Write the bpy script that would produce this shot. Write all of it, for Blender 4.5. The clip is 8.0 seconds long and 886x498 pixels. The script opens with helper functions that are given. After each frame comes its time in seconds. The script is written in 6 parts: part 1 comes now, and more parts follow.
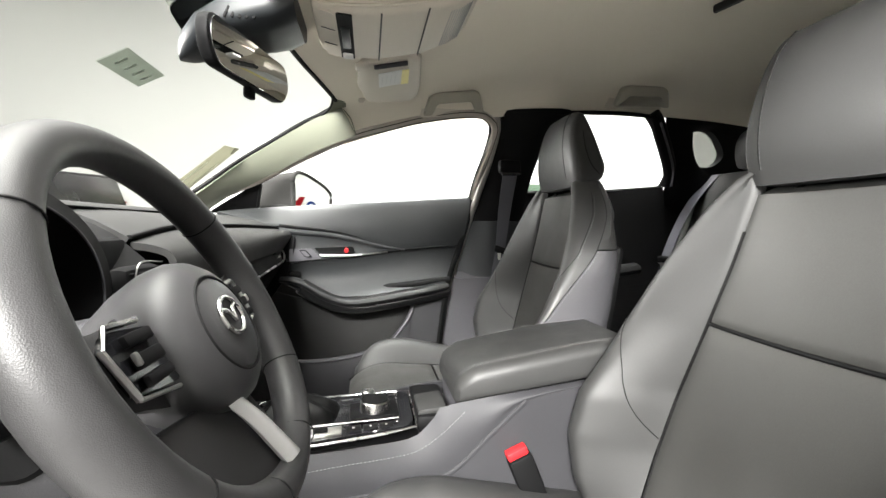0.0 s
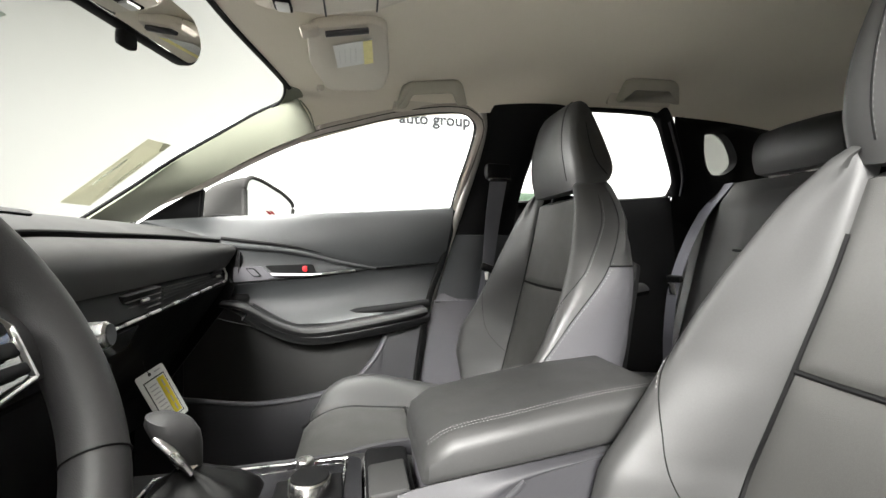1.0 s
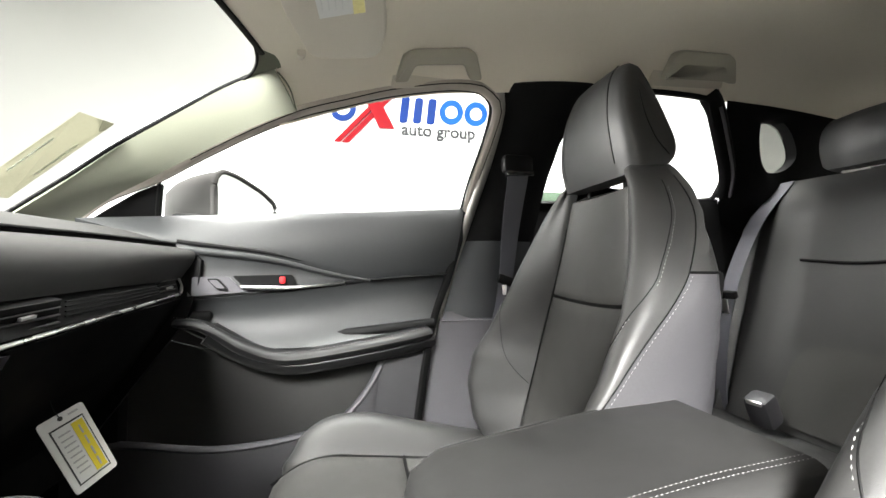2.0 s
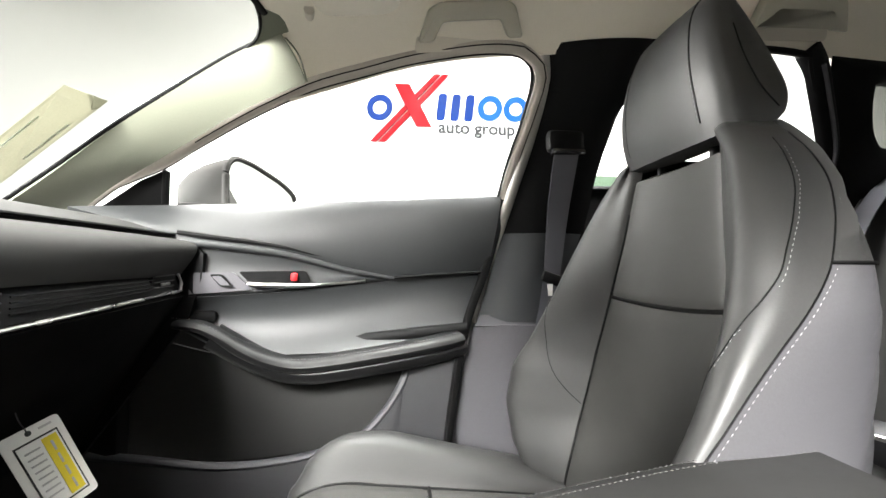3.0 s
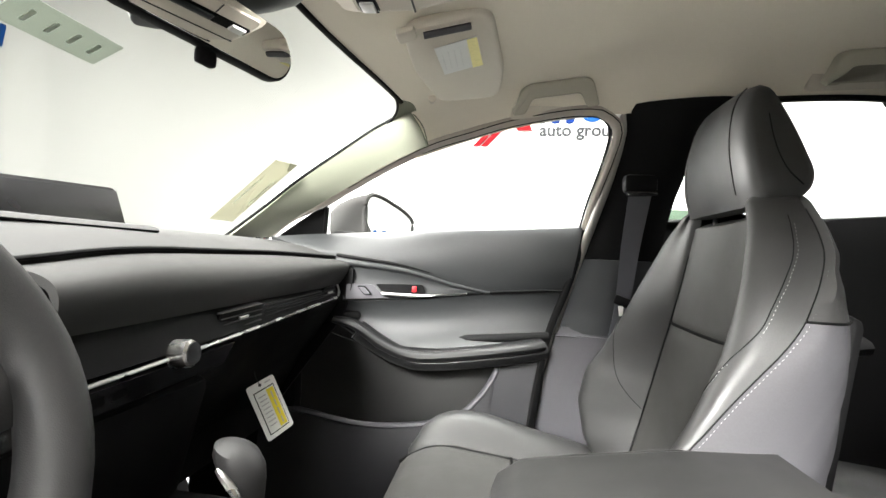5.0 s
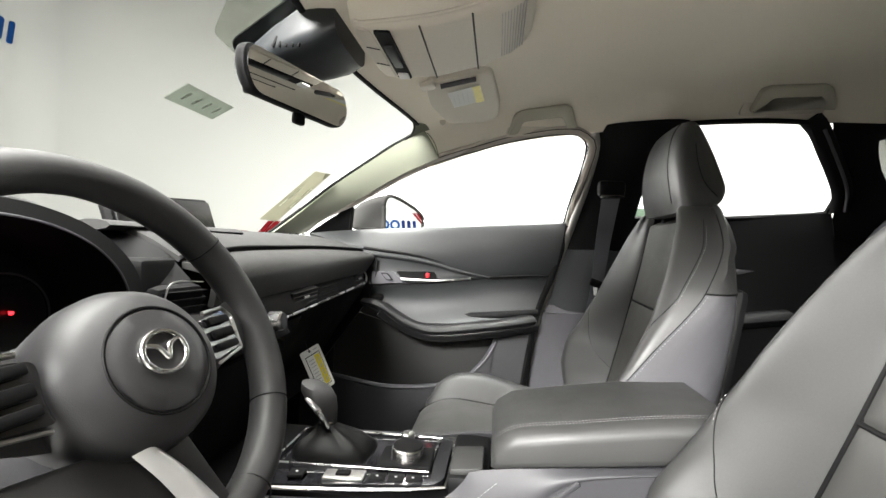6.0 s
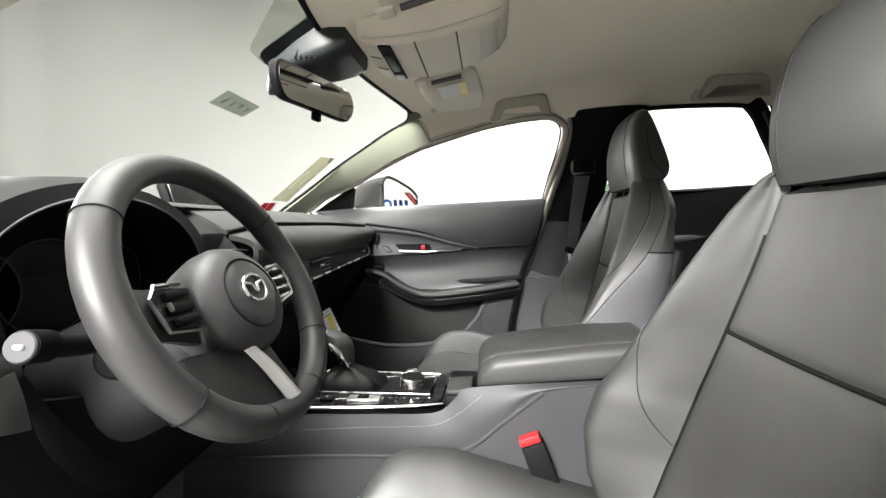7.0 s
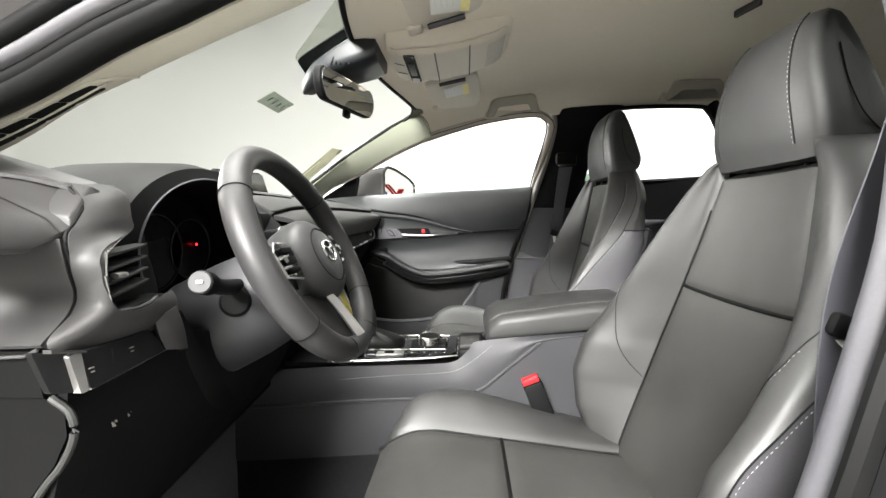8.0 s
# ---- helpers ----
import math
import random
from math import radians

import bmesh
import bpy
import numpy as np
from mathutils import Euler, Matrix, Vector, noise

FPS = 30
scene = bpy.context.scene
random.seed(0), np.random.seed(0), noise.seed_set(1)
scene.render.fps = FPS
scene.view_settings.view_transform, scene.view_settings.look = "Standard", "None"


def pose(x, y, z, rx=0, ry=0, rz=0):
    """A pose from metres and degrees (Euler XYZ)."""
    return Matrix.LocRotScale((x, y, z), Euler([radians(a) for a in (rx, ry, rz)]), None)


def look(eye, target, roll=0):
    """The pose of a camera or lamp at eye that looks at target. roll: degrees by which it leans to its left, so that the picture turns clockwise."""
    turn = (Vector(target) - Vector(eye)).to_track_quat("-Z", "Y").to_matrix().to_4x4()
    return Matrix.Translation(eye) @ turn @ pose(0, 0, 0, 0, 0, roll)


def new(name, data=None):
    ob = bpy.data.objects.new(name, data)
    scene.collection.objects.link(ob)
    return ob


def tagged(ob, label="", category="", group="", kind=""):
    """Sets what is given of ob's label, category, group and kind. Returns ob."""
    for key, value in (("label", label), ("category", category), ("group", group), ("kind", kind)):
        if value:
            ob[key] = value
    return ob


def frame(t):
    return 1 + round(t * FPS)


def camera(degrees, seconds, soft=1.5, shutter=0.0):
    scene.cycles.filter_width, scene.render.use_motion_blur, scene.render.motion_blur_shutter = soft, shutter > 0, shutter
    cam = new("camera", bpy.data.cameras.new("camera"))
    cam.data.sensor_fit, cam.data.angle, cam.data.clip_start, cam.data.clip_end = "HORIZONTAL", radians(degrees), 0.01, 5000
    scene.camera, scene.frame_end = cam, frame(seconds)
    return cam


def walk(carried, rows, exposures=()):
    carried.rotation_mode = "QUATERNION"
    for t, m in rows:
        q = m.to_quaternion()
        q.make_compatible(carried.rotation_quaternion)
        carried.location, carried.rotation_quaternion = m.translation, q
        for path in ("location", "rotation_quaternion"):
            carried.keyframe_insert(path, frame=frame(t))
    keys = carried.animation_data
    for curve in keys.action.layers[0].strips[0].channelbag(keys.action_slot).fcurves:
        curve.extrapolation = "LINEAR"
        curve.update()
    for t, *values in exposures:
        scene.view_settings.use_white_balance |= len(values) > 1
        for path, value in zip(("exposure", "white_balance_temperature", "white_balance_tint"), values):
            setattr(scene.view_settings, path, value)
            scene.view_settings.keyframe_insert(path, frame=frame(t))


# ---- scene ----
cam = camera(93.0, 8.0)
METRES, EYE, SIDE, TILT, LEAN, TURN = 1.4, 1.0, -0.745, -3.0, 0.0, -10.0
ROWS = [
    (0.0, 0.0, 0.0, 0.0, 0.0, 0.0, -0.0),
    (0.5, 0.0159, 0.0744, -0.0027, -0.89, 1.31, 0.16),
    (1.0, 0.0233, 0.1449, -0.0064, -1.44, 2.89, 0.08),
    (1.5, 0.0197, 0.2214, -0.0115, -1.64, 4.69, -0.07),
    (3.0, 0.0269, 0.3888, -0.0216, 4.23, 5.82, -0.53),
    (3.5, 0.0352, 0.4049, -0.0134, 9.66, 5.39, -1.27),
    (4.0, 0.0358, 0.3765, -0.0037, 14.16, 4.85, -2.3),
    (4.5, 0.0465, 0.3144, 0.008, 17.48, 4.62, -3.38),
    (6.0, 0.0877, 0.0737, 0.0139, 17.25, 2.62, -2.82),
    (6.5, 0.1035, 0.016, 0.0123, 16.69, 1.09, -2.02),
    (7.0, 0.1209, -0.0399, -0.0022, 16.24, -0.23, -1.48),
    (7.5, 0.1144, -0.1132, -0.0111, 14.42, -1.05, -1.34),
    (8.0, 0.0943, -0.161, -0.0261, 13.02, -1.21, -1.21),
]
walk(cam, [(t, pose(0, SIDE, EYE, TILT, LEAN, TURN) @ pose(METRES * x, METRES * y, METRES * z, 90 + pitch, roll, yaw)) for t, x, y, z, yaw, pitch, roll in ROWS],
     exposures=((0.0, 1.08), (1.5, 1.30), (3.0, 1.60), (4.5, 1.64), (6.0, 1.15), (7.0, 1.0), (8.0, 0.97)))

# ---- light: a white photo booth with lamp panels overhead and on the open door's side, plus unseen fills ----
world = bpy.data.worlds.new("booth_world")
scene.world = world
world.use_nodes = True
world.node_tree.nodes["Background"].inputs[0].default_value = (0.9, 0.95, 1.0, 1)
world.node_tree.nodes["Background"].inputs[1].default_value = 0.3
scene.view_settings.exposure = 0.0


def area(name, eye, target, sx, sy, watts, spread=180, color=(1, 0.985, 0.95)):
    data = bpy.data.lights.new(name, "AREA")
    data.shape, data.size, data.size_y, data.energy, data.color, data.spread = "RECTANGLE", sx, sy, watts, color, radians(spread)
    ob = new(name, data)
    ob.matrix_world = look(eye, target)
    return ob


area("booth_lamp_top", (0.3, 0.0, 4.1), (0.3, 0.0, 0.0), 4.0, 4.0, 330, 85)
area("booth_lamp_door_side", (-1.3, -4.2, 3.0), (0.4, 0.1, 0.8), 1.5, 1.5, 190, 80)
# Front, rear and wall lamps are unseen fills, added to brighten seats and walls.
area("fill_front_low", (-4.7, 1.6, 2.0), (0.5, 0.1, 1.1), 2.0, 1.4, 115, 90)
area("fill_rear", (4.4, 0.0, 4.1), (4.4, 0.0, 0.0), 3.0, 4.0, 300, 140)
area("fill_front_wall", (-3.6, 0.0, 4.1), (-4.9, 0.0, 1.0), 2.0, 6.0, 500, 170)
area("fill_passenger_wall", (0.6, 1.9, 4.0), (0.6, 3.6, 1.4), 4.0, 0.6, 30, 120)

# ---- materials ----
def shader(name, color, rough=0.5, metal=0.0, vary=0.12, scale=6.0, bump=0.0, bump_scale=400.0, spec=0.5, cells=False, coat=0.0, rough_vary=0.1):
    """A surface with broad stains, fine grain and relief, all in metres of the object."""
    m = bpy.data.materials.new(name)
    m.use_nodes = True
    t = m.node_tree
    b = t.nodes["Principled BSDF"]
    b.inputs["Metallic"].default_value = metal
    b.inputs["Specular IOR Level"].default_value = spec
    b.inputs["Coat Weight"].default_value = coat
    b.inputs["Coat Roughness"].default_value = 0.08
    co = t.nodes.new("ShaderNodeTexCoord")
    big = t.nodes.new("ShaderNodeTexNoise")
    big.inputs["Scale"].default_value, big.inputs["Detail"].default_value = scale, 4.0
    t.links.new(co.outputs["Object"], big.inputs["Vector"])
    fine = t.nodes.new("ShaderNodeTexNoise")
    fine.inputs["Scale"].default_value, fine.inputs["Detail"].default_value = bump_scale * 0.4, 3.0
    t.links.new(co.outputs["Object"], fine.inputs["Vector"])
    add = t.nodes.new("ShaderNodeMath")
    add.operation = "ADD"
    t.links.new(big.outputs["Fac"], add.inputs[0])
    t.links.new(fine.outputs["Fac"], add.inputs[1])
    ramp = t.nodes.new("ShaderNodeMapRange")
    ramp.inputs["From Min"].default_value, ramp.inputs["From Max"].default_value = 0.6, 1.4
    ramp.inputs["To Min"].default_value, ramp.inputs["To Max"].default_value = 1 - vary, 1 + vary
    t.links.new(add.outputs[0], ramp.inputs["Value"])
    mul = t.nodes.new("ShaderNodeVectorMath")
    mul.operation = "SCALE"
    mul.inputs[0].default_value = color[:3]
    t.links.new(ramp.outputs[0], mul.inputs["Scale"])
    t.links.new(mul.outputs[0], b.inputs["Base Color"])
    rr = t.nodes.new("ShaderNodeMapRange")
    rr.inputs["From Min"].default_value, rr.inputs["From Max"].default_value = 0.3, 0.7
    rr.inputs["To Min"].default_value, rr.inputs["To Max"].default_value = rough * (1 - rough_vary), min(1, rough * (1 + rough_vary))
    t.links.new(big.outputs["Fac"], rr.inputs["Value"])
    t.links.new(rr.outputs[0], b.inputs["Roughness"])
    if bump:
        tex = t.nodes.new("ShaderNodeTexVoronoi" if cells else "ShaderNodeTexNoise")
        tex.inputs["Scale"].default_value = bump_scale
        t.links.new(co.outputs["Object"], tex.inputs["Vector"])
        bp = t.nodes.new("ShaderNodeBump")
        bp.inputs["Strength"].default_value, bp.inputs["Distance"].default_value = bump, 0.0003
        t.links.new(tex.outputs[0], bp.inputs["Height"])
        t.links.new(bp.outputs[0], b.inputs["Normal"])
    return m


def clear_glass(name, tint, gloss=0.06):
    m = bpy.data.materials.new(name)
    m.use_nodes = True
    t = m.node_tree
    t.nodes.clear()
    out = t.nodes.new("ShaderNodeOutputMaterial")
    see = t.nodes.new("ShaderNodeBsdfTransparent")
    see.inputs[0].default_value = (*tint, 1)
    shine = t.nodes.new("ShaderNodeBsdfGlossy")
    shine.inputs["Roughness"].default_value = 0.02
    mix = t.nodes.new("ShaderNodeMixShader")
    mix.inputs[0].default_value = gloss
    t.links.new(see.outputs[0], mix.inputs[1])
    t.links.new(shine.outputs[0], mix.inputs[2])
    t.links.new(mix.outputs[0], out.inputs[0])
    return m


def thin_film(name, color):
    """Paper that lets some daylight through."""
    m = bpy.data.materials.new(name)
    m.use_nodes = True
    t = m.node_tree
    t.nodes.clear()
    out = t.nodes.new("ShaderNodeOutputMaterial")
    noise_ = t.nodes.new("ShaderNodeTexNoise")
    noise_.inputs["Scale"].default_value = 60
    ramp = t.nodes.new("ShaderNodeMapRange")
    ramp.inputs["To Min"].default_value, ramp.inputs["To Max"].default_value = 0.85, 1.15
    t.links.new(noise_.outputs["Fac"], ramp.inputs["Value"])
    mul = t.nodes.new("ShaderNodeVectorMath")
    mul.operation = "SCALE"
    mul.inputs[0].default_value = color
    t.links.new(ramp.outputs[0], mul.inputs["Scale"])
    front, back = t.nodes.new("ShaderNodeBsdfDiffuse"), t.nodes.new("ShaderNodeBsdfTranslucent")
    mix = t.nodes.new("ShaderNodeMixShader")
    mix.inputs[0].default_value = 0.7
    for s in (front, back):
        t.links.new(mul.outputs[0], s.inputs["Color"])
    t.links.new(front.outputs[0], mix.inputs[1])
    t.links.new(back.outputs[0], mix.inputs[2])
    t.links.new(mix.outputs[0], out.inputs[0])
    return m


def glow(name, color, strength):
    m = bpy.data.materials.new(name)
    m.use_nodes = True
    b = m.node_tree.nodes["Principled BSDF"]
    b.inputs["Base Color"].default_value = (*color, 1)
    b.inputs["Emission Color"].default_value = (*color, 1)
    b.inputs["Emission Strength"].default_value = strength
    return m


LEATHER = shader("black_leather", (0.0195, 0.0195, 0.0192), 0.50, vary=0.16, scale=9, bump=0.22, bump_scale=1500, cells=True, spec=0.42, rough_vary=0.22)
LEATHER_PERF = shader("black_leather_centre", (0.0240, 0.0238, 0.0222), 0.56, vary=0.16, scale=9, bump=0.3, bump_scale=1300, cells=True, spec=0.38, rough_vary=0.2)
LEATHER_WHEEL = shader("wheel_leather", (0.019, 0.0186, 0.019), 0.47, vary=0.14, scale=14, bump=0.3, bump_scale=1300, cells=True, spec=0.36)
HUB = shader("matt_airbag_cover", (0.025, 0.0246, 0.0255), 0.42, vary=0.1, scale=12, bump=0.3, bump_scale=1100, spec=0.42)
CLOTH_DARK = shader("dark_side_cloth", (0.0336, 0.0329, 0.0364), 0.6, vary=0.12, scale=12, bump=0.4, bump_scale=1200)
SOFT = shader("soft_dash_plastic", (0.0190, 0.0190, 0.0186), 0.6, vary=0.12, scale=7, bump=0.35, bump_scale=900, spec=0.25)
DOORSKIN = shader("soft_door_trim", (0.0175, 0.0188, 0.0196), 0.42, vary=0.1, scale=7, bump=0.3, bump_scale=900, cells=True, spec=0.5)
HARD = shader("hard_grained_plastic", (0.042, 0.041, 0.046), 0.55, vary=0.12, scale=8, bump=0.4, bump_scale=1000, spec=0.35)
FLANK = shader("dark_grey_console_plastic", (0.0220, 0.0218, 0.0240), 0.55, vary=0.12, scale=8, bump=0.4, bump_scale=1000, spec=0.3)
# Lighter than the dash pad: doorway light on wing and bezel is in this colour.
BEZEL = shader("lit_wing_and_bezel_plastic", (0.0270, 0.0263, 0.0262), 0.5, vary=0.1, scale=8, bump=0.3, bump_scale=1000, spec=0.3)
# Near-black plastics; doorway and knee panels also take their shade from this colour.
ENDPANEL = shader("dark_and_shaded_end_plastic", (0.0026, 0.0026, 0.0027), 0.6, vary=0.12, scale=8, bump=0.4, bump_scale=1000, spec=0.06)
HARD_DARK = shader("dark_and_shaded_plastic", (0.0038, 0.0038, 0.0040), 0.55, vary=0.15, scale=8, bump=0.4, bump_scale=1000, spec=0.09)
BLACK = shader("black_matte_plastic", (0.0040, 0.0040, 0.0042), 0.6, vary=0.15, scale=10, bump=0.2, spec=0.08)
PIANO = shader("piano_black", (0.008, 0.008, 0.009), 0.09, vary=0.2, scale=10, coat=0.6, rough_vary=0.3)
CHROME = shader("satin_chrome", (0.52, 0.51, 0.50), 0.27, 1.0, vary=0.05, scale=20, rough_vary=0.3)
SILVER = shader("satin_silver", (0.48, 0.475, 0.46), 0.3, 1.0, vary=0.06, scale=20)
SPOKE_SILVER = shader("bright_silver_paint", (0.52, 0.515, 0.50), 0.3, 0.6, vary=0.03, scale=20)
# Body paint made lighter to hold the bright sheen along the door flange.
FLANGE = shader("body_paint_with_sheen", (0.075, 0.073, 0.079), 0.45, vary=0.06, scale=5, spec=0.3)
HEADLINER = shader("beige_knit_headliner", (0.66, 0.608, 0.517), 0.95, vary=0.06, scale=3, bump=0.5, bump_scale=1500, spec=0.1)
PILLAR = shader("beige_pillar_plastic", (0.150, 0.157, 0.122), 0.65, vary=0.05, scale=4, bump=0.3, bump_scale=1200, spec=0.15)
ARM_LEATHER = shader("black_armrest_leather", (0.0065, 0.0066, 0.0069), 0.42, vary=0.14, scale=9, bump=0.4, bump_scale=900, cells=True, spec=0.24)
DASH_LEATHER = shader("black_dash_leather", (0.0150, 0.0149, 0.0145), 0.55, vary=0.12, scale=8, bump=0.3, bump_scale=1200, cells=True, spec=0.28)
SENSOR = shader("slate_grey_cover_plastic", (0.012, 0.0138, 0.0155), 0.42, vary=0.1, scale=9, bump=0.2, bump_scale=1000, spec=0.4)
BEIGE = shader("beige_plastic", (0.50, 0.458, 0.39), 0.55, vary=0.05, scale=8, bump=0.2, bump_scale=1200, spec=0.3)
CARPET = shader("black_carpet", (0.01, 0.01, 0.0105), 0.95, vary=0.4, scale=60, bump=1.0, bump_scale=700, spec=0.1)
BELT = shader("seat_belt_webbing", (0.050, 0.050, 0.060), 0.7, vary=0.1, scale=40, bump=0.5, bump_scale=1400)
RUBBER = shader("black_rubber_seal", (0.003, 0.003, 0.0031), 0.6, vary=0.2, scale=12, spec=0.1)
FRAME = shader("grey_door_frame", (0.21, 0.20, 0.185), 0.5, vary=0.08, scale=9, bump=0.2)
FRAME_WARM = shader("warm_grey_window_frame", (0.36, 0.325, 0.29), 0.55, vary=0.08, scale=9, bump=0.2, spec=0.3)
PAINT = shader("grey_car_paint", (0.026, 0.0245, 0.024), 0.6, vary=0.06, scale=5, spec=0.02)
RED = shader("red_plastic", (0.36, 0.012, 0.015), 0.45, vary=0.06, spec=0.25)
RED_INK = shader("red_sign_vinyl", (0.20, 0.004, 0.008), 0.7, vary=0.05, spec=0.1)
BLUE_INK = shader("blue_sign_vinyl", (0.006, 0.024, 0.135), 0.7, vary=0.08, spec=0.1)
CYAN_INK = shader("light_blue_sign_vinyl", (0.009, 0.065, 0.25), 0.7, vary=0.08, spec=0.1)
GREY_INK = shader("grey_sign_vinyl", (0.055, 0.055, 0.06), 0.7, vary=0.05, spec=0.1)
GRIP = shader("grey_beige_grip_plastic", (0.33, 0.312, 0.26), 0.55, vary=0.05, scale=8, bump=0.2, bump_scale=1200, spec=0.3)
PAPER = shader("white_card", (0.6084, 0.6084, 0.5928), 0.7, vary=0.03)
YELLOW = shader("yellow_print", (0.615, 0.495, 0.0225), 0.7, vary=0.04)
INK = shader("black_print", (0.03, 0.03, 0.03), 0.7)
INK_GREY = shader("grey_print", (0.36, 0.36, 0.36), 0.7)
THREAD = shader("pale_grey_thread", (0.20, 0.20, 0.20), 0.7, vary=0.08)
THREAD_DARK = shader("dark_grey_thread", (0.06, 0.06, 0.06), 0.7, vary=0.08)
PRINT_PALE = shader("pale_grey_print", (0.55, 0.55, 0.54), 0.7)
YELLOW_PALE = shader("pale_yellow_print", (0.75, 0.68, 0.30), 0.7)
WALL = shader("white_booth_wall", (0.75, 0.75, 0.74), 0.85, vary=0.02, scale=0.7, bump=0.1, bump_scale=60, spec=0.2)
BOOTH_FLOOR = shader("pale_grey_booth_floor", (0.27, 0.27, 0.26), 0.5, vary=0.05, scale=1.2, bump=0.1, bump_scale=80)
STICKER = thin_film("olive_film_sticker_back", (0.27, 0.268, 0.225))
STICKER_G = thin_film("green_grey_sticker_back", (0.175, 0.188, 0.168))
MIRROR = shader("mirror_glass", (0.9, 0.91, 0.9), 0.01, 1.0, vary=0.0)
SCREEN = shader("dark_screen_glass", (0.006, 0.006, 0.0065), 0.28, vary=0.1, spec=0.4)
LENS = shader("pale_lens_and_tongue_gleam", (0.6, 0.5925, 0.57), 0.3, vary=0.03)
GREEN = shader("green_tinted_glass_edge", (0.245, 0.35, 0.252), 0.3)
GLASS = clear_glass("side_window_glass", (0.95, 0.97, 0.96), 0.012)
# The grey tint only dims the bright booth behind this clear glass.
DIM_GLASS = clear_glass("dimmed_pane_glass", (0.375, 0.382, 0.370), 0.010)
BAND = clear_glass("shaded_windscreen_film", (0.84, 0.86, 0.82), 0.03)


# ---- mesh tools ----
def finish(name, bm, material, parent=None, label="", sharp=40):
    bmesh.ops.remove_doubles(bm, verts=bm.verts, dist=1e-6)
    bmesh.ops.recalc_face_normals(bm, faces=bm.faces)
    for f in bm.faces:
        f.smooth = True
    data = bpy.data.meshes.new(name)
    bm.to_mesh(data)
    bm.free()
    data.set_sharp_from_angle(angle=radians(sharp))
    data.materials.append(material)
    ob = new(name, data)
    if parent:
        ob.parent = parent
    if label:
        ob["label"] = label
    return ob


def part(name, bm, material, parent, label="", sharp=40):
    return finish(name, bm, material, parent, label, sharp)


def thing(name, label, category, group="", kind="", at=(0, 0, 0)):
    ob = new(name)
    ob.location = at
    ob.empty_display_size = 0.05
    return tagged(ob, label, category, group, kind)


def spline(pts, n):
    """n points evenly along a smooth curve through pts."""
    p = [np.array(q, float) for q in pts]
    if len(p) == 2:
        return [p[0] + (p[1] - p[0]) * i / (n - 1) for i in range(n)]
    p = [2 * p[0] - p[1]] + p + [2 * p[-1] - p[-2]]
    dense = []
    for i in range(1, len(p) - 2):
        a, b, c, d = p[i - 1:i + 3]
        for k in range(16):
            s = k / 16
            dense.append(0.5 * (2 * b + (c - a) * s + (2 * a - 5 * b + 4 * c - d) * s * s + (3 * b - a - 3 * c + d) * s ** 3))
    dense.append(p[-2])
    return even(dense, n)


def even(dense, n):
    dense = np.array(dense)
    run = np.concatenate([[0], np.cumsum(np.linalg.norm(np.diff(dense, axis=0), axis=1))])
    want = np.linspace(0, run[-1], n)
    return [np.array([np.interp(w, run, dense[:, k]) for k in range(dense.shape[1])]) for w in want]


def sheet(rows, closed_u=False, closed_v=False, thick=0.0, cap=False):
    """A mesh from rows of points; rows may close on themselves."""
    bm = bmesh.new()
    vs = [[bm.verts.new(tuple(p)) for p in r] for r in rows]
    nu, nv = len(vs), len(vs[0])
    for i in range(nu if closed_u else nu - 1):
        for j in range(nv if closed_v else nv - 1):
            q = (vs[i][j], vs[i][(j + 1) % nv], vs[(i + 1) % nu][(j + 1) % nv], vs[(i + 1) % nu][j])
            bm.faces.new(q)
    if cap:
        bm.faces.new(vs[0])
        bm.faces.new(list(reversed(vs[-1])))
    if thick:
        bmesh.ops.recalc_face_normals(bm, faces=bm.faces)
        bmesh.ops.solidify(bm, geom=list(bm.faces), thickness=thick)
    return bm


def between(curve_a, curve_b, n=24, m=8, bulge=(0, 0, 0), thick=0.0, power=1.0):
    """A panel between two curves, bulging in the middle."""
    a, b, k = spline(curve_a, n), spline(curve_b, n), np.array(bulge, float)
    rows = []
    for j in range(m + 1):
        s = j / m
        rows.append([a[i] * (1 - s) + b[i] * s + k * math.sin(math.pi * s) ** power for i in range(n)])
    return sheet(rows, thick=thick)


def lace(curve_a, curve_b, per=6, m=10, bulge=(0, 0, 0), thick=0.0):
    """A panel between two curves of equally many points, each point facing its partner."""
    def dense(pts):
        p = [np.array(q, float) for q in pts]
        p = [2 * p[0] - p[1]] + p + [2 * p[-1] - p[-2]]
        out = []
        for i in range(1, len(p) - 2):
            a, b, c, d = p[i - 1:i + 3]
            out += [0.5 * (2 * b + (c - a) * s + (2 * a - 5 * b + 4 * c - d) * s * s + (3 * b - a - 3 * c + d) * s ** 3) for s in (k / per for k in range(per))]
        return out + [p[-2]]
    a, b, k = dense(curve_a), dense(curve_b), np.array(bulge, float)
    return sheet([[p * (1 - s) + q * s + k * math.sin(math.pi * s) ** 0.8 for p, q in zip(a, b)] for s in (j / m for j in range(m + 1))], thick=thick)


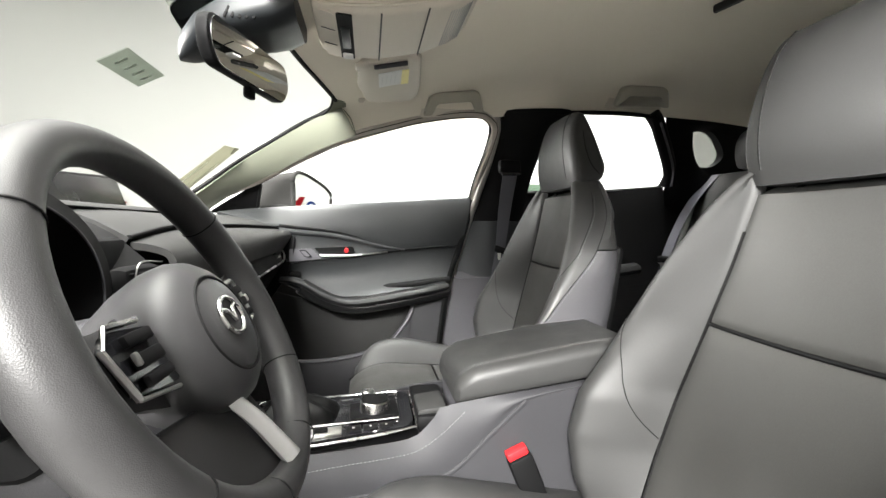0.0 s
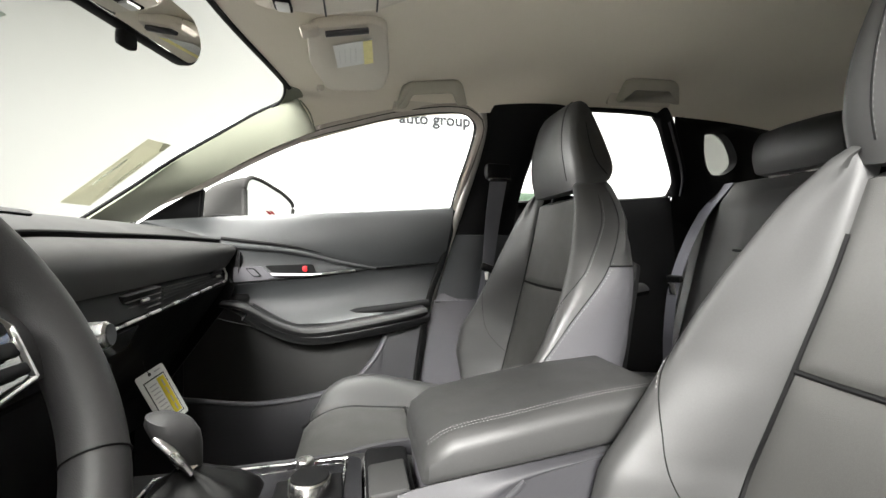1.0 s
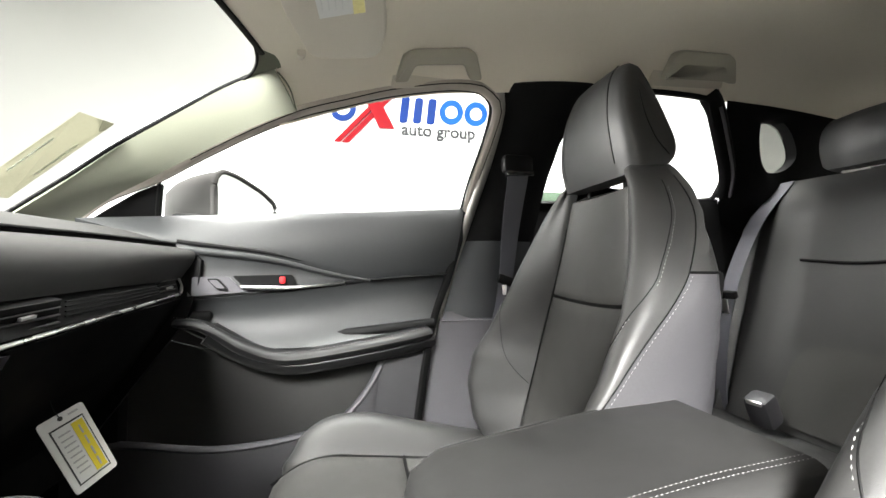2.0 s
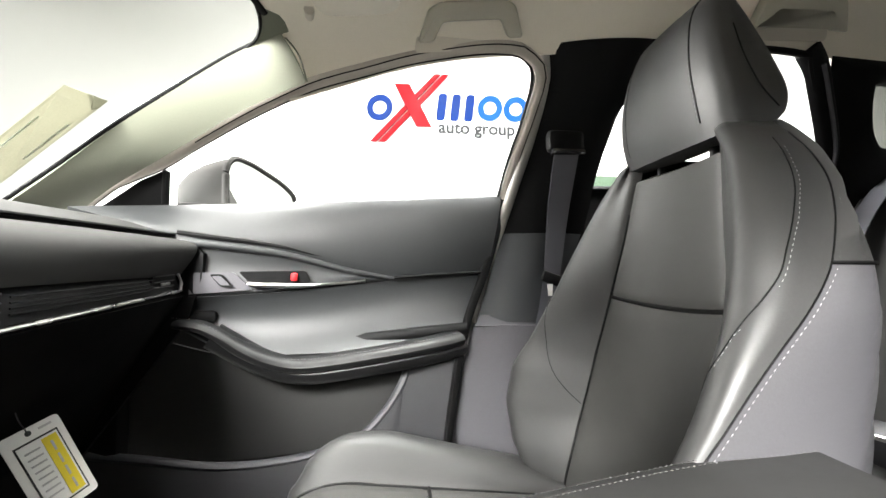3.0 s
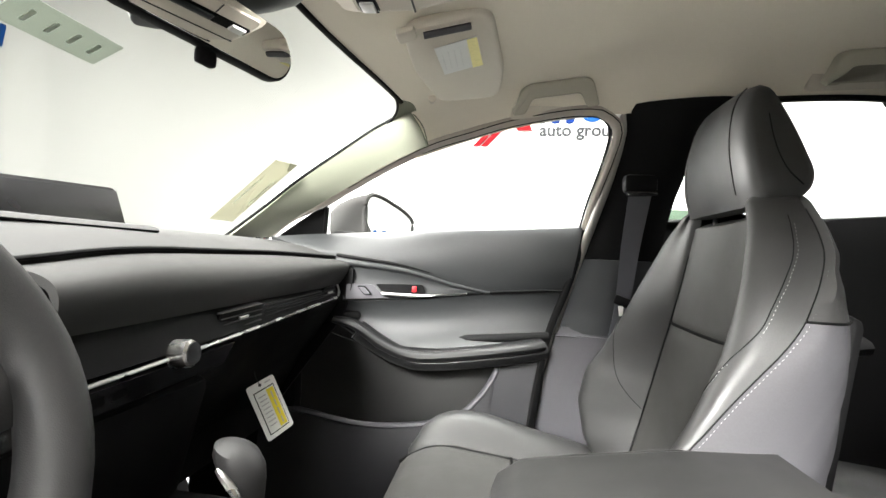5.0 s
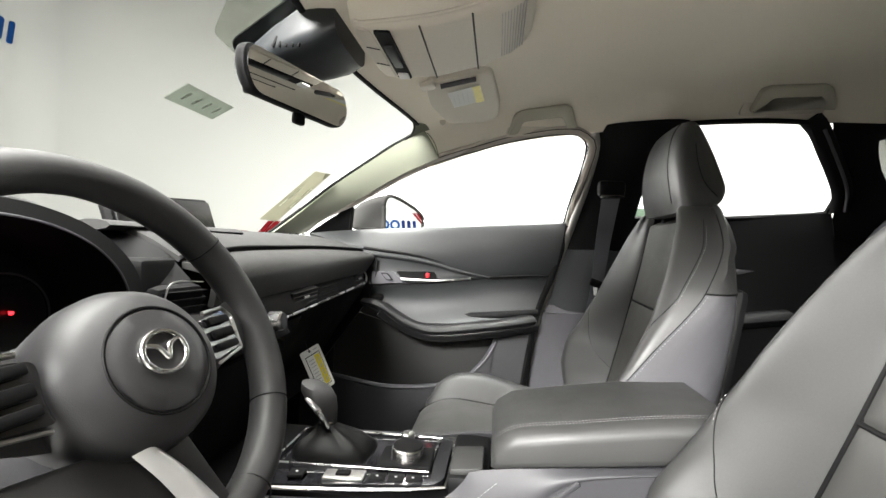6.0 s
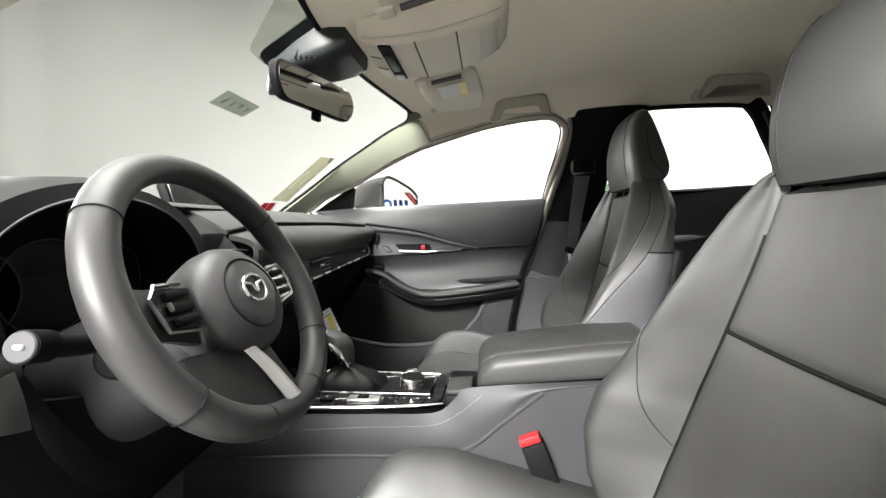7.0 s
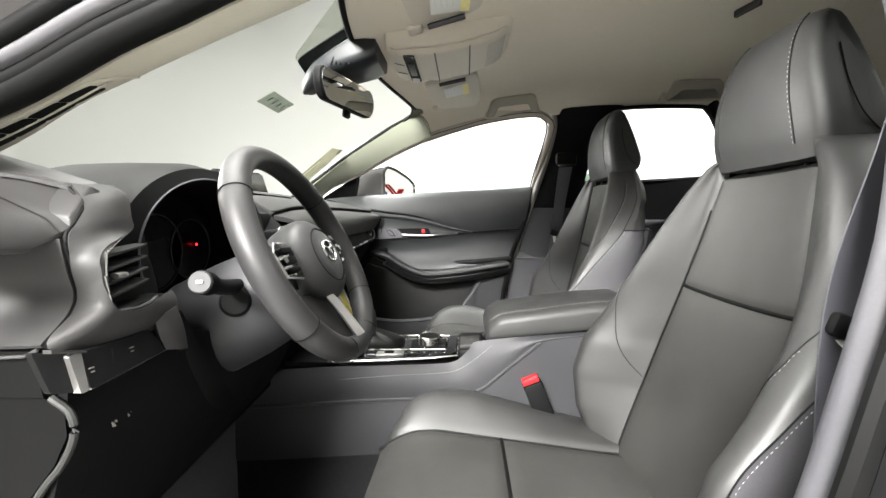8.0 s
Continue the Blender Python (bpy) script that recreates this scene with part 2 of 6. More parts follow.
def tube(path, ra, rb=None, n=40, sides=10, closed=False, up=(0, 0, 1), straight=False, taper=None):
    """A round or oval bar along a path; ra sideways, rb along up."""
    rb = ra if rb is None else rb
    p = path if straight else spline(path + [path[0]] if closed else path, n + (1 if closed else 0))
    p = [np.array(q, float) for q in p]
    if closed and not straight:
        p = p[:-1]
    rows, c = [], len(p)
    for i in range(c):
        d = p[(i + 1) % c] - p[i - 1] if closed else p[min(i + 1, c - 1)] - p[max(i - 1, 0)]
        d = d / (np.linalg.norm(d) + 1e-12)
        s = np.cross(d, up)
        s = s / (np.linalg.norm(s) + 1e-12)
        u = np.cross(s, d)
        f = taper(i / max(1, c - 1)) if taper else 1.0
        rows.append([p[i] + f * (ra * math.cos(a) * s + rb * math.sin(a) * u) for a in np.linspace(0, 2 * math.pi, sides, endpoint=False)])
    return sheet(rows, closed_u=closed, closed_v=True, cap=not closed)


def rbox(center, size, r=0.004, rot=(0, 0, 0), seg=2):
    """A box with rounded edges."""
    bm = bmesh.new()
    bmesh.ops.create_cube(bm, size=1)
    bmesh.ops.scale(bm, vec=size, verts=bm.verts)
    if r:
        bmesh.ops.bevel(bm, geom=list(bm.edges), offset=min(r, min(size) * 0.49), segments=seg, affect="EDGES", profile=0.5)
    bmesh.ops.transform(bm, matrix=pose(*center, *rot), verts=bm.verts)
    return bm


def disc(center, normal, radius, depth, r=0.002, sides=32, taper=1.0):
    """A short round drum along normal with eased rims."""
    n = Vector(normal).normalized()
    q = n.to_track_quat("Z", "Y").to_matrix()
    rows = []
    for rr, h in ((radius - r, 0), (radius, r), (radius * taper, depth - r), (radius * taper - r, depth)):
        rows.append([np.array(Vector(center) + q @ Vector((rr * math.cos(a), rr * math.sin(a), h))) for a in np.linspace(0, 2 * math.pi, sides, endpoint=False)])
    return sheet(rows, closed_v=True, cap=True)


def prism(outline, direction, r=0.0):
    """A plate: a flat outline of points, drawn out along a direction."""
    bm = bmesh.new()
    d = Vector(direction)
    a = [bm.verts.new(tuple(p)) for p in outline]
    b = [bm.verts.new(Vector(p) + d) for p in outline]
    k = len(a)
    bm.faces.new(a)
    bm.faces.new(list(reversed(b)))
    for i in range(k):
        bm.faces.new((a[i], a[(i + 1) % k], b[(i + 1) % k], b[i]))
    bmesh.ops.recalc_face_normals(bm, faces=bm.faces)
    if r:
        bmesh.ops.bevel(bm, geom=list(bm.edges), offset=r, segments=2, affect="EDGES", profile=0.5)
    return bm


def loft(rings, cap=True):
    return sheet(rings, closed_v=True, cap=cap)


def round_poly(pts, r, seg=4):
    """A closed outline with its corners rounded."""
    out, n = [], len(pts)
    for i in range(n):
        p, a, b = (np.array(pts[k], float) for k in (i, i - 1, (i + 1) % n))
        da, db = (a - p), (b - p)
        la, lb = np.linalg.norm(da), np.linalg.norm(db)
        rr = min(r, la * 0.45, lb * 0.45)
        s, e = p + da / la * rr, p + db / lb * rr
        for k in range(seg + 1):
            t = k / seg
            out.append((1 - t) ** 2 * s + 2 * t * (1 - t) * p + t * t * e)
    return out


def stitches(curves, spacing=0.006, length=0.0042, width=0.0005):
    """Short raised threads along curves."""
    bm = bmesh.new()
    for c in curves:
        c = [np.array(q, float) for q in c]
        total = sum(np.linalg.norm(c[i + 1] - c[i]) for i in range(len(c) - 1))
        n = max(2, int(total / spacing))
        p = even(c, n + 1)
        for i in range(n):
            d = (p[i + 1] - p[i])
            l = np.linalg.norm(d) + 1e-9
            d = d / l
            s = np.cross(d, (0.31, 0.52, 0.79))
            s /= np.linalg.norm(s)
            u = np.cross(s, d)
            e = p[i] + d * min(length, l * 0.8)
            m = [(p[i] + e) / 2 + width * (s * x + u * y) for x, y in ((1, 0), (0, 1), (-1, 0), (0, -1))]
            a, b = bm.verts.new(p[i]), bm.verts.new(e)
            v = [bm.verts.new(q) for q in m]
            for k in range(4):
                bm.faces.new((a, v[k], v[(k + 1) % 4]))
                bm.faces.new((b, v[(k + 1) % 4], v[k]))
    return bm


def mirror_y(pts):
    return [(p[0], -p[1], p[2]) for p in pts]

# ---- the booth round the car ----
def booth():
    lo, hi, h, y0, y1 = -5.6, 9.0, 4.2, -7.5, 3.9
    finish("floor", rbox(((lo + hi) / 2, (y0 + y1) / 2, -0.05), (hi - lo, y1 - y0, 0.1), 0), BOOTH_FLOOR)
    tagged(bpy.data.objects["floor"], "pale grey smooth floor of the photo booth", "floor", kind="structure")
    for name, c, s in (
        ("wall_passenger_side", ((lo + hi) / 2, y1 + 0.05, h / 2), (hi - lo + 0.2, 0.1, h)),
        ("wall_driver_side", ((lo + hi) / 2, y0 - 0.05, h / 2), (hi - lo + 0.2, 0.1, h)),
        ("wall_front", (lo - 0.05, (y0 + y1) / 2, h / 2), (0.1, y1 - y0, h)),
        ("wall_rear", (hi + 0.05, (y0 + y1) / 2, h / 2), (0.1, y1 - y0, h)),
    ):
        tagged(finish(name, rbox(c, s, 0), WALL), "plain white seamless photo booth wall", "wall", kind="structure")
    cove = [(lo + 0.3 - 0.3 * math.cos(a), y1 - 0.3 + 0.3 * math.sin(a)) for a in np.linspace(0, math.pi / 2, 25)]
    corner = [np.array((x, y, 0.0)) for x, y in [(lo - 0.05, y1 - 0.3)] + cove + [(lo + 0.3, y1 + 0.05), (lo - 0.05, y1 + 0.05)]]
    tagged(finish("wall_corner_cove", prism(corner, (0, 0, h)), WALL), "plain white rounded photo booth corner", "wall", kind="structure")
    tagged(finish("booth_ceiling", rbox(((lo + hi) / 2, (y0 + y1) / 2, h + 0.05), (hi - lo + 0.2, y1 - y0 + 0.2, 0.1), 0), WALL), "white booth ceiling above the car", "ceiling", kind="structure")


def wall_sign(name, m, group="signs on the booth walls"):
    """A dealer sign drawn as plain blocks: blue blocks, two red strokes, a grey line below. Local x along the wall, z up."""
    s = thing(name, "blue and red dealer sign with grey line on white wall", "sign", group)
    s.matrix_world = m

    def bar(nm, x0, x1, z0, z1, mat, slant=0.0):
        o = [(x0, 0, z0), (x1, 0, z0), (x1 + slant, 0, z1), (x0 + slant, 0, z1)]
        part(nm, prism(round_poly(o, min(0.06, 0.4 * (z1 - z0), 0.4 * (x1 - x0)), 4), (0, -0.012, 0)), mat, s)
    # plain blocks and rings stand for the blue part of the mark
    for x, z, rx, rz, mat in ((0.11, 0.345, 0.125, 0.130, BLUE_INK), (1.21, 0.385, 0.125, 0.130, CYAN_INK), (1.475, 0.385, 0.125, 0.130, CYAN_INK)):
        turn = np.linspace(0, 2 * math.pi, 28, endpoint=False)
        rings = [[(x + 0.08 * (z + k * rz * math.sin(a) - 0.345) + k * rx * math.cos(a), d, z + k * rz * math.sin(a)) for a in turn] for k, d in ((1.0, 0.0), (1.0, -0.012), (0.54, -0.012), (0.54, 0.0))]
        part("sign_ring", sheet(rings, closed_u=True, closed_v=True), mat, s)
    for x0, x1 in ((0.665, 0.75), (0.805, 0.89), (0.945, 1.03)):
        bar("sign_block", x0, x1, 0.24, 0.51, BLUE_INK, 0.03)
    bar("sign_block", 1.64, 1.73, 0.25, 0.52, CYAN_INK, 0.03)
    bar("sign_block", 1.78, 1.84, 0.25, 0.52, CYAN_INK, 0.03)
    for off in (0.0, 0.082):
        part("sign_stroke", prism([(0.02 + off, -0.013, 0.0), (0.085 + off, -0.013, 0.0), (0.712 + off, -0.013, 0.70), (0.647 + off, -0.013, 0.70)], (0, -0.012, 0)), RED_INK, s)
    part("sign_stroke", prism([(0.25, -0.026, 0.58), (0.40, -0.026, 0.58), (0.62, -0.026, 0.16), (0.47, -0.026, 0.16)], (0, -0.012, 0)), RED_INK, s)
    words = bpy.data.curves.new("sign_words", "FONT")
    words.body, words.size, words.extrude, words.offset = "auto group", 0.175, 0.004, 0.004
    text = new("sign_words", words)
    text.parent = s
    text.matrix_local = pose(0.69, -0.006, 0.115, 90, 0, 0)
    text.data.materials.append(GREY_INK)
    return s


booth()
wall_sign("wall_sign", pose(-0.20, 3.895, 2.19))
wall_sign("wall_sign", pose(-5.595, 1.74, 2.97, 0, 0, 90))
wall_sign("wall_sign", pose(-3.13, 3.895, 0.55))
wall_sign("wall_sign", pose(8.995, 2.3, 1.15, 0, 0, -90))

# ---- the car's shell ----
WIN_TOP = [(-0.334, 0.642, 1.133), (-0.262, 0.619, 1.168), (-0.198, 0.598, 1.198), (-0.142, 0.581, 1.223), (-0.088, 0.566, 1.245), (-0.035, 0.553, 1.265), (0.017, 0.543, 1.279), (0.058, 0.537, 1.289), (0.147, 0.523, 1.311), (0.255, 0.511, 1.328), (0.318, 0.508, 1.331)]
WS_EDGE = [(-0.60, 0.585, 1.022), (-0.461, 0.563, 1.114), (-0.363, 0.547, 1.182), (-0.266, 0.532, 1.241), (-0.169, 0.516, 1.297), (-0.115, 0.507, 1.323), (-0.078, 0.500, 1.345)]
PILLAR_LOW = [(-0.500, 0.663, 1.050), (-0.415, 0.634, 1.102), (-0.355, 0.615, 1.130), (-0.296, 0.596, 1.157), (-0.239, 0.578, 1.183), (-0.183, 0.560, 1.210), (-0.130, 0.545, 1.233), (-0.079, 0.532, 1.252), (-0.035, 0.524, 1.268)]
RAIL = [(-0.085, 0.560, 1.245), (0.031, 0.548, 1.279), (0.147, 0.530, 1.307), (0.255, 0.518, 1.324), (0.318, 0.514, 1.329), (0.45, 0.512, 1.342), (0.7, 0.497, 1.360), (0.93, 0.50, 1.357), (1.15, 0.51, 1.338), (1.5, 0.50, 1.30), (1.85, 0.47, 1.24)]
ROOF_C = [(-0.16, 1.352), (-0.05, 1.354), (0.05, 1.364), (0.12, 1.378), (0.2, 1.398), (0.3, 1.418), (0.45, 1.435), (0.8, 1.445), (1.2, 1.43), (1.6, 1.38), (1.85, 1.32)]


def roof_height(x):
    return float(np.interp(x, [p[0] for p in ROOF_C], [p[1] for p in ROOF_C]))


def headliner():
    rail = [p for p in spline(RAIL, 40)]
    rows = []
    for x, ye, ze in rail:
        zc = roof_height(x)
        row = []
        for k in range(-16, 17):
            s = k / 16
            a = abs(s)
            row.append((x + 0.012 * max(0, min(1, (0.12 - x) / 0.2)) - 0.083 * (1 - a ** 2) ** 2 * max(0, min(1, (0.12 - x) / 0.2)), ye * math.copysign(min(1, a * 1.0), s), zc - (zc - ze) * (0.14 * a ** 2 + 0.86 * a ** (11 + 16 * max(0, min(1, (0.12 - x) / 0.2))))))
        rows.append(row)
    tagged(finish("ceiling", sheet(rows), HEADLINER), "beige knitted fabric car headliner", "ceiling", kind="structure")
    tagged(finish("trim_windscreen_header", tube([(q[0] - 0.003, q[1] * 0.985, q[2] - 0.001) for q in rows[0][3:-3]], 0.006, 0.004, 60, 8), BLACK), "black seal along the windscreen header", "seal", kind="structure")
    # outer roof skin
    outer = [[(p[0], p[1] * 1.04, p[2] + 0.045) for p in r] for r in rows]
    tagged(finish("roof_panel", sheet(outer, thick=0.004), PAINT), "grey painted steel car roof", "roof", kind="structure")


def pillar_a(sign, name):
    ob = thing(name, "beige moulded windscreen pillar trim", "pillar trim", kind="structure")
    f = (lambda c: c) if sign > 0 else mirror_y
    part("cover", between(f(WS_EDGE), f(PILLAR_LOW), 40, 10, (0.003, -0.004 * sign, 0.001), thick=0.006), PILLAR, ob)
    arc = [np.array((-0.135, 0.508, 1.312)) * (1 - t) ** 2 + np.array((-0.088, 0.494, 1.338)) * 2 * t * (1 - t) + np.array((-0.094, 0.410, 1.347)) * t * t for t in np.linspace(0, 1, 10)]
    part("corner_fillet", prism([np.array((q[0], q[1] * sign, q[2])) for q in arc + [np.array((-0.060, 0.42, 1.350)), np.array((-0.060, 0.515, 1.335))]], (0.004, 0, 0.006)), PILLAR, ob)
    part("corner_seal", tube(f(arc), 0.003, 0.003, 16, 6), BLACK, ob)
    part("edge_band", tube(f([(p[0] - 0.003, p[1] + 0.001, p[2] + 0.003) for p in WS_EDGE]), 0.004, 0.004, 30, 8), BLACK, ob)
    part("joint_line", tube(f([WS_EDGE[-1], (-0.048, 0.508, 1.310), PILLAR_LOW[-1]]), 0.0015, 0.0015, 12, 6), PILLAR, ob)
    part("outer_skin", between(f([(p[0] - 0.02, p[1] + 0.03, p[2] + 0.01) for p in WS_EDGE]), f([(p[0] - 0.012, p[1] + 0.045, p[2] + 0.008) for p in PILLAR_LOW]), 30, 4, thick=0.004), PAINT, ob)
    return ob


def windscreen():
    top = [(-0.078, 0.500, 1.348), (-0.105, 0.36, 1.358), (-0.140, 0.18, 1.365), (-0.155, 0, 1.368), (-0.140, -0.18, 1.365), (-0.105, -0.36, 1.358), (-0.078, -0.500, 1.348)]
    base = [(-0.60, 0.60, 1.02), (-0.72, 0.32, 1.015), (-0.76, 0, 1.015), (-0.72, -0.32, 1.015), (-0.60, -0.60, 1.02)]
    ws = thing("windscreen", "large clear laminated windscreen with dark edge band", "windscreen", kind="structure")
    g = part("pane", between(top, base, 40, 14, (-0.015, 0, 0.02)), DIM_GLASS, ws)
    g.visible_shadow = False
    part("edge_band", tube(top, 0.009, 0.004, 40, 8), BLACK, ws, "black frit and seal at the top edge")
    fr = [(-0.155, -0.082, 1.372), (-0.155, 0.10, 1.372), (-0.30, 0.075, 1.300), (-0.285, -0.060, 1.307)]
    part("sensor_frit", prism(round_poly([(p[0], p[1], p[2] + 0.012) for p in fr], 0.02), (0, 0, 0.003)), BLACK, ws)
    film = [(-0.146, -0.215, 1.369), (-0.263, -0.125, 1.301), (-0.268, -0.060, 1.298), (-0.15, -0.080, 1.369)]
    s = part("shade_film", prism(round_poly(film, 0.012, 4), (0, 0, 0.002)), BAND, ws, "pale grey translucent shade film")
    s.visible_shadow = False


headliner()
pillar_a(1, "pillar_trim_passenger")


TRIM_IN = [(-0.62, -0.585, 0.945), (-0.405, -0.573, 1.040), (-0.305, -0.571, 1.094), (-0.250, -0.570, 1.118), (-0.192, -0.570, 1.142), (-0.139, -0.570, 1.1635), (-0.095, -0.570, 1.180), (0.06, -0.560, 1.247), (0.25, -0.555, 1.298)]
TRIM_OUT = [(-0.60, -0.625, 0.975), (-0.355, -0.605, 1.068), (-0.235, -0.605, 1.124), (-0.165, -0.605, 1.153), (-0.110, -0.605, 1.176), (0.05, -0.595, 1.236), (0.25, -0.585, 1.280)]


def pillar_driver():
    """The driver's pillar trim, door seal and body flange, seen across the open doorway."""
    ob = thing("pillar_trim_driver", "beige windscreen pillar trim beside the open doorway", "pillar trim", kind="structure")
    inner, outer = TRIM_IN, TRIM_OUT
    part("cover", between(inner, outer, 40, 8, (0, 0.003, -0.002), thick=0.004), GRIP, ob)
    part("inner_face", between(inner, [(p[0] - 0.01, p[1] + 0.05, p[2] + 0.10) for p in inner], 40, 6, (0, 0.01, 0), thick=0.004), GRIP, ob)
    sh = lambda dx, dy, dz: [(p[0] + dx, p[1] + dy, p[2] + dz) for p in outer]
    part("door_seal", tube(sh(0.0, -0.010, 0.010), 0.015, 0.014, 40, 12), RUBBER, ob, "black door seal")
    part("seal_lip", tube(sh(0.0, -0.016, 0.018), 0.011, 0.011, 40, 12), RUBBER, ob)
    part("seal_back", between(sh(0.0, -0.010, 0.018), sh(-0.01, 0.0, 0.16), 40, 4, thick=0.004), RUBBER, ob)
    part("body_flange", tube(sh(0.0, -0.026, 0.029), 0.009, 0.008, 40, 12), FLANGE, ob, "glossy grey body flange")
    part("drip_seal", tube(sh(0.0, -0.034, 0.042), 0.009, 0.009, 40, 10), RUBBER, ob)
    part("outer_skin", between(sh(0.0, -0.040, 0.048), sh(-0.02, -0.03, 0.19), 40, 6, (0, -0.02, 0.01), thick=0.004), PAINT, ob)


pillar_driver()
windscreen()

# ---- passenger front door ----
SILL = [(-0.42, 0.535, 1.036), (-0.31, 0.612, 1.052), (0.0, 0.655, 1.074), (0.345, 0.672, 1.097)]
SPEAR_UP = [(-0.262, 0.575, 0.995), (-0.10, 0.625, 0.975), (0.03, 0.655, 0.943), (0.125, 0.676, 0.925)]
SPEAR_LOW = [(-0.245, 0.58, 0.893), (-0.06, 0.63, 0.903), (0.125, 0.676, 0.923)]
REAR_EDGE = [(0.350, 0.68, 1.09), (0.307, 0.685, 0.94), (0.261, 0.675, 0.806), (0.223, 0.655, 0.58), (0.20, 0.64, 0.36)]


def front_door(name, sign):
    d = thing(name, "closed car door with grey-black padded trim and armrest", "car door", kind="structure")
    f = (lambda c: [tuple(p) for p in c]) if sign > 0 else mirror_y
    B = lambda a, b, c=0: (a, b * sign, c)
    # padded upper panel with a rolled top
    low = SPEAR_UP + [(0.315, 0.688, 0.938)]
    part("upper_panel", between(f(SILL), f(low), 40, 12, B(0.0, -0.016), thick=0.008, power=0.7), DOORSKIN, d, "padded dark grey upper trim")
    part("sill_roll", tube(f([(p[0], p[1] + 0.012, p[2] - 0.004) for p in SILL]), 0.016, 0.012, 40, 10), DOORSKIN, d)
    # slim spear of satin trim that runs to a point
    part("spear_trim", between(f(SPEAR_UP), f(SPEAR_LOW), 30, 10, B(0, 0.009), thick=0.006), DOORSKIN, d, "smooth dark spear-shaped trim")
    part("spear_edge", tube(f([(p[0], p[1] - 0.009, p[2] - 0.004) for p in SPEAR_UP]), 0.008, 0.0085, 40, 10, taper=lambda q: 1.0 - 0.55 * q), DOORSKIN, d)
    part("spear_edge", tube(f([(p[0], p[1] - 0.005, p[2]) for p in SPEAR_LOW]), 0.0020, 0.0024, 40, 8), RUBBER, d)
    part("joint_line", tube(f([(0.118, 0.660, 0.924), (0.20, 0.664, 0.931), (0.315, 0.672, 0.938)]), 0.0050, 0.0035, 20, 6), RUBBER, d)
    # Raised black line that draws the shadow in the groove above the spear.
    part("spear_shade_line", tube(f([(p[0], p[1] - 0.010, p[2] + 0.009) for p in SPEAR_UP]), 0.0055, 0.0055, 40, 8, taper=lambda q: 1.0 - 0.6 * q), RUBBER, d)
    # leather middle panel above the armrest
    mid_low = [(-0.27, 0.578, 0.838), (-0.16, 0.598, 0.785), (0.05, 0.628, 0.778), (0.265, 0.660, 0.802)]
    part("middle_panel", between(f(SPEAR_LOW + [(0.312, 0.686, 0.935)]), f(mid_low), 40, 14, B(0, 0.024), thick=0.006, power=0.8), DOORSKIN, d, "padded dark grey insert above the armrest")
    # armrest
    arm = [(-0.262, 0.578, 0.842), (-0.215, 0.573, 0.836), (-0.155, 0.590, 0.795), (-0.095, 0.603, 0.768), (-0.03, 0.61, 0.762), (0.1, 0.618, 0.778), (0.19, 0.630, 0.792), (0.248, 0.654, 0.801)]
    part("armrest", tube(f(arm), 0.034, 0.016, 50, 14, taper=lambda s: 0.55 + 0.45 * min(1, s * 4)), ARM_LEATHER, d, "stitched black armrest with pull pocket")
    under = [(p[0] + 0.008, p[1] + 0.016, p[2] - 0.016) for p in arm[1:]]
    part("armrest_base", tube(f(under), 0.034, 0.025, 50, 12), ARM_LEATHER, d)
    part("stitching", stitches([[np.array(p) for p in spline(f([(p[0], p[1] - 0.020, p[2] + 0.0135) for p in arm]), 60)]]), THREAD, d)
    part("pull_cup", tube(f([(-0.085, 0.640, 0.778), (-0.04, 0.650, 0.793), (0.1, 0.655, 0.804), (0.27, 0.662, 0.820)]), 0.012, 0.013, 30, 10, taper=lambda s: 0.4 + 0.6 * min(1, s * 5)), HARD_DARK, d, "dark pull cup behind the armrest")
    part("front_cup", rbox((-0.235, 0.612 * sign, 0.853), (0.055, 0.05, 0.022), 0.009, (0, 0, 12 * sign)), BLACK, d)
    sw = part("switch_plate", rbox((-0.045, 0.634 * sign, 0.782), (0.05, 0.018, 0.006), 0.002, (0, -3, 4 * sign)), PIANO, d)
    part("window_switch", rbox((-0.045, 0.630 * sign, 0.786), (0.018, 0.006, 0.004), 0.001, (0, -3, 4 * sign)), HARD, sw)
    # lower panel and map pocket
    p_top = [(-0.36, 0.60, 0.83), (-0.2, 0.66, 0.77), (0.05, 0.685, 0.74), (0.15, 0.69, 0.77)]
    p_low = [(-0.42, 0.64, 0.60), (-0.2, 0.655, 0.57), (0.04, 0.662, 0.60), (0.12, 0.668, 0.68)]
    part("pocket_back", between(f(p_top), f([(p[0], p[1] + 0.03, p[2] - 0.01) for p in p_low]), 30, 6, thick=0.005), SOFT, d)
    lip = [(-0.46, 0.60, 0.615), (-0.34, 0.618, 0.592), (-0.2, 0.622, 0.572), (-0.06, 0.628, 0.580), (0.045, 0.634, 0.608), (0.10, 0.645, 0.655), (0.134, 0.655, 0.705), (0.152, 0.664, 0.75), (0.18, 0.672, 0.79)]
    part("pocket_lip", tube(f(lip), 0.009, 0.008, 50, 10), HARD, d, "grey moulded map pocket lip")
    base = [(-0.46, 0.60, 0.34), (-0.2, 0.61, 0.33), (0.0, 0.62, 0.33), (0.20, 0.64, 0.36)]
    lip2 = lip[:-1] + [(0.262, 0.675, 0.80)]
    part("lower_panel", between(f(lip2), f(base[:-1] + [(0.215, 0.65, 0.36)]), 50, 10, B(0, -0.01), thick=0.006), FLANK, d, "grained grey hard plastic lower trim")
    tri_ = [(0.150, 0.672, 0.80), (0.268, 0.678, 0.806), (0.262, 0.676, 0.78), (0.235, 0.668, 0.64), (0.12, 0.655, 0.66), (0.14, 0.664, 0.72)]
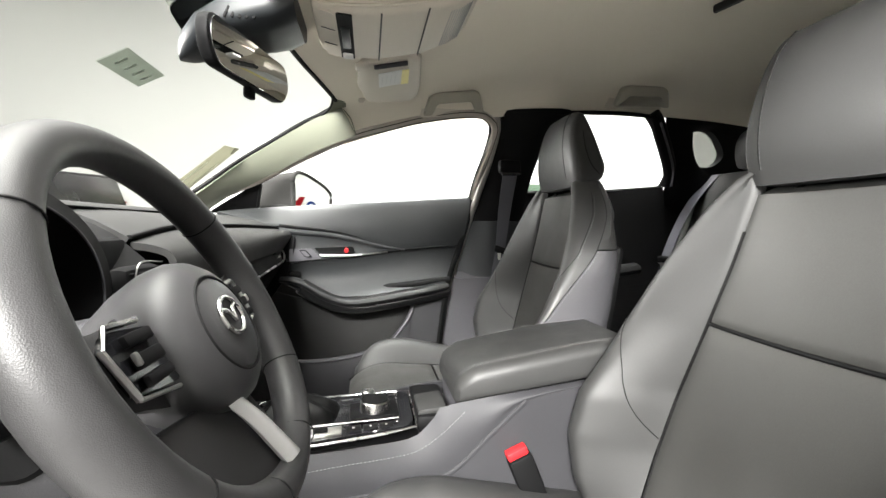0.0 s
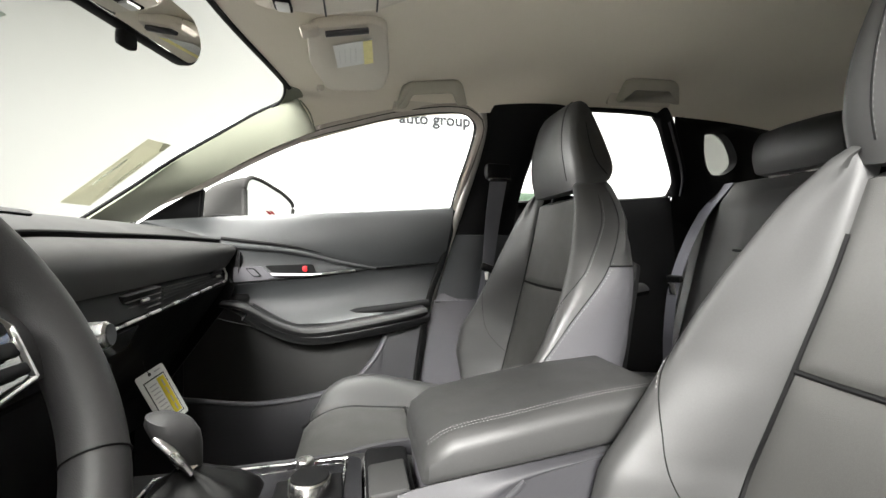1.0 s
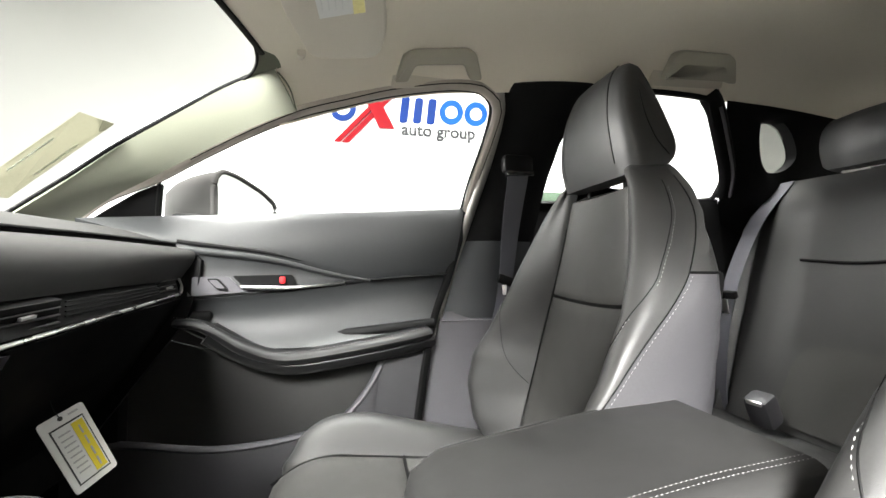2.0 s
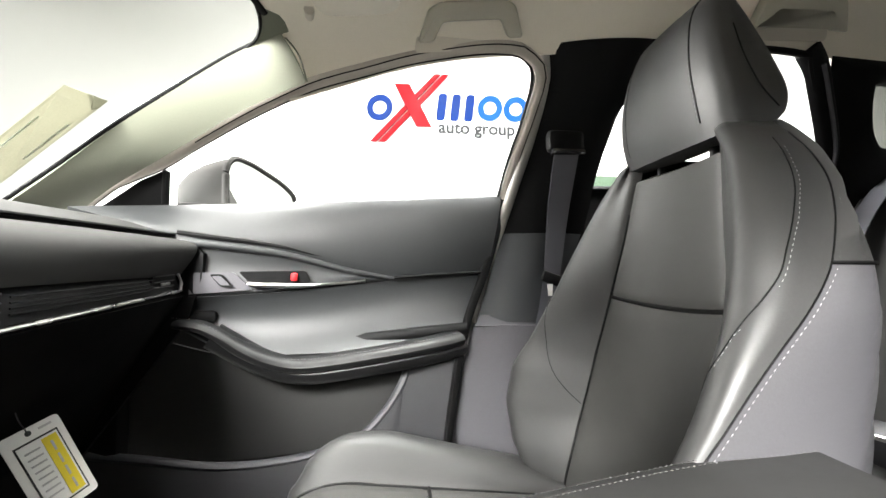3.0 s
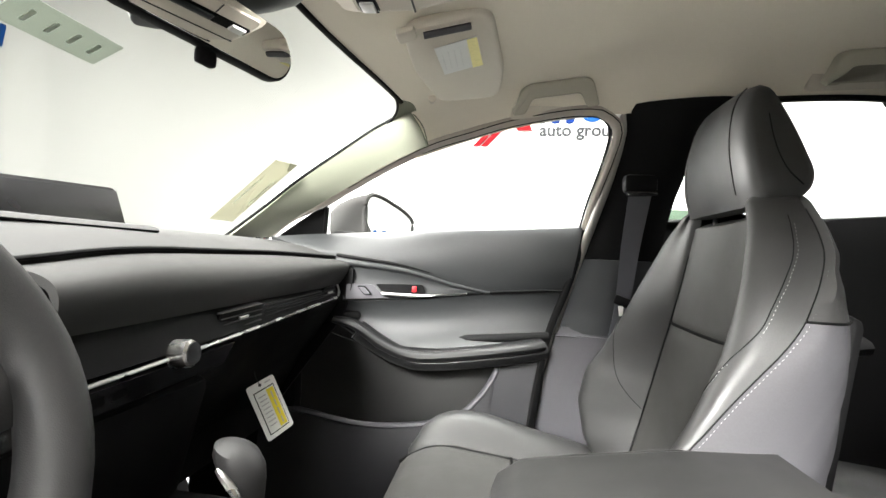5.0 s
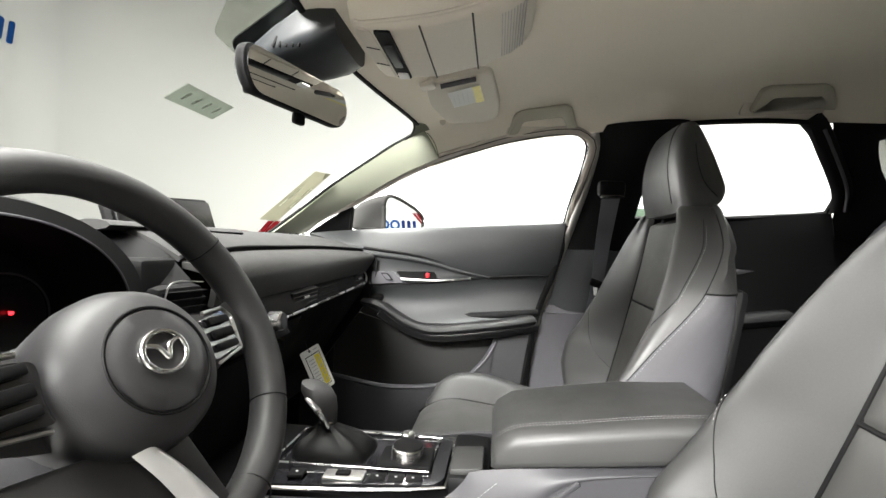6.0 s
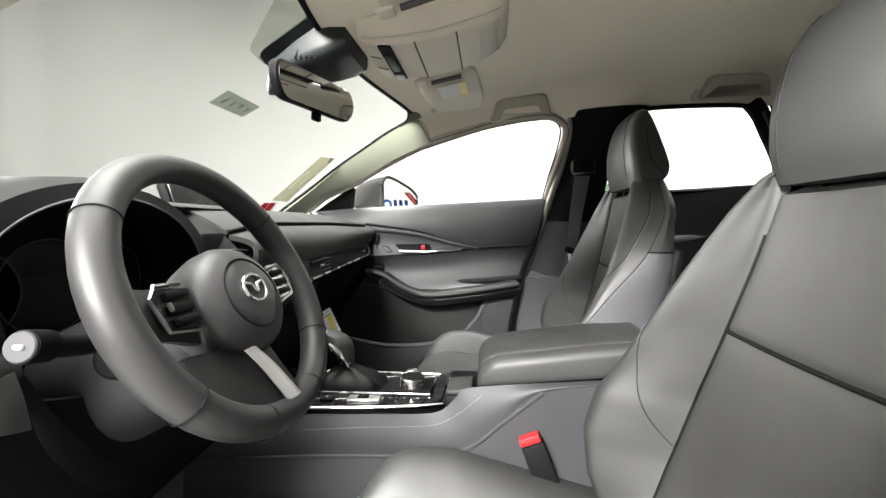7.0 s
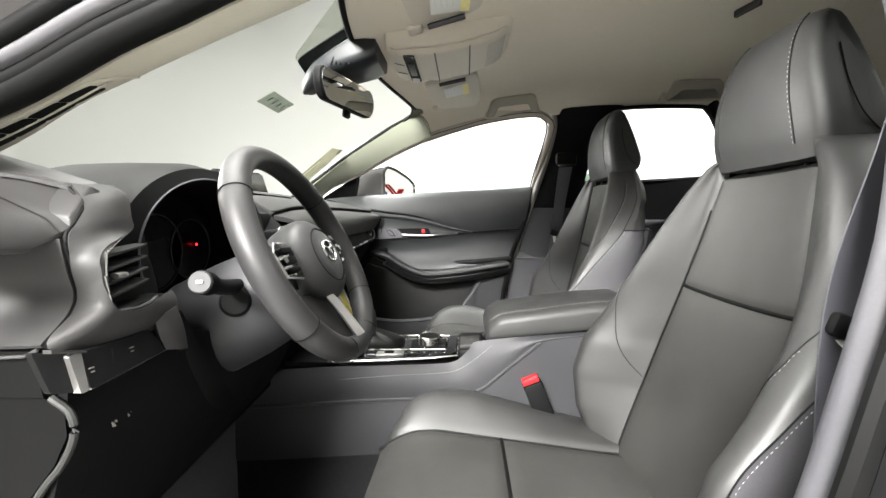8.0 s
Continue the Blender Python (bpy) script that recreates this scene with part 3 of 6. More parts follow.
    part("rear_lower_panel", prism([np.array(B(*p)) for p in tri_], B(0, 0.01)), HARD, d)
    part("rear_seal", tube(f([(p[0] + 0.004, p[1] - 0.012, p[2]) for p in REAR_EDGE]), 0.008, 0.010, 40, 8), RUBBER, d)
    # door skin closes the back
    skin_t = [(-0.43, 0.66, 1.03), (0.0, 0.72, 1.06), (0.36, 0.74, 1.085)]
    skin_b = [(-0.46, 0.74, 0.32), (0.0, 0.77, 0.32), (0.24, 0.77, 0.34)]
    part("outer_skin", between(f(skin_t), f(skin_b), 24, 10, B(0, 0.03), thick=0.003), PAINT, d)
    # window
    win = WIN_TOP + [(0.352, 0.512, 1.325), (0.372, 0.530, 1.300), (0.366, 0.575, 1.238), (0.349, 0.625, 1.165), (0.337, 0.672, 1.09), (0.1, 0.672, 1.06), (-0.345, 0.690, 1.045)]
    win_o = [(p[0], p[1] + 0.012, p[2]) for p in win]
    gl = part("window_pane", prism([np.array(B(*p)) for p in win_o], B(0, 0.003)), GLASS, d)
    gl.visible_shadow = False
    seal = [(-0.505, 0.688, 1.050), (-0.432, 0.662, 1.095)] + WIN_TOP + [(0.352, 0.512, 1.325), (0.372, 0.530, 1.300), (0.366, 0.575, 1.238), (0.349, 0.625, 1.165), (0.337, 0.672, 1.09)]
    part("window_seal", tube(f(seal), 0.003, 0.003, 90, 8), RUBBER, d)
    fr = [(p[0] + (0.017 if i > 13 else 0.0), p[1] + (-0.002 if i > 13 else -0.004), p[2] + (0.010 if i < 14 else 0.006)) for i, p in enumerate(seal)]
    part("window_frame", tube(f(fr), 0.012, 0.009, 90, 10, up=(0, 1, 0.7)), FRAME_WARM, d, "grey door window frame with seal")
    part("frame_groove", tube(f([(q[0] + 0.006, q[1] - 0.010, q[2]) for q in fr[3:]]), 0.0012, 0.0012, 40, 6), RUBBER, d)
    # corner sail and outside mirror
    sail = [(-0.50, 0.692, 1.045), (-0.352, 0.692, 1.045), (-0.328, 0.646, 1.134), (-0.377, 0.655, 1.115), (-0.442, 0.677, 1.080)]
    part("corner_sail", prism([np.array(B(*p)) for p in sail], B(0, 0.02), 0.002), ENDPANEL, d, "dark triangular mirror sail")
    part("sail_edge", tube(f([(-0.352, 0.690, 1.05), (-0.342, 0.668, 1.09), (-0.329, 0.645, 1.134)]), 0.004, 0.004, 12, 6), RUBBER, d)
    house(d, sign)
    return d


def house(d, sign):
    """The outside mirror: a domed shell, a dark rim and the glass set in its rear face."""
    cx, cy, cz = -0.197, 0.800, 1.115
    yaw = radians(-37)
    out = round_poly([(-0.088, -0.055), (-0.090, 0.050), (-0.072, 0.070), (-0.03, 0.064), (0.05, 0.034), (0.092, 0.006), (0.086, -0.04), (0.06, -0.055)], 0.018, 4)

    def at(w, h, n, dx=0.0):
        return (cx + dx + n * math.cos(yaw) - w * math.sin(yaw), (cy + n * math.sin(yaw) + w * math.cos(yaw)) * sign, cz + h)
    rings = [[at(p[0] * k, p[1] * k - 0.030 * (1.03 - k), n, dx) for p in out] for k, n, dx in ((0.93, 0.004, 0), (1.0, 0.006, 0), (1.03, -0.004, 0), (1.02, -0.02, -0.012), (0.95, -0.045, -0.036), (0.82, -0.070, -0.062), (0.64, -0.088, -0.084), (0.36, -0.10, -0.100), (0.05, -0.104, -0.106))]
    h = part("mirror_housing", loft(rings), PAINT, d, "grey painted outside mirror shell")
    part("mirror_rim", tube([at(p[0] * 1.0, p[1] * 1.0, 0.005) for p in out], 0.009, 0.007, 60, 8, closed=True), PAINT, h)
    part("mirror_glass", prism([at(p[0] * 0.94, p[1] * 0.94, 0.0065) for p in out], tuple(Vector(at(0, 0, 0.002)) - Vector(at(0, 0, 0)))), MIRROR, h, "silvered mirror glass")
    part("mirror_arm", rbox((-0.285, 0.70 * sign, 1.058), (0.06, 0.14, 0.022), 0.010, (0, 0, 12 * sign)), BLACK, d)


front_door("door_1", 1)


def door_pull(d):
    plate = part("switch_plate_upper", prism(round_poly([np.array(p) for p in ((-0.235, 0.571, 0.934), (-0.172, 0.588, 0.934), (-0.142, 0.596, 0.902), (-0.235, 0.571, 0.896))], 0.004, 3), (0, 0.003, 0)), HARD, d, "flat grey plate with lock switch")
    part("lock_switch", prism(round_poly([np.array(p) for p in ((-0.208, 0.5735, 0.931), (-0.188, 0.579, 0.931), (-0.170, 0.584, 0.908), (-0.190, 0.5785, 0.908))], 0.005, 3), (0, -0.0035, 0)), BLACK, plate)
    part("lock_switch_face", prism(round_poly([np.array(p) for p in ((-0.204, 0.5695, 0.928), (-0.190, 0.5735, 0.928), (-0.175, 0.578, 0.911), (-0.189, 0.574, 0.911))], 0.004, 3), (0, -0.001, 0)), HARD, plate)
    pl = part("latch_recess", prism(round_poly([np.array(p) for p in ((-0.166, 0.590, 0.936), (-0.050, 0.618, 0.938), (-0.042, 0.622, 0.915), (-0.135, 0.598, 0.903))], 0.006, 3), (0, 0.003, 0)), BLACK, d)
    part("latch_lever", between([(-0.150, 0.588, 0.917), (-0.10, 0.598, 0.915), (-0.055, 0.611, 0.914), (0.0, 0.634, 0.915), (0.06, 0.655, 0.919)], [(-0.142, 0.588, 0.908), (-0.10, 0.598, 0.906), (-0.055, 0.611, 0.906), (0.0, 0.634, 0.911), (0.06, 0.655, 0.917)], 20, 4, (0, -0.006, 0), thick=0.004), SILVER, pl, "chrome door release lever")
    part("lock_button", rbox((-0.070, 0.607, 0.926), (0.012, 0.008, 0.015), 0.003, (0, 0, 15)), RED, pl, "red lock marker")


door_pull(bpy.data.objects["door_1"])


# ---- passenger rear door, quarter window, rear pillar ----
def rear_side(sign):
    f = (lambda c: [tuple(p) for p in c]) if sign > 0 else mirror_y
    B = lambda a, b, c=0: (a, b * sign, c)
    d = thing("door_2" if sign > 0 else "door_3", "closed rear car door with dark trim", "car door", kind="structure")
    sill = [(0.52, 0.665, 1.115), (0.8, 0.66, 1.128), (1.06, 0.645, 1.145)]
    low = [(0.44, 0.68, 0.30), (0.8, 0.68, 0.30), (1.10, 0.67, 0.34)]
    part("trim_panel", between(f(sill), f(low), 24, 14, B(0, -0.02), thick=0.008), HARD_DARK, d, "dark moulded rear door trim")
    part("sill_roll", tube(f([(p[0], p[1] + 0.012, p[2] - 0.008) for p in sill]), 0.018, 0.014, 24, 10), HARD_DARK, d)
    part("armrest", tube(f([(0.5, 0.625, 0.83), (0.7, 0.62, 0.82), (0.95, 0.63, 0.85)]), 0.035, 0.022, 24, 10), HARD_DARK, d)
    part("spear_trim", between(f([(0.5, 0.655, 0.98), (0.75, 0.65, 0.985), (1.0, 0.65, 1.0)]), f([(0.5, 0.655, 0.93), (0.75, 0.65, 0.94), (1.0, 0.65, 0.985)]), 20, 4, B(0, -0.008), thick=0.006), HARD, d)
    part("outer_skin", between(f([(0.42, 0.73, 1.10), (0.8, 0.73, 1.12), (1.15, 0.70, 1.14)]), f([(0.42, 0.78, 0.32), (0.8, 0.78, 0.32), (1.15, 0.76, 0.5)]), 20, 8, B(0, 0.03), thick=0.003), PAINT, d)
    win = [(0.53, 0.655, 1.118), (0.545, 0.59, 1.215), (0.56, 0.505, 1.335), (0.60, 0.494, 1.352), (0.75, 0.488, 1.358), (0.89, 0.492, 1.355), (0.915, 0.503, 1.338), (1.034, 0.594, 1.209), (1.046, 0.628, 1.16), (1.03, 0.648, 1.142), (0.8, 0.655, 1.125)]
    g = part("window_pane", prism([np.array(B(p[0], p[1] + 0.012, p[2])) for p in win], B(0, 0.003)), GLASS, d)
    g.visible_shadow = False
    part("window_seal", tube(f(win), 0.007, 0.007, 70, 8, closed=True), RUBBER, d)
    fr = [(0.900, 0.492, 1.366), (0.930, 0.505, 1.342), (0.962, 0.527, 1.308), (1.048, 0.592, 1.212), (1.070, 0.625, 1.15)]
    part("window_frame", tube(f(fr), 0.024, 0.012, 24, 10, up=(0, 1, 0.7)), HARD_DARK, d)
    part("frame_strip", tube(f([(q[0] + 0.004, q[1] - 0.012, q[2] - 0.003) for q in fr[1:]]), 0.0045, 0.004, 24, 8), HARD, d, "grey rear door frame strip")
    part("glass_edge", between(f([(0.53, 0.664, 1.150), (0.62, 0.664, 1.150)]), f([(0.53, 0.664, 1.118), (0.62, 0.664, 1.118)]), 4, 2, thick=0.002), GREEN, d)
    # rear pillar with the quarter window through it
    q = thing("rear_pillar_trim" if sign > 0 else "rear_pillar_trim_driver", "dark rear pillar trim round a small quarter window", "pillar trim", kind="structure")
    hole = [(1.075, 0.516, 1.318), (1.12, 0.512, 1.326), (1.165, 0.521, 1.31), (1.215, 0.545, 1.275), (1.239, 0.567, 1.247), (1.232, 0.585, 1.225), (1.203, 0.590, 1.214), (1.16, 0.585, 1.216), (1.12, 0.56, 1.245), (1.09, 0.535, 1.285)]
    outer = [(0.950, 0.49, 1.355), (1.12, 0.495, 1.350), (1.3, 0.50, 1.335), (1.6, 0.50, 1.30), (1.88, 0.50, 1.24), (1.96, 0.58, 1.08), (1.6, 0.64, 1.03), (1.25, 0.652, 1.03), (1.085, 0.66, 1.08), (1.06, 0.615, 1.2), (1.0, 0.55, 1.29)]
    h2, o2 = spline(hole + [hole[0]], 41)[:-1], spline(outer + [outer[0]], 41)[:-1]
    k0 = min(range(40), key=lambda i: np.linalg.norm(o2[i] - np.array((1.0, 0.5, 1.35))))
    o2 = o2[k0:] + o2[:k0]
    k1 = min(range(40), key=lambda i: np.linalg.norm(h2[i] - np.array((1.075, 0.516, 1.318))))
    h2 = h2[k1:] + h2[:k1]
    inn = [p + np.array((0, 0.03, 0)) for p in h2]
    rows = [[B(*p) for p in r] for r in (o2, [(a * 0.5 + b * 0.5) + np.array((0, -0.012, 0)) for a, b in zip(o2, h2)], h2, inn)]
    part("cover", sheet(rows, closed_v=True), HARD_DARK, q)
    g = part("quarter_pane", prism([np.array(B(p[0], p[1] + 0.026, p[2])) for p in h2], B(0, 0.003)), DIM_GLASS, q)
    g.visible_shadow = False
    part("side_panel", between(f([(1.04, 0.67, 1.14), (1.3, 0.665, 1.06), (1.7, 0.63, 1.06), (1.95, 0.58, 1.1)]), f([(1.0, 0.68, 0.3), (1.3, 0.68, 0.3), (1.7, 0.66, 0.3), (1.95, 0.60, 0.3)]), 20, 6, thick=0.01), HARD_DARK, q)


rear_side(1)
rear_side(-1)


# ---- centre pillars ----
def pillar_b(sign):
    back = 0.0 if sign > 0 else 0.055
    f = lambda c: [(q[0] + back, q[1] * sign, q[2]) for q in c]
    B = lambda a, b, c=0: (a, b * sign, c)
    p = thing("centre_pillar_trim", "centre pillar trim, black above and grey below", "pillar trim", "centre pillars", "structure")
    up_f = [(0.378, 0.525, 1.356), (0.400, 0.548, 1.31), (0.398, 0.588, 1.24), (0.375, 0.645, 1.14), (0.345, 0.685, 1.02)]
    up_r = [(0.62, 0.497, 1.366), (0.575, 0.53, 1.30), (0.550, 0.575, 1.24), (0.535, 0.625, 1.14), (0.52, 0.66, 1.02)]
    part("upper_cover", between(f(up_f), f(up_r), 40, 8, B(0, -0.022), thick=0.006, power=0.6), BLACK, p, "black upper pillar cover")
    mid_f = [(0.345, 0.685, 1.02), (0.318, 0.700, 0.92), (0.298, 0.705, 0.83)]
    mid_r = [(0.52, 0.66, 1.02), (0.53, 0.675, 0.92), (0.54, 0.68, 0.83)]
    part("middle_cover", between(f(mid_f), f(mid_r), 24, 8, B(0, -0.025), thick=0.006, power=0.6), SENSOR, p, "dark grey middle pillar cover")
    if sign > 0:
        part("ledge", between(f([(0.305, 0.690, 0.842), (0.54, 0.668, 0.842)]), f([(0.290, 0.676, 0.820), (0.54, 0.656, 0.820)]), 10, 4, thick=0.004), HARD, p)
    lo_f = [(0.292, 0.695, 0.825), (0.262, 0.700, 0.70), (0.235, 0.700, 0.55), (0.21, 0.69, 0.33)]
    lo_r = [(0.54, 0.675, 0.825), (0.54, 0.68, 0.70), (0.55, 0.68, 0.55), (0.58, 0.68, 0.33)]
    part("lower_cover", between(f(lo_f), f(lo_r), 30, 8, B(0, -0.022), thick=0.006, power=0.6), HARD, p, "grey lower pillar cover")
    edge = [(0.385, 0.525, 1.350), (0.398, 0.555, 1.30), (0.385, 0.605, 1.21), (0.362, 0.655, 1.11), (0.328, 0.695, 0.98), (0.285, 0.71, 0.83), (0.245, 0.71, 0.66), (0.21, 0.70, 0.34)]
    part("weather_strip", tube(f([(q[0] + 0.004, q[1] - 0.006, q[2]) for q in edge]), 0.012, 0.011, 60, 10), FRAME if sign > 0 else HARD, p, "grey door weather strip")
    part("flange_seal", tube(f([(q[0] - 0.006, q[1] + 0.022, q[2]) for q in edge]), 0.008, 0.010, 60, 8), RUBBER, p)
    part("body_side", between(f([(q[0] - 0.004, q[1] + 0.03, q[2]) for q in edge]), f([(q[0] + 0.10, q[1] + 0.07, q[2]) for q in edge]), 60, 6, thick=0.004), PAINT if sign > 0 else ENDPANEL, p, "dark pillar flange")
    return p


pillar_b(1)
pillar_b(-1)


# ---- belts ----
def front_belt(sign):
    back = 0.0 if sign > 0 else 0.085
    f = lambda c: [(q[0] + back, q[1] * sign, q[2]) for q in c]
    B = lambda a, b, c=0: (a + back * (a > 0), b * sign, c)
    b = thing("seat_belt", "dark grey seat belt hanging on centre pillar", "seat belt", "front seat belts")
    run = lambda c: f(c) if sign > 0 else f([(q[0] - 0.072 * min(1, (1.175 - q[2]) / 0.2), q[1] + 0.02 * (q[2] < 1.1), q[2]) for q in c])
    g = part("guide", rbox(B(0.452, 0.575, 1.195), (0.075, 0.03, 0.045), 0.012, (0, 0, 0)), BLACK, b, "black belt guide cover")
    part("guide_slot", rbox(B(0.452, 0.562, 1.17), (0.066, 0.024, 0.012), 0.004), PIANO, g)
    part("webbing", between(run(((0.425, 0.560, 1.175), (0.415, 0.575, 1.05), (0.405, 0.578, 0.91), (0.385, 0.600, 0.75), (0.375, 0.62, 0.5))), run(((0.472, 0.552, 1.175), (0.455, 0.57, 1.05), (0.435, 0.575, 0.91), (0.40, 0.600, 0.75), (0.39, 0.62, 0.5))), 40, 3, thick=0.0015), BELT, b)
    lift, fore, out = (0.0, 0.0, 0.0) if sign > 0 else (-0.045, -0.072, 0.036)
    part("tongue_stop", rbox(B(0.422 + fore, 0.570 + out, 0.925 + lift), (0.042, 0.012, 0.022), 0.005, (0, 20, 0)), BLACK, b)
    # The driver's tongue is plain white, standing in for the gleam of its steel.
    part("tongue", prism([np.array(B(q[0] + fore, q[1] + out, q[2] + lift)) for q in ((0.411, 0.565, 0.915), (0.421, 0.563, 0.915), (0.420, 0.563 + 0.9 * out, 0.893), (0.413, 0.565 + 0.9 * out, 0.893))], B(0, 0.002)), SILVER if sign > 0 else LENS, b, "bright steel belt tongue")


front_belt(1)
front_belt(-1)


# ---- floor pan, sills, firewall, tail ----
def pan():
    f = thing("car_floor", "black carpeted car floor with footwells", "car floor", kind="structure")
    part("carpet", between([(-0.75, -0.62, 0.5), (-0.55, -0.62, 0.27), (0.0, -0.62, 0.25), (0.9, -0.62, 0.27), (1.0, -0.62, 0.36), (1.9, -0.62, 0.45)], [(-0.75, 0.62, 0.5), (-0.55, 0.62, 0.27), (0.0, 0.62, 0.25), (0.9, 0.62, 0.27), (1.0, 0.62, 0.36), (1.9, 0.62, 0.45)], 60, 16, thick=0.02), CARPET, f, "black looped carpet")
    part("firewall", between([(-0.80, -0.66, 1.0), (-0.80, 0.66, 1.0)], [(-0.74, -0.66, 0.45), (-0.74, 0.66, 0.45)], 8, 8, thick=0.02), CARPET, f)
    for s in (-1, 1):
        part("side_sill", rbox((0.25, 0.655 * s, 0.29), (1.5, 0.09, 0.12), 0.02), HARD_DARK, f, "black door sill cover")
        part("kick_panel", rbox((-0.52, 0.63 * s, 0.55), (0.30, 0.05, 0.9), 0.02), HARD_DARK, f)
    t = thing("tailgate", "closed dark tailgate trim with rear window", "tailgate", kind="structure")
    part("panel", between([(1.98, -0.6, 1.05), (1.98, 0.6, 1.05)], [(2.05, -0.6, 0.4), (2.05, 0.6, 0.4)], 8, 6, thick=0.03), HARD_DARK, t)
    g = part("rear_pane", between([(1.84, -0.5, 1.30), (1.84, 0.5, 1.30)], [(1.98, -0.56, 1.06), (1.98, 0.56, 1.06)], 12, 6, thick=0.004), GLASS, t)
    g.visible_shadow = False


pan()

BOOT = shader("boot_leather", (0.0035, 0.0035, 0.0035), 0.38, vary=0.15, scale=20, bump=0.4, bump_scale=900, cells=True, spec=0.10)


# ---- dashboard ----
def dashboard():
    d = thing("dashboard", "black soft-touch dashboard with slim vent strip and hood", "dashboard")
    base = [(-0.62, 0.63, 1.012), (-0.72, 0.32, 1.008), (-0.76, 0, 1.006), (-0.72, -0.32, 1.020), (-0.62, -0.63, 1.045)]
    ledge = [(-0.40, 0.575, 1.032), (-0.425, 0.40, 1.034), (-0.44, 0.1, 1.034), (-0.44, -0.1, 1.034), (-0.45, -0.35, 1.03), (-0.40, -0.60, 1.028)]
    part("top_pad", between(base, ledge, 40, 10, (0, 0, 0.008), thick=0.01), SOFT, d, "matt black top pad under windscreen")
    part("core", rbox((-0.52, -0.02, 0.78), (0.22, 1.16, 0.40), 0.01), BLACK, d, "black dash structure behind the trim")
    part("core_side", rbox((-0.375, -0.125, 0.90), (0.09, 0.07, 0.17), 0.01), BLACK, d)
    seam = [(-0.262, 0.570, 0.999), (-0.315, 0.40, 1.004), (-0.335, 0.23, 1.003), (-0.335, 0.05, 1.0), (-0.33, -0.09, 0.985)]
    part("upper_face", between([(p[0], p[1], p[2]) for p in [(-0.40, 0.578, 1.034), (-0.425, 0.40, 1.036), (-0.44, 0.2, 1.036), (-0.44, 0.05, 1.036), (-0.44, -0.10, 1.036)]], seam, 36, 6, (0, 0, 0.006), thick=0.008), SOFT, d)
    part("seam_piping", tube([(p[0], p[1], p[2] + 0.001) for p in seam], 0.004, 0.003, 40, 8), BLACK, d)
    # rolled leather pad above the vents
    a, n = spline([(p[0] + 0.002, p[1], p[2] - 0.006) for p in seam], 36), 12
    b = spline([(-0.255, 0.565, 0.928), (-0.262, 0.40, 0.925), (-0.268, 0.23, 0.920), (-0.272, 0.05, 0.915), (-0.275, -0.09, 0.912)], 36)
    rows = []
    for j in range(n + 1):
        s = j / n
        out = math.sin(math.pi * s ** 0.8) * 0.030
        rows.append([p * (1 - s) + q * s + np.array((out, 0, 0.012 * math.sin(math.pi * s))) for p, q in zip(a, b)])
    part("leather_roll", sheet(rows, thick=0.01), DASH_LEATHER, d, "rolled black leather pad")
    # vent strip
    part("vent_strip", between([(-0.262, 0.563, 0.930), (-0.272, 0.3, 0.922), (-0.278, 0.05, 0.915), (-0.28, -0.12, 0.91)], [(-0.252, 0.560, 0.903), (-0.258, 0.3, 0.886), (-0.262, 0.05, 0.872), (-0.265, -0.12, 0.866)], 36, 4, thick=0.01), HARD_DARK, d, "black vent strip")
    part("chrome_strip", tube([(-0.245, 0.552, 0.903), (-0.252, 0.3, 0.884), (-0.256, 0.05, 0.868), (-0.258, -0.12, 0.860)], 0.0030, 0.0026, 40, 8), CHROME, d, "thin chrome line along the dash")
    for y0, y1, z in ((0.140, 0.242, 0.8985), (0.488, 0.545, 0.9155)):
        xc = float(np.interp((y0 + y1) / 2, [0.05, 0.3, 0.56], [-0.270, -0.265, -0.257]))
        v = part("air_vent", rbox((xc - 0.0055, (y0 + y1) / 2, z), (0.016, y1 - y0, 0.033), 0.003, (4.0, 12, -4.0)), BLACK, d, "black slatted air vent")
        for k in range(4):
            part("vane", rbox((xc + 0.0030, (y0 + y1) / 2, z + (k - 1.5) * 0.0090), (0.004, y1 - y0 - 0.006, 0.0016), 0.0004, (4.0, 12, -4.0)), BEZEL, v)
        part("vane_tab", rbox((xc + 0.006, (y0 + y1) / 2, z), (0.004, 0.022, 0.004), 0.001, (4, 12, 0)), SILVER, v)
    part("vent_end_trim", tube([(-0.250, 0.549, 0.932), (-0.246, 0.552, 0.918), (-0.246, 0.550, 0.905)], 0.003, 0.002, 10, 6), SILVER, d)
    for k in range(4):
        part("rib", tube([(-0.2605, 0.250, 0.8935 + k * 0.006), (-0.2570, 0.37, 0.9005 + k * 0.0055), (-0.2530, 0.482, 0.9075 + k * 0.005)], 0.0012, 0.0012, 16, 6), BLACK, d)
    # climate knob on the strip
    kb = part("climate_knob", disc((-0.268, 0.055, 0.868), (1, 0.1, 0.1), 0.0185, 0.026, 0.003, 36, 0.93), CHROME, d, "knurled chrome climate knob")
    part("knob_face", disc((-0.2425, 0.0575, 0.8705), (1, 0.1, 0.1), 0.0145, 0.002, 0.0008), PIANO, kb)
    # climate panel below the strip
    part("climate_panel", between([(-0.268, 0.17, 0.866), (-0.272, -0.14, 0.852)], [(-0.285, 0.17, 0.832), (-0.289, -0.14, 0.812)], 12, 4, thick=0.008), PIANO, d)
    part("panel_edge", tube([(-0.283, 0.16, 0.834), (-0.287, 0.0, 0.823), (-0.29, -0.14, 0.810)], 0.003, 0.003, 20, 6), SILVER, d)
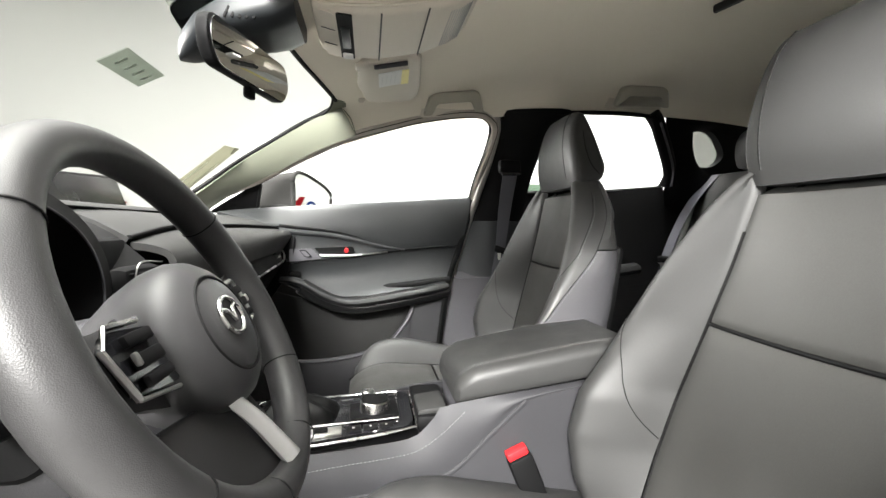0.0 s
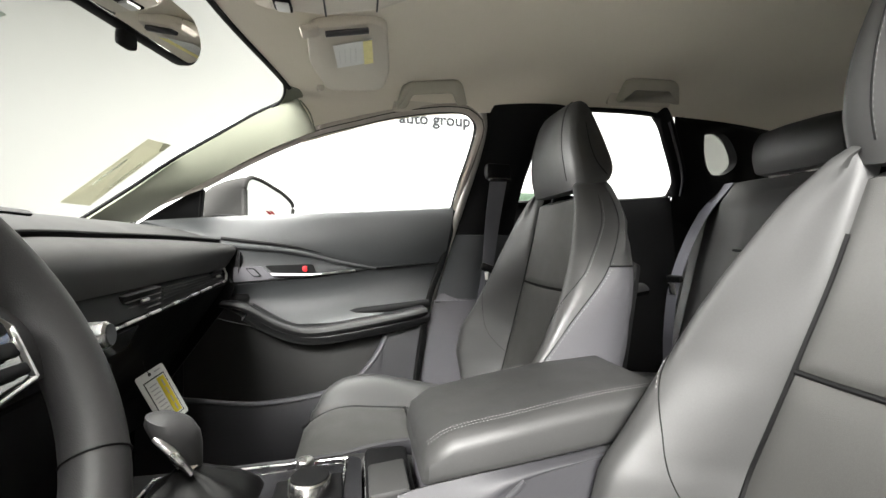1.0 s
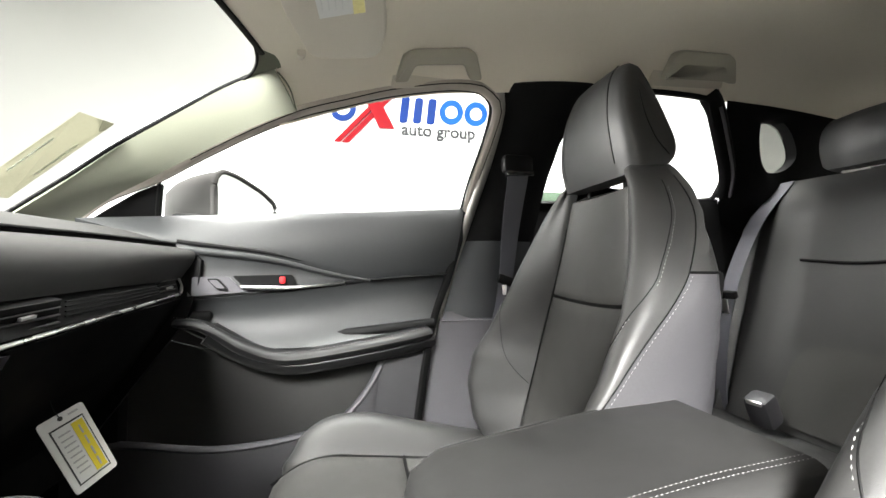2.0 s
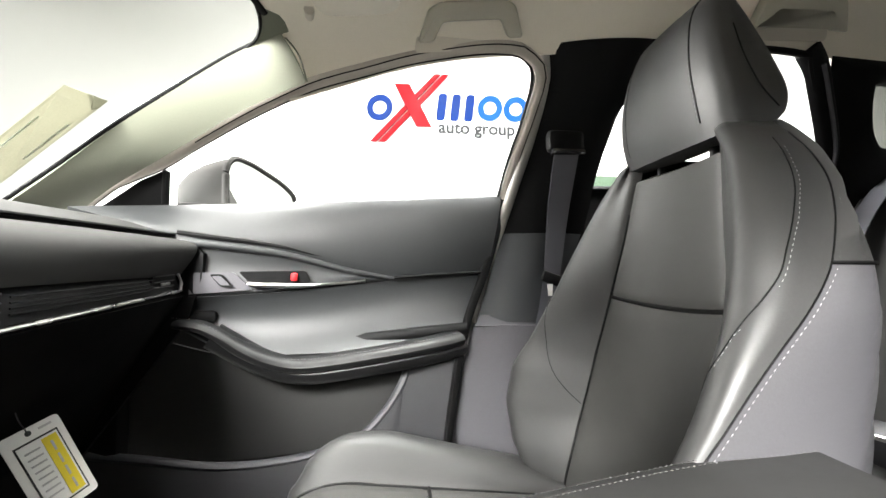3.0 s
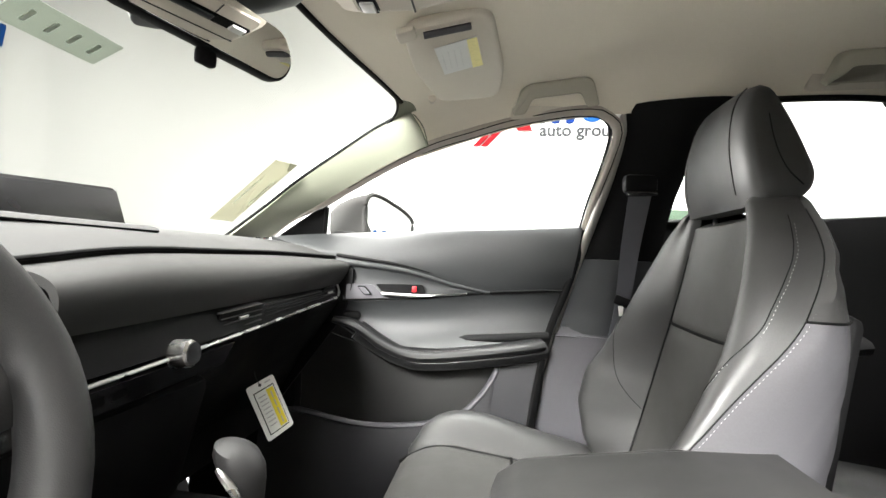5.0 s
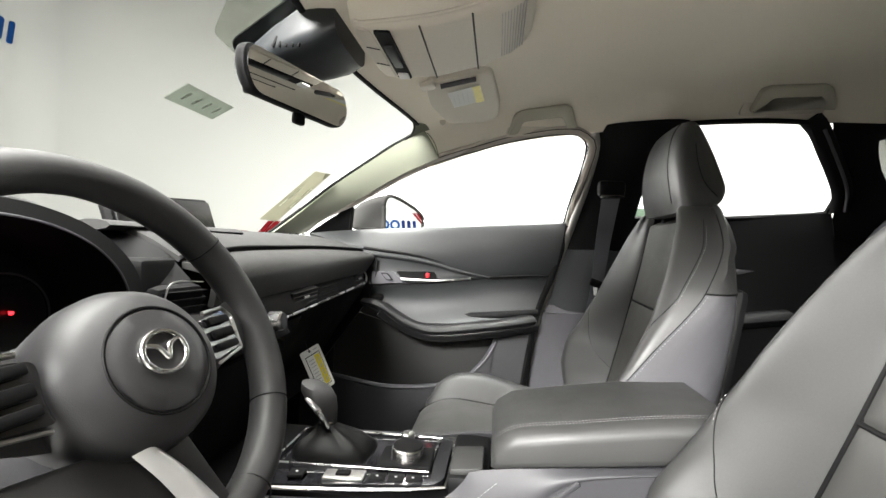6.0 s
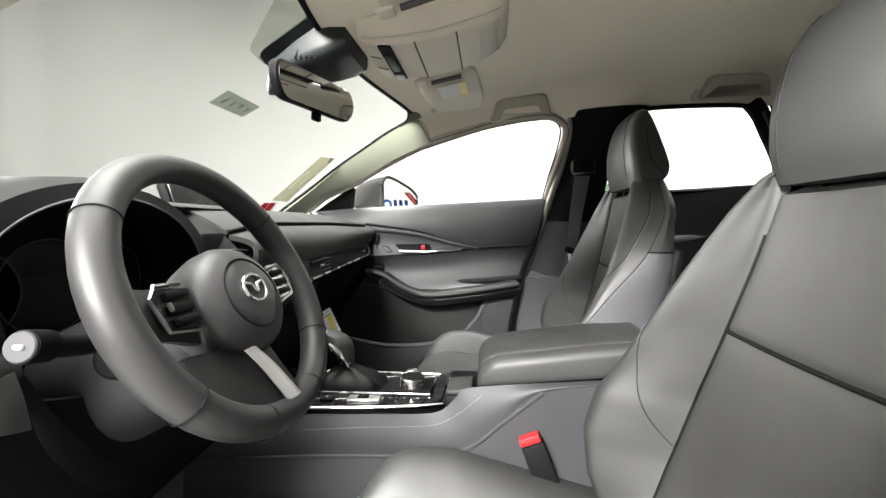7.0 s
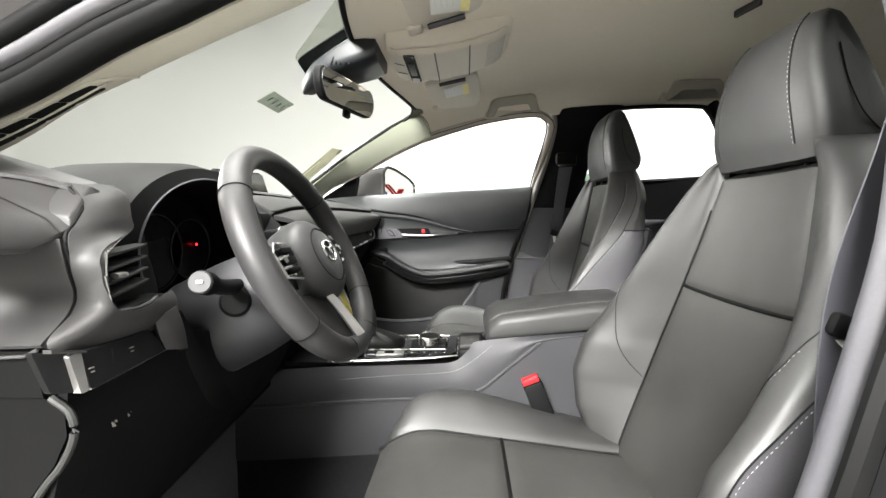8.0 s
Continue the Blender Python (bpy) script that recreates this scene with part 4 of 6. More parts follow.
    for k in range(4):
        part("climate_button", rbox((-0.272, -0.02 - k * 0.028, 0.842 - k * 0.002), (0.01, 0.02, 0.014), 0.002, (4, 0, 0)), HARD_DARK, d)
    # glove box and lower trim
    gb = part("glove_box", between([(-0.262, 0.585, 0.898), (-0.268, 0.3, 0.882), (-0.275, 0.12, 0.868)], [(-0.46, 0.585, 0.58), (-0.47, 0.3, 0.58), (-0.47, 0.05, 0.58)], 24, 10, (-0.012, 0, -0.012), thick=0.01), BLACK, d, "black glove box lid")
    part("glove_latch", rbox((-0.355, 0.355, 0.765), (0.02, 0.07, 0.02), 0.006, (0, 30, 0)), HARD_DARK, gb)
    part("glove_seam", tube([(-0.316, 0.56, 0.812), (-0.325, 0.35, 0.80), (-0.33, 0.14, 0.79)], 0.0015, 0.0015, 16, 6), RUBBER, gb)
    part("lower_edge", between([(-0.46, 0.60, 0.58), (-0.47, 0.05, 0.58)], [(-0.70, 0.60, 0.54), (-0.70, 0.05, 0.54)], 8, 4, thick=0.01), BLACK, d)
    # Black cap drawn past the roll's end to give the door gap its shadow.
    part("end_gap_shadow", prism([np.array(p) for p in ((-0.60, 0.595, 0.58), (-0.44, 0.595, 0.58), (-0.245, 0.59, 0.85), (-0.222, 0.585, 0.925), (-0.220, 0.585, 0.968), (-0.250, 0.588, 0.996), (-0.42, 0.60, 1.03), (-0.60, 0.61, 1.02))], (0, -0.012, 0)), BLACK, d)
    part("lower_console_face", rbox((-0.36, 0.0, 0.74), (0.14, 0.28, 0.20), 0.02, (0, 14, 0)), BLACK, d)
    # display on the cowl
    scr = part("display", rbox((-0.465, 0.036, 1.050), (0.022, 0.275, 0.080), 0.010, (4, -16, 6)), BLACK, d, "wide dark infotainment display")
    part("display_glass", rbox((-0.4535, 0.037, 1.0505), (0.004, 0.262, 0.068), 0.001, (4, -16, 6)), SCREEN, scr)
    hump = [(-0.42, 0.16, 1.03), (-0.43, 0.0, 1.03), (-0.43, -0.14, 1.03)]
    part("display_shelf", tube(hump, 0.03, 0.008, 20, 10), SOFT, d)
    # driver's side: hood over the instruments
    yc = -0.36
    arch = lambda r, h, x, dz=0.0: [np.array((x, yc + r * math.cos(a), 0.925 + dz + h * math.sin(a))) for a in np.linspace(-0.25, math.pi + 0.25, 40)]
    rows = [arch(0.185, 0.128, -0.47), arch(0.188, 0.130, -0.40), arch(0.186, 0.129, -0.33), arch(0.180, 0.122, -0.305), arch(0.152, 0.106, -0.299), arch(0.147, 0.101, -0.315), arch(0.142, 0.092, -0.40)]
    part("instrument_hood", sheet(rows[:4]), HARD_DARK, d, "arched black instrument hood")
    part("hood_lining", sheet(rows[3:]), BLACK, d, "matt black hood lining")
    part("hood_rim", tube([p + np.array((0.001, 0, 0)) for p in arch(0.152, 0.106, -0.299)], 0.0014, 0.0014, 60, 6, up=(1, 0, 0)), HARD, d, "thin grey rim round the instruments")
    part("instrument_back", prism(arch(0.145, 0.094, -0.395), (-0.01, 0, 0)), BLACK, d)
    for dy, r in ((-0.085, 0.052), (0.0, 0.06), (0.085, 0.052)):
        part("gauge_ring", tube([(-0.392, yc + dy + r * math.cos(a), 0.918 + r * math.sin(a)) for a in np.linspace(0, 2 * math.pi, 24, endpoint=False)], 0.0012, 0.0012, 40, 6, closed=True, up=(1, 0, 0)), HARD, d)
        part("gauge_face", disc((-0.396, yc + dy, 0.918), (1, 0, 0), r - 0.002, 0.002, 0.0005), SCREEN, d)
    part("warning_lamp", rbox((-0.389, -0.266, 0.9255), (0.002, 0.005, 0.004), 0.001), glow("red_warning_glow", (1.0, 0.02, 0.03), 2.5), d, "small lit red warning lamp")
    # binnacle shell between hood and cowl
    part("hood_skirt", between([(-0.46, -0.175, 1.0), (-0.40, -0.165, 0.97), (-0.31, -0.172, 0.93)], [(-0.46, -0.10, 1.03), (-0.36, -0.10, 1.0), (-0.28, -0.10, 0.93)], 14, 6, (0, 0, -0.01), thick=0.008), BLACK, d)
    vr = part("air_vent", rbox((-0.30, -0.135, 0.925), (0.03, 0.075, 0.05), 0.012, (0, 0, -10)), BLACK, d)
    for k in range(4):
        part("vane", rbox((-0.284, -0.135, 0.908 + k * 0.011), (0.006, 0.066, 0.002), 0.0005, (0, 0, -10)), HARD_DARK, vr)
    part("vent_trim", tube([(-0.285, -0.10, 0.952), (-0.283, -0.16, 0.955), (-0.283, -0.175, 0.93)], 0.0010, 0.0010, 16, 6), SILVER, vr)
    # outer wing, bezel, vent and knee panel on the driver's side
    # The wing's lighter plastic carries the light that falls in from the doorway.
    wing = []
    for y, far, near, turn, foot in ((-0.545, 1.054, 1.024, 1.010, 0.998), (-0.565, 1.054, 1.020, 1.004, 0.990), (-0.582, 1.052, 1.010, 0.990, 0.975), (-0.598, 1.050, 0.998, 0.977, 0.961), (-0.608, 1.050, 0.994, 0.974, 0.956), (-0.624, 1.049, 0.992, 0.974, 0.950), (-0.641, 1.048, 0.992, 0.974, 0.944), (-0.652, 1.048, 0.992, 0.974, 0.946), (-0.70, 1.048, 0.992, 0.975, 0.950), (-0.76, 1.048, 0.992, 0.975, 0.950)):
        wing.append([(-0.70, y, far + 0.014), (-0.55, y, far), (-0.44, y, near + 0.022), (-0.36, y, near), (-0.318, y, turn + 0.002), (-0.306, y, turn - 0.004), (-0.2945, y, foot + 0.004), (-0.2945, y, foot), (-0.299, y, foot - 0.003), (-0.37, y, foot - 0.008)])
    part("outer_wing", sheet(wing), BEZEL, d, "grey-black padded dash wing by the door")
    part("wing_seam", tube([(-0.40, -0.612, 1.0065), (-0.36, -0.612, 0.9945), (-0.318, -0.612, 0.9768), (-0.306, -0.612, 0.9707), (-0.294, -0.612, 0.958)], 0.0008, 0.0008, 20, 6), RUBBER, d)
    brk = [(-0.300, -0.570, 1.007), (-0.296, -0.600, 0.974), (-0.292, -0.601, 0.958), (-0.290, -0.587, 0.959), (-0.290, -0.580, 0.972), (-0.296, -0.561, 1.001)]
    part("wing_bracket", prism(round_poly([np.array(p) for p in brk], 0.003, 2), (-0.03, 0, 0.004), 0.002), BEZEL, d)
    outer = [(-0.315, -0.577, 1.004), (-0.296, -0.583, 0.985), (-0.290, -0.598, 0.968), (-0.288, -0.611, 0.953), (-0.285, -0.609, 0.924), (-0.283, -0.605, 0.899), (-0.282, -0.614, 0.879), (-0.280, -0.643, 0.857), (-0.272, -0.612, 0.845), (-0.268, -0.572, 0.845), (-0.266, -0.530, 0.846), (-0.268, -0.498, 0.850)]
    inner = [(-0.315, -0.528, 1.006), (-0.296, -0.533, 0.996), (-0.284, -0.543, 0.974), (-0.279, -0.548, 0.958), (-0.258, -0.602, 0.938), (-0.256, -0.606, 0.917), (-0.254, -0.604, 0.893), (-0.253, -0.598, 0.882), (-0.252, -0.575, 0.878), (-0.253, -0.555, 0.880), (-0.256, -0.541, 0.883), (-0.268, -0.505, 0.884)]
    part("outer_bezel", lace(outer, inner, 6, 10, (0.005, 0, 0.001), thick=-0.004), BEZEL, d, "matt grey dash end bezel")
    part("bezel_top", between([(-0.315, -0.577, 1.004), (-0.315, -0.55, 1.005), (-0.315, -0.528, 1.006)], [(-0.38, -0.59, 1.018), (-0.38, -0.56, 1.022), (-0.38, -0.53, 1.024)], 12, 4, (0, 0, 0.002), thick=0.004), BEZEL, d)
    part("bezel_gap", tube([(p[0] - 0.002, p[1], p[2]) for p in outer[:8]], 0.0022, 0.0022, 50, 6), RUBBER, d)
    vl = part("air_vent", prism(round_poly([(-0.305, -0.602, 0.940), (-0.31, -0.548, 0.964), (-0.31, -0.49, 0.96), (-0.30, -0.478, 0.876), (-0.298, -0.595, 0.868)], 0.006), (-0.006, 0, 0)), BLACK, d, "black slatted air vent")
    part("vent_wall", between([(-0.262, -0.600, 0.938), (-0.259, -0.602, 0.900), (-0.257, -0.596, 0.882)], [(-0.305, -0.598, 0.938), (-0.302, -0.598, 0.900), (-0.300, -0.590, 0.873)], 12, 4, thick=0.003), BLACK, vl)
    part("vent_floor", between([(-0.256, -0.597, 0.8800), (-0.266, -0.505, 0.882)], [(-0.31, -0.590, 0.874), (-0.31, -0.495, 0.880)], 8, 3, thick=0.003), HARD_DARK, vl)
    for k in range(4):
        z, y0 = 0.890 + k * 0.0135, -0.595
        part("vane", prism([(-0.266 - 0.002 * k, y0, z), (-0.280 - 0.002 * k, -0.520 + 0.002 * k, z + 0.010), (-0.304, -0.515, z + 0.010), (-0.304, y0, z)], (0, 0, 0.0024)), SOFT, vl)
    part("vane_tab", rbox((-0.266, -0.578, 0.914), (0.010, 0.014, 0.006), 0.0025), SILVER, vl)
    part("vent_trim", tube([(-0.2785, -0.548, 0.9585), (-0.268, -0.577, 0.9485), (-0.2570, -0.6035, 0.9385), (-0.2550, -0.607, 0.917), (-0.2535, -0.605, 0.892)], 0.0015, 0.0015, 40, 6, straight=True), CHROME, vl, "chrome sliver round the vent")
    part("vent_lip", tube([(-0.2515, -0.597, 0.8810), (-0.2510, -0.575, 0.8795), (-0.2525, -0.555, 0.8815), (-0.2560, -0.541, 0.8850)], 0.0022, 0.0018, 20, 8), FLANK, vl)
    # end panel towards the door
    back = [(-0.66, -0.66, 0.965), (-0.66, -0.665, 0.935), (-0.66, -0.665, 0.905), (-0.66, -0.668, 0.88), (-0.66, -0.668, 0.848)]
    part("end_panel", lace([(p[0] - 0.004, p[1] - 0.001, p[2]) for p in outer[3:8]], back, 6, 8, (0, -0.005, 0), thick=-0.004), BEZEL, d, "grey dash end panel facing the doorway")
    # Thin lighter strip for the highlight on the lower end panel's top edge.
    part("end_edge_highlight", tube([(-0.60, -0.650, 0.842), (-0.318, -0.652, 0.850), (-0.280, -0.652, 0.858)], 0.0012, 0.0016, 20, 6), BEZEL, d)
    # Shade on the end and kick panels is put into their near-black plastic.
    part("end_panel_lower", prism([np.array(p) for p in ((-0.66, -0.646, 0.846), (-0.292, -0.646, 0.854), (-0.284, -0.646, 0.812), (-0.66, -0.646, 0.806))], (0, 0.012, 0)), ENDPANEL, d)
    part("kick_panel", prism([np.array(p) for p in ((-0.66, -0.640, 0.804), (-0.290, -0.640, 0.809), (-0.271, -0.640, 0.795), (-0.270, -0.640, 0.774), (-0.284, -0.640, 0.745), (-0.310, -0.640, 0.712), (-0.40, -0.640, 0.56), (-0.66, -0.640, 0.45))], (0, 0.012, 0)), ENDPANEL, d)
    low = [(-0.276, -0.636, 0.852), (-0.275, -0.60, 0.85), (-0.270, -0.54, 0.852), (-0.262, -0.44, 0.82), (-0.262, -0.25, 0.80), (-0.27, -0.14, 0.82)]
    lowb = [(-0.36, -0.636, 0.56), (-0.345, -0.60, 0.57), (-0.335, -0.54, 0.58), (-0.33, -0.44, 0.60), (-0.33, -0.25, 0.62), (-0.34, -0.12, 0.62)]
    # Footwell shade on the knee panel is put into its near-black colour.
    part("knee_panel", between(low, lowb, 30, 10, (0.018, 0, 0), thick=0.01), HARD_DARK, d, "knee panel with switches, shade in its colour")
    sw = part("switch_bank", prism(round_poly([(-0.266, -0.634, 0.850), (-0.262, -0.554, 0.850), (-0.254, -0.536, 0.824), (-0.254, -0.636, 0.817)], 0.004), (0.006, 0, 0)), HARD_DARK, d, "satin black switch bank")
    part("bank_edge", tube([(-0.251, -0.634, 0.8165), (-0.250, -0.585, 0.8195), (-0.250, -0.536, 0.8235)], 0.0013, 0.0013, 12, 6), SILVER, sw)
    for y, z in ((-0.582, 0.8390), (-0.629, 0.8345)):
        part("switch_mark", rbox((-0.2535, y, z), (0.0016, 0.0045, 0.0012), 0, (0, -15, 0)), FRAME, sw)
        part("switch_mark", rbox((-0.2525, y, z - 0.0035), (0.0016, 0.0030, 0.0012), 0, (0, -15, 0)), FRAME, sw)
    for k in (0.33, 0.66):
        part("switch_gap", rbox((-0.2540, -0.545 - k * 0.09, 0.834), (0.002, 0.0012, 0.022), 0, (-12, -14, 0)), BLACK, sw)
    part("corner_cap", prism(round_poly([(-0.270, -0.641, 0.852), (-0.264, -0.641, 0.816), (-0.272, -0.656, 0.820), (-0.284, -0.660, 0.858)], 0.003), (0.006, 0, 0)), HARD_DARK, d, "dark corner cap")
    part("corner_chrome", prism(round_poly([(-0.268, -0.644, 0.850), (-0.266, -0.634, 0.852), (-0.258, -0.636, 0.816), (-0.260, -0.642, 0.815)], 0.002), (0.008, 0, 0)), CHROME, d, "bright chrome corner trim")
    part("corner_top", prism([(-0.268, -0.659, 0.8605), (-0.262, -0.632, 0.8515), (-0.262, -0.632, 0.8495), (-0.268, -0.659, 0.857)], (0.008, 0, 0)), BEZEL, d)
    part("fold_panel", lace([(-0.264, -0.541, 0.861), (-0.258, -0.543, 0.845), (-0.254, -0.537, 0.824)], [(-0.262, -0.513, 0.866), (-0.254, -0.512, 0.840), (-0.252, -0.510, 0.814)], 6, 6, (0.004, 0, 0), thick=-0.008), BEZEL, d)
    for y, z in ((-0.5885, 0.760), (-0.5705, 0.762), (-0.5545, 0.763)):
        part("small_mark", rbox((-0.2705, y - 0.0012, z), (0.004, 0.0014, 0.0058), 0.0004, (20, -14, 0)), FRAME, d)
        part("small_mark", rbox((-0.2705, y + 0.0016, z + 0.002), (0.004, 0.0014, 0.0030), 0.0004, (20, -14, 0)), FRAME, d)
    part("bonnet_lever", rbox((-0.300, -0.595, 0.705), (0.03, 0.045, 0.018), 0.006, (0, -10, 0)), BLACK, d)
    # Lighter bead that draws the soft highlight along the kick panel's edge.
    part("knee_edge_highlight", tube([(-0.282, -0.641, 0.810), (-0.265, -0.641, 0.797), (-0.262, -0.641, 0.775), (-0.276, -0.641, 0.746), (-0.302, -0.641, 0.713), (-0.38, -0.641, 0.59)], 0.0035, 0.0035, 40, 8), SOFT, d)
    part("under_cover", between([(-0.33, -0.62, 0.58), (-0.33, -0.12, 0.62)], [(-0.62, -0.62, 0.56), (-0.62, -0.12, 0.58)], 10, 4, thick=0.01), BLACK, d)
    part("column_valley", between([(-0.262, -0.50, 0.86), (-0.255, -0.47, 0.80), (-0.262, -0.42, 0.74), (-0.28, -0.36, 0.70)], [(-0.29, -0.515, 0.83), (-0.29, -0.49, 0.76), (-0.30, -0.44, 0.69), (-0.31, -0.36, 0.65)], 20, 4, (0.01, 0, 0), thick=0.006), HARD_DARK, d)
    for s in (1,):
        g = part("defrost_grille", rbox((-0.50, 0.575 * s, 1.035), (0.12, 0.03, 0.008), 0.003, (0, 3, 10 * s)), HARD_DARK, d)
        for k in range(5):
            part("slat", rbox((-0.545 + k * 0.022, 0.575 * s, 1.040), (0.006, 0.024, 0.004), 0.001, (0, 3, 10 * s)), BLACK, g)


dashboard()

# ---- steering wheel and column ----
WC = np.array((-0.146, -0.362, 0.921))
WN = np.array((0.888, 0, 0.459))
WU = np.array((-0.459, 0, 0.888))
WR = np.array((0, 1.0, 0))


def wpt(r, u, n=0.0):
    """A point on the wheel: r to the passenger's side, u up its face, n towards the driver."""
    return WC + WR * r + WU * u + WN * n


def steering_wheel():
    w = thing("steering_wheel", "black leather steering wheel with three spokes and badge", "steering wheel")
    R = 0.160
    rim = []
    for k in range(64):
        a = 2 * math.pi * k / 64
        rr = R * (1 - 0.02 * max(0, -math.sin(a)) ** 4)
        c = wpt(rr * math.cos(a), rr * math.sin(a))
        rad = WR * math.cos(a) + WU * math.sin(a)
        thick = 0.0165 + 0.002 * max(0, math.cos(2 * (abs(math.cos(a)) - 0.9)))
        rim.append([c + thick * (rad * math.cos(b) * 1.0 + WN * math.sin(b) * 1.05) for b in np.linspace(0, 2 * math.pi, 14, endpoint=False)])
    part("rim", sheet(rim, closed_u=True, closed_v=True), LEATHER_WHEEL, w, "grained black leather rim")
    for a in (35, 145, 215, 325, 250, 290):
        a = radians(a)
        rad, c = WR * math.cos(a) + WU * math.sin(a), wpt(R * math.cos(a), R * math.sin(a))
        part("rim_seam", tube([c + 0.0190 * (rad * math.cos(b) + WN * math.sin(b) * 1.03) for b in np.linspace(0, 2 * math.pi, 16, endpoint=False)], 0.0008, 0.0008, 24, 6, closed=True, up=(0.3, 0.4, 0.9)), RUBBER, w)
    # hub: domed round pad
    hpt = lambda r, u, n=0.0: wpt(r - 0.004, u - 0.010, n)
    rows = []
    for rr, n in ((0.054, -0.060), (0.064, -0.035), (0.0695, -0.012), (0.0690, 0.004), (0.0645, 0.014), (0.056, 0.0215), (0.0455, 0.0255), (0.0438, 0.0242), (0.042, 0.0262), (0.03, 0.028), (0.002, 0.0285)):
        rows.append([hpt(rr * 1.06 * math.cos(a), rr * 0.96 * math.sin(a) - 0.004, n) for a in np.linspace(0, 2 * math.pi, 40, endpoint=False)])
    hub = part("hub_pad", loft(rows), HUB, w, "matt black airbag cover")
    part("badge_ring", tube([hpt(0.0205 * math.cos(a), 0.0165 * math.sin(a), 0.030) for a in np.linspace(0, 2 * math.pi, 24, endpoint=False)], 0.0022, 0.0018, 48, 8, closed=True, up=tuple(WN)), CHROME, hub, "oval chrome badge")
    part("badge_bar", tube([hpt(-0.017, 0.008, 0.030), hpt(-0.0055, 0.004, 0.0305), hpt(0, -0.006, 0.031), hpt(0.0055, 0.004, 0.0305), hpt(0.017, 0.008, 0.030)], 0.0022, 0.0014, 30, 8, up=tuple(WN)), CHROME, hub)
    part("hub_groove", tube([hpt(0.0448 * 1.06 * math.cos(a), 0.0448 * 0.96 * math.sin(a) - 0.004, 0.0255) for a in np.linspace(0, 2 * math.pi, 32, endpoint=False)], 0.0012, 0.0012, 60, 6, closed=True, up=tuple(WN)), RUBBER, hub)
    # side spokes
    for s in (-1, 1):
        top = [wpt(s * 0.07, 0.026, -0.012), wpt(s * 0.11, 0.022, -0.008), wpt(s * 0.155, 0.035, -0.006)]
        bot = [wpt(s * 0.07, -0.045, -0.012), wpt(s * 0.11, -0.032, -0.008), wpt(s * 0.155, -0.025, -0.006)]
        part("spoke", between(top, bot, 14, 8, tuple(WN * 0.006), thick=0.014), LEATHER_WHEEL, w)
        pad = part("button_pad", prism(round_poly([wpt(s * 0.074, 0.012, 0.000), wpt(s * 0.112, 0.018, -0.002), wpt(s * 0.121, 0.008, -0.003), wpt(s * 0.116, -0.024, -0.002), wpt(s * 0.074, -0.030, 0.000)], 0.005), tuple(WN * 0.006)), PIANO, w, "gloss black button pad")
        part("button_trim", tube([wpt(s * 0.082, 0.0185, 0.005), wpt(s * 0.112, 0.0205, 0.004), wpt(s * 0.1235, 0.009, 0.003), wpt(s * 0.1185, -0.026, 0.004)], 0.0020, 0.0024, 40, 6, straight=True), CHROME if s < 0 else SILVER, pad, "satin chrome surround")
        part("button_trim", tube([wpt(s * 0.1185, -0.026, 0.004), wpt(s * 0.078, -0.0335, 0.005)], 0.0016, 0.0016, 8, 6), SILVER, pad)
        for u, h, mat in ((0.008, 0.0085, BLACK), (-0.006, 0.0100, HARD_DARK), (-0.019, 0.0080, BLACK)):
            part("button", rbox(tuple(wpt(s * 0.096, u, 0.008)), (0.005, 0.030, h), 0.002, (0, -27.3, 0)), mat, pad)
        part("button_tip", rbox(tuple(wpt(s * 0.111, -0.004, 0.010)), (0.004, 0.004, 0.009), 0.0015, (0, -27.3, 0)), SILVER, pad)
    # lower spoke: a dark plate with one bright insert along it
    web = [wpt(-0.108, -0.050, -0.020), wpt(-0.03, -0.062, -0.014), wpt(0.016, -0.070, -0.012), wpt(0.030, -0.148, -0.006), wpt(-0.030, -0.152, -0.006), wpt(-0.105, -0.112, -0.012)]
    part("lower_spoke", prism(round_poly(web, 0.01), tuple(WN * 0.012), 0.003), LEATHER_WHEEL, w)
    a = [wpt(-0.022, -0.070, 0.007), wpt(-0.006, -0.10, 0.010), wpt(0.014, -0.146, 0.012)]
    b = [wpt(-0.040, -0.070, 0.006), wpt(-0.028, -0.10, 0.009), wpt(-0.014, -0.146, 0.011)]
    part("spoke_trim", between(a, b, 16, 8, tuple(WN * 0.007), thick=0.006), SPOKE_SILVER, w, "bright satin spoke insert")
    # column shroud
    c = thing("steering_column", "dark grey column shroud with two stalks", "steering column")
    rows = []
    for n, r in ((-0.03, 0.054), (-0.045, 0.072), (-0.08, 0.086), (-0.13, 0.092), (-0.20, 0.094)):
        rows.append([wpt(r * math.cos(a), r * (0.72 if math.sin(a) > 0 else 1.0) * math.sin(a) - 0.018, n) for a in np.linspace(0, 2 * math.pi, 28, endpoint=False)])
    part("shroud", loft(rows), FLANK, c)
    for s in (-1, 1):
        a0, a1, a2 = wpt(s * 0.06, -0.002, -0.085), wpt(s * 0.12, 0.000, -0.075), wpt(s * 0.165, 0.006, -0.062)
        st = part("stalk", tube([a0, a1, a2], 0.010, 0.010, 16, 12, up=(0, 0, 1)), BLACK, c, "black control stalk")
        part("stalk_tip", tube([a2, a2 + (a2 - a1) * 0.45], 0.0135, 0.0135, 6, 16), ENDPANEL, st)
        part("stalk_end", disc(tuple(a2 + (a2 - a1) * 0.44), tuple(a2 - a1), 0.0125, 0.003, 0.001, 20), FLANK, st, "grey stalk end cap")
        part("stalk_mark", rbox(tuple(a2 + (a2 - a1) * 0.52), (0.008, 0.003, 0.0035), 0.001), PAPER, st)
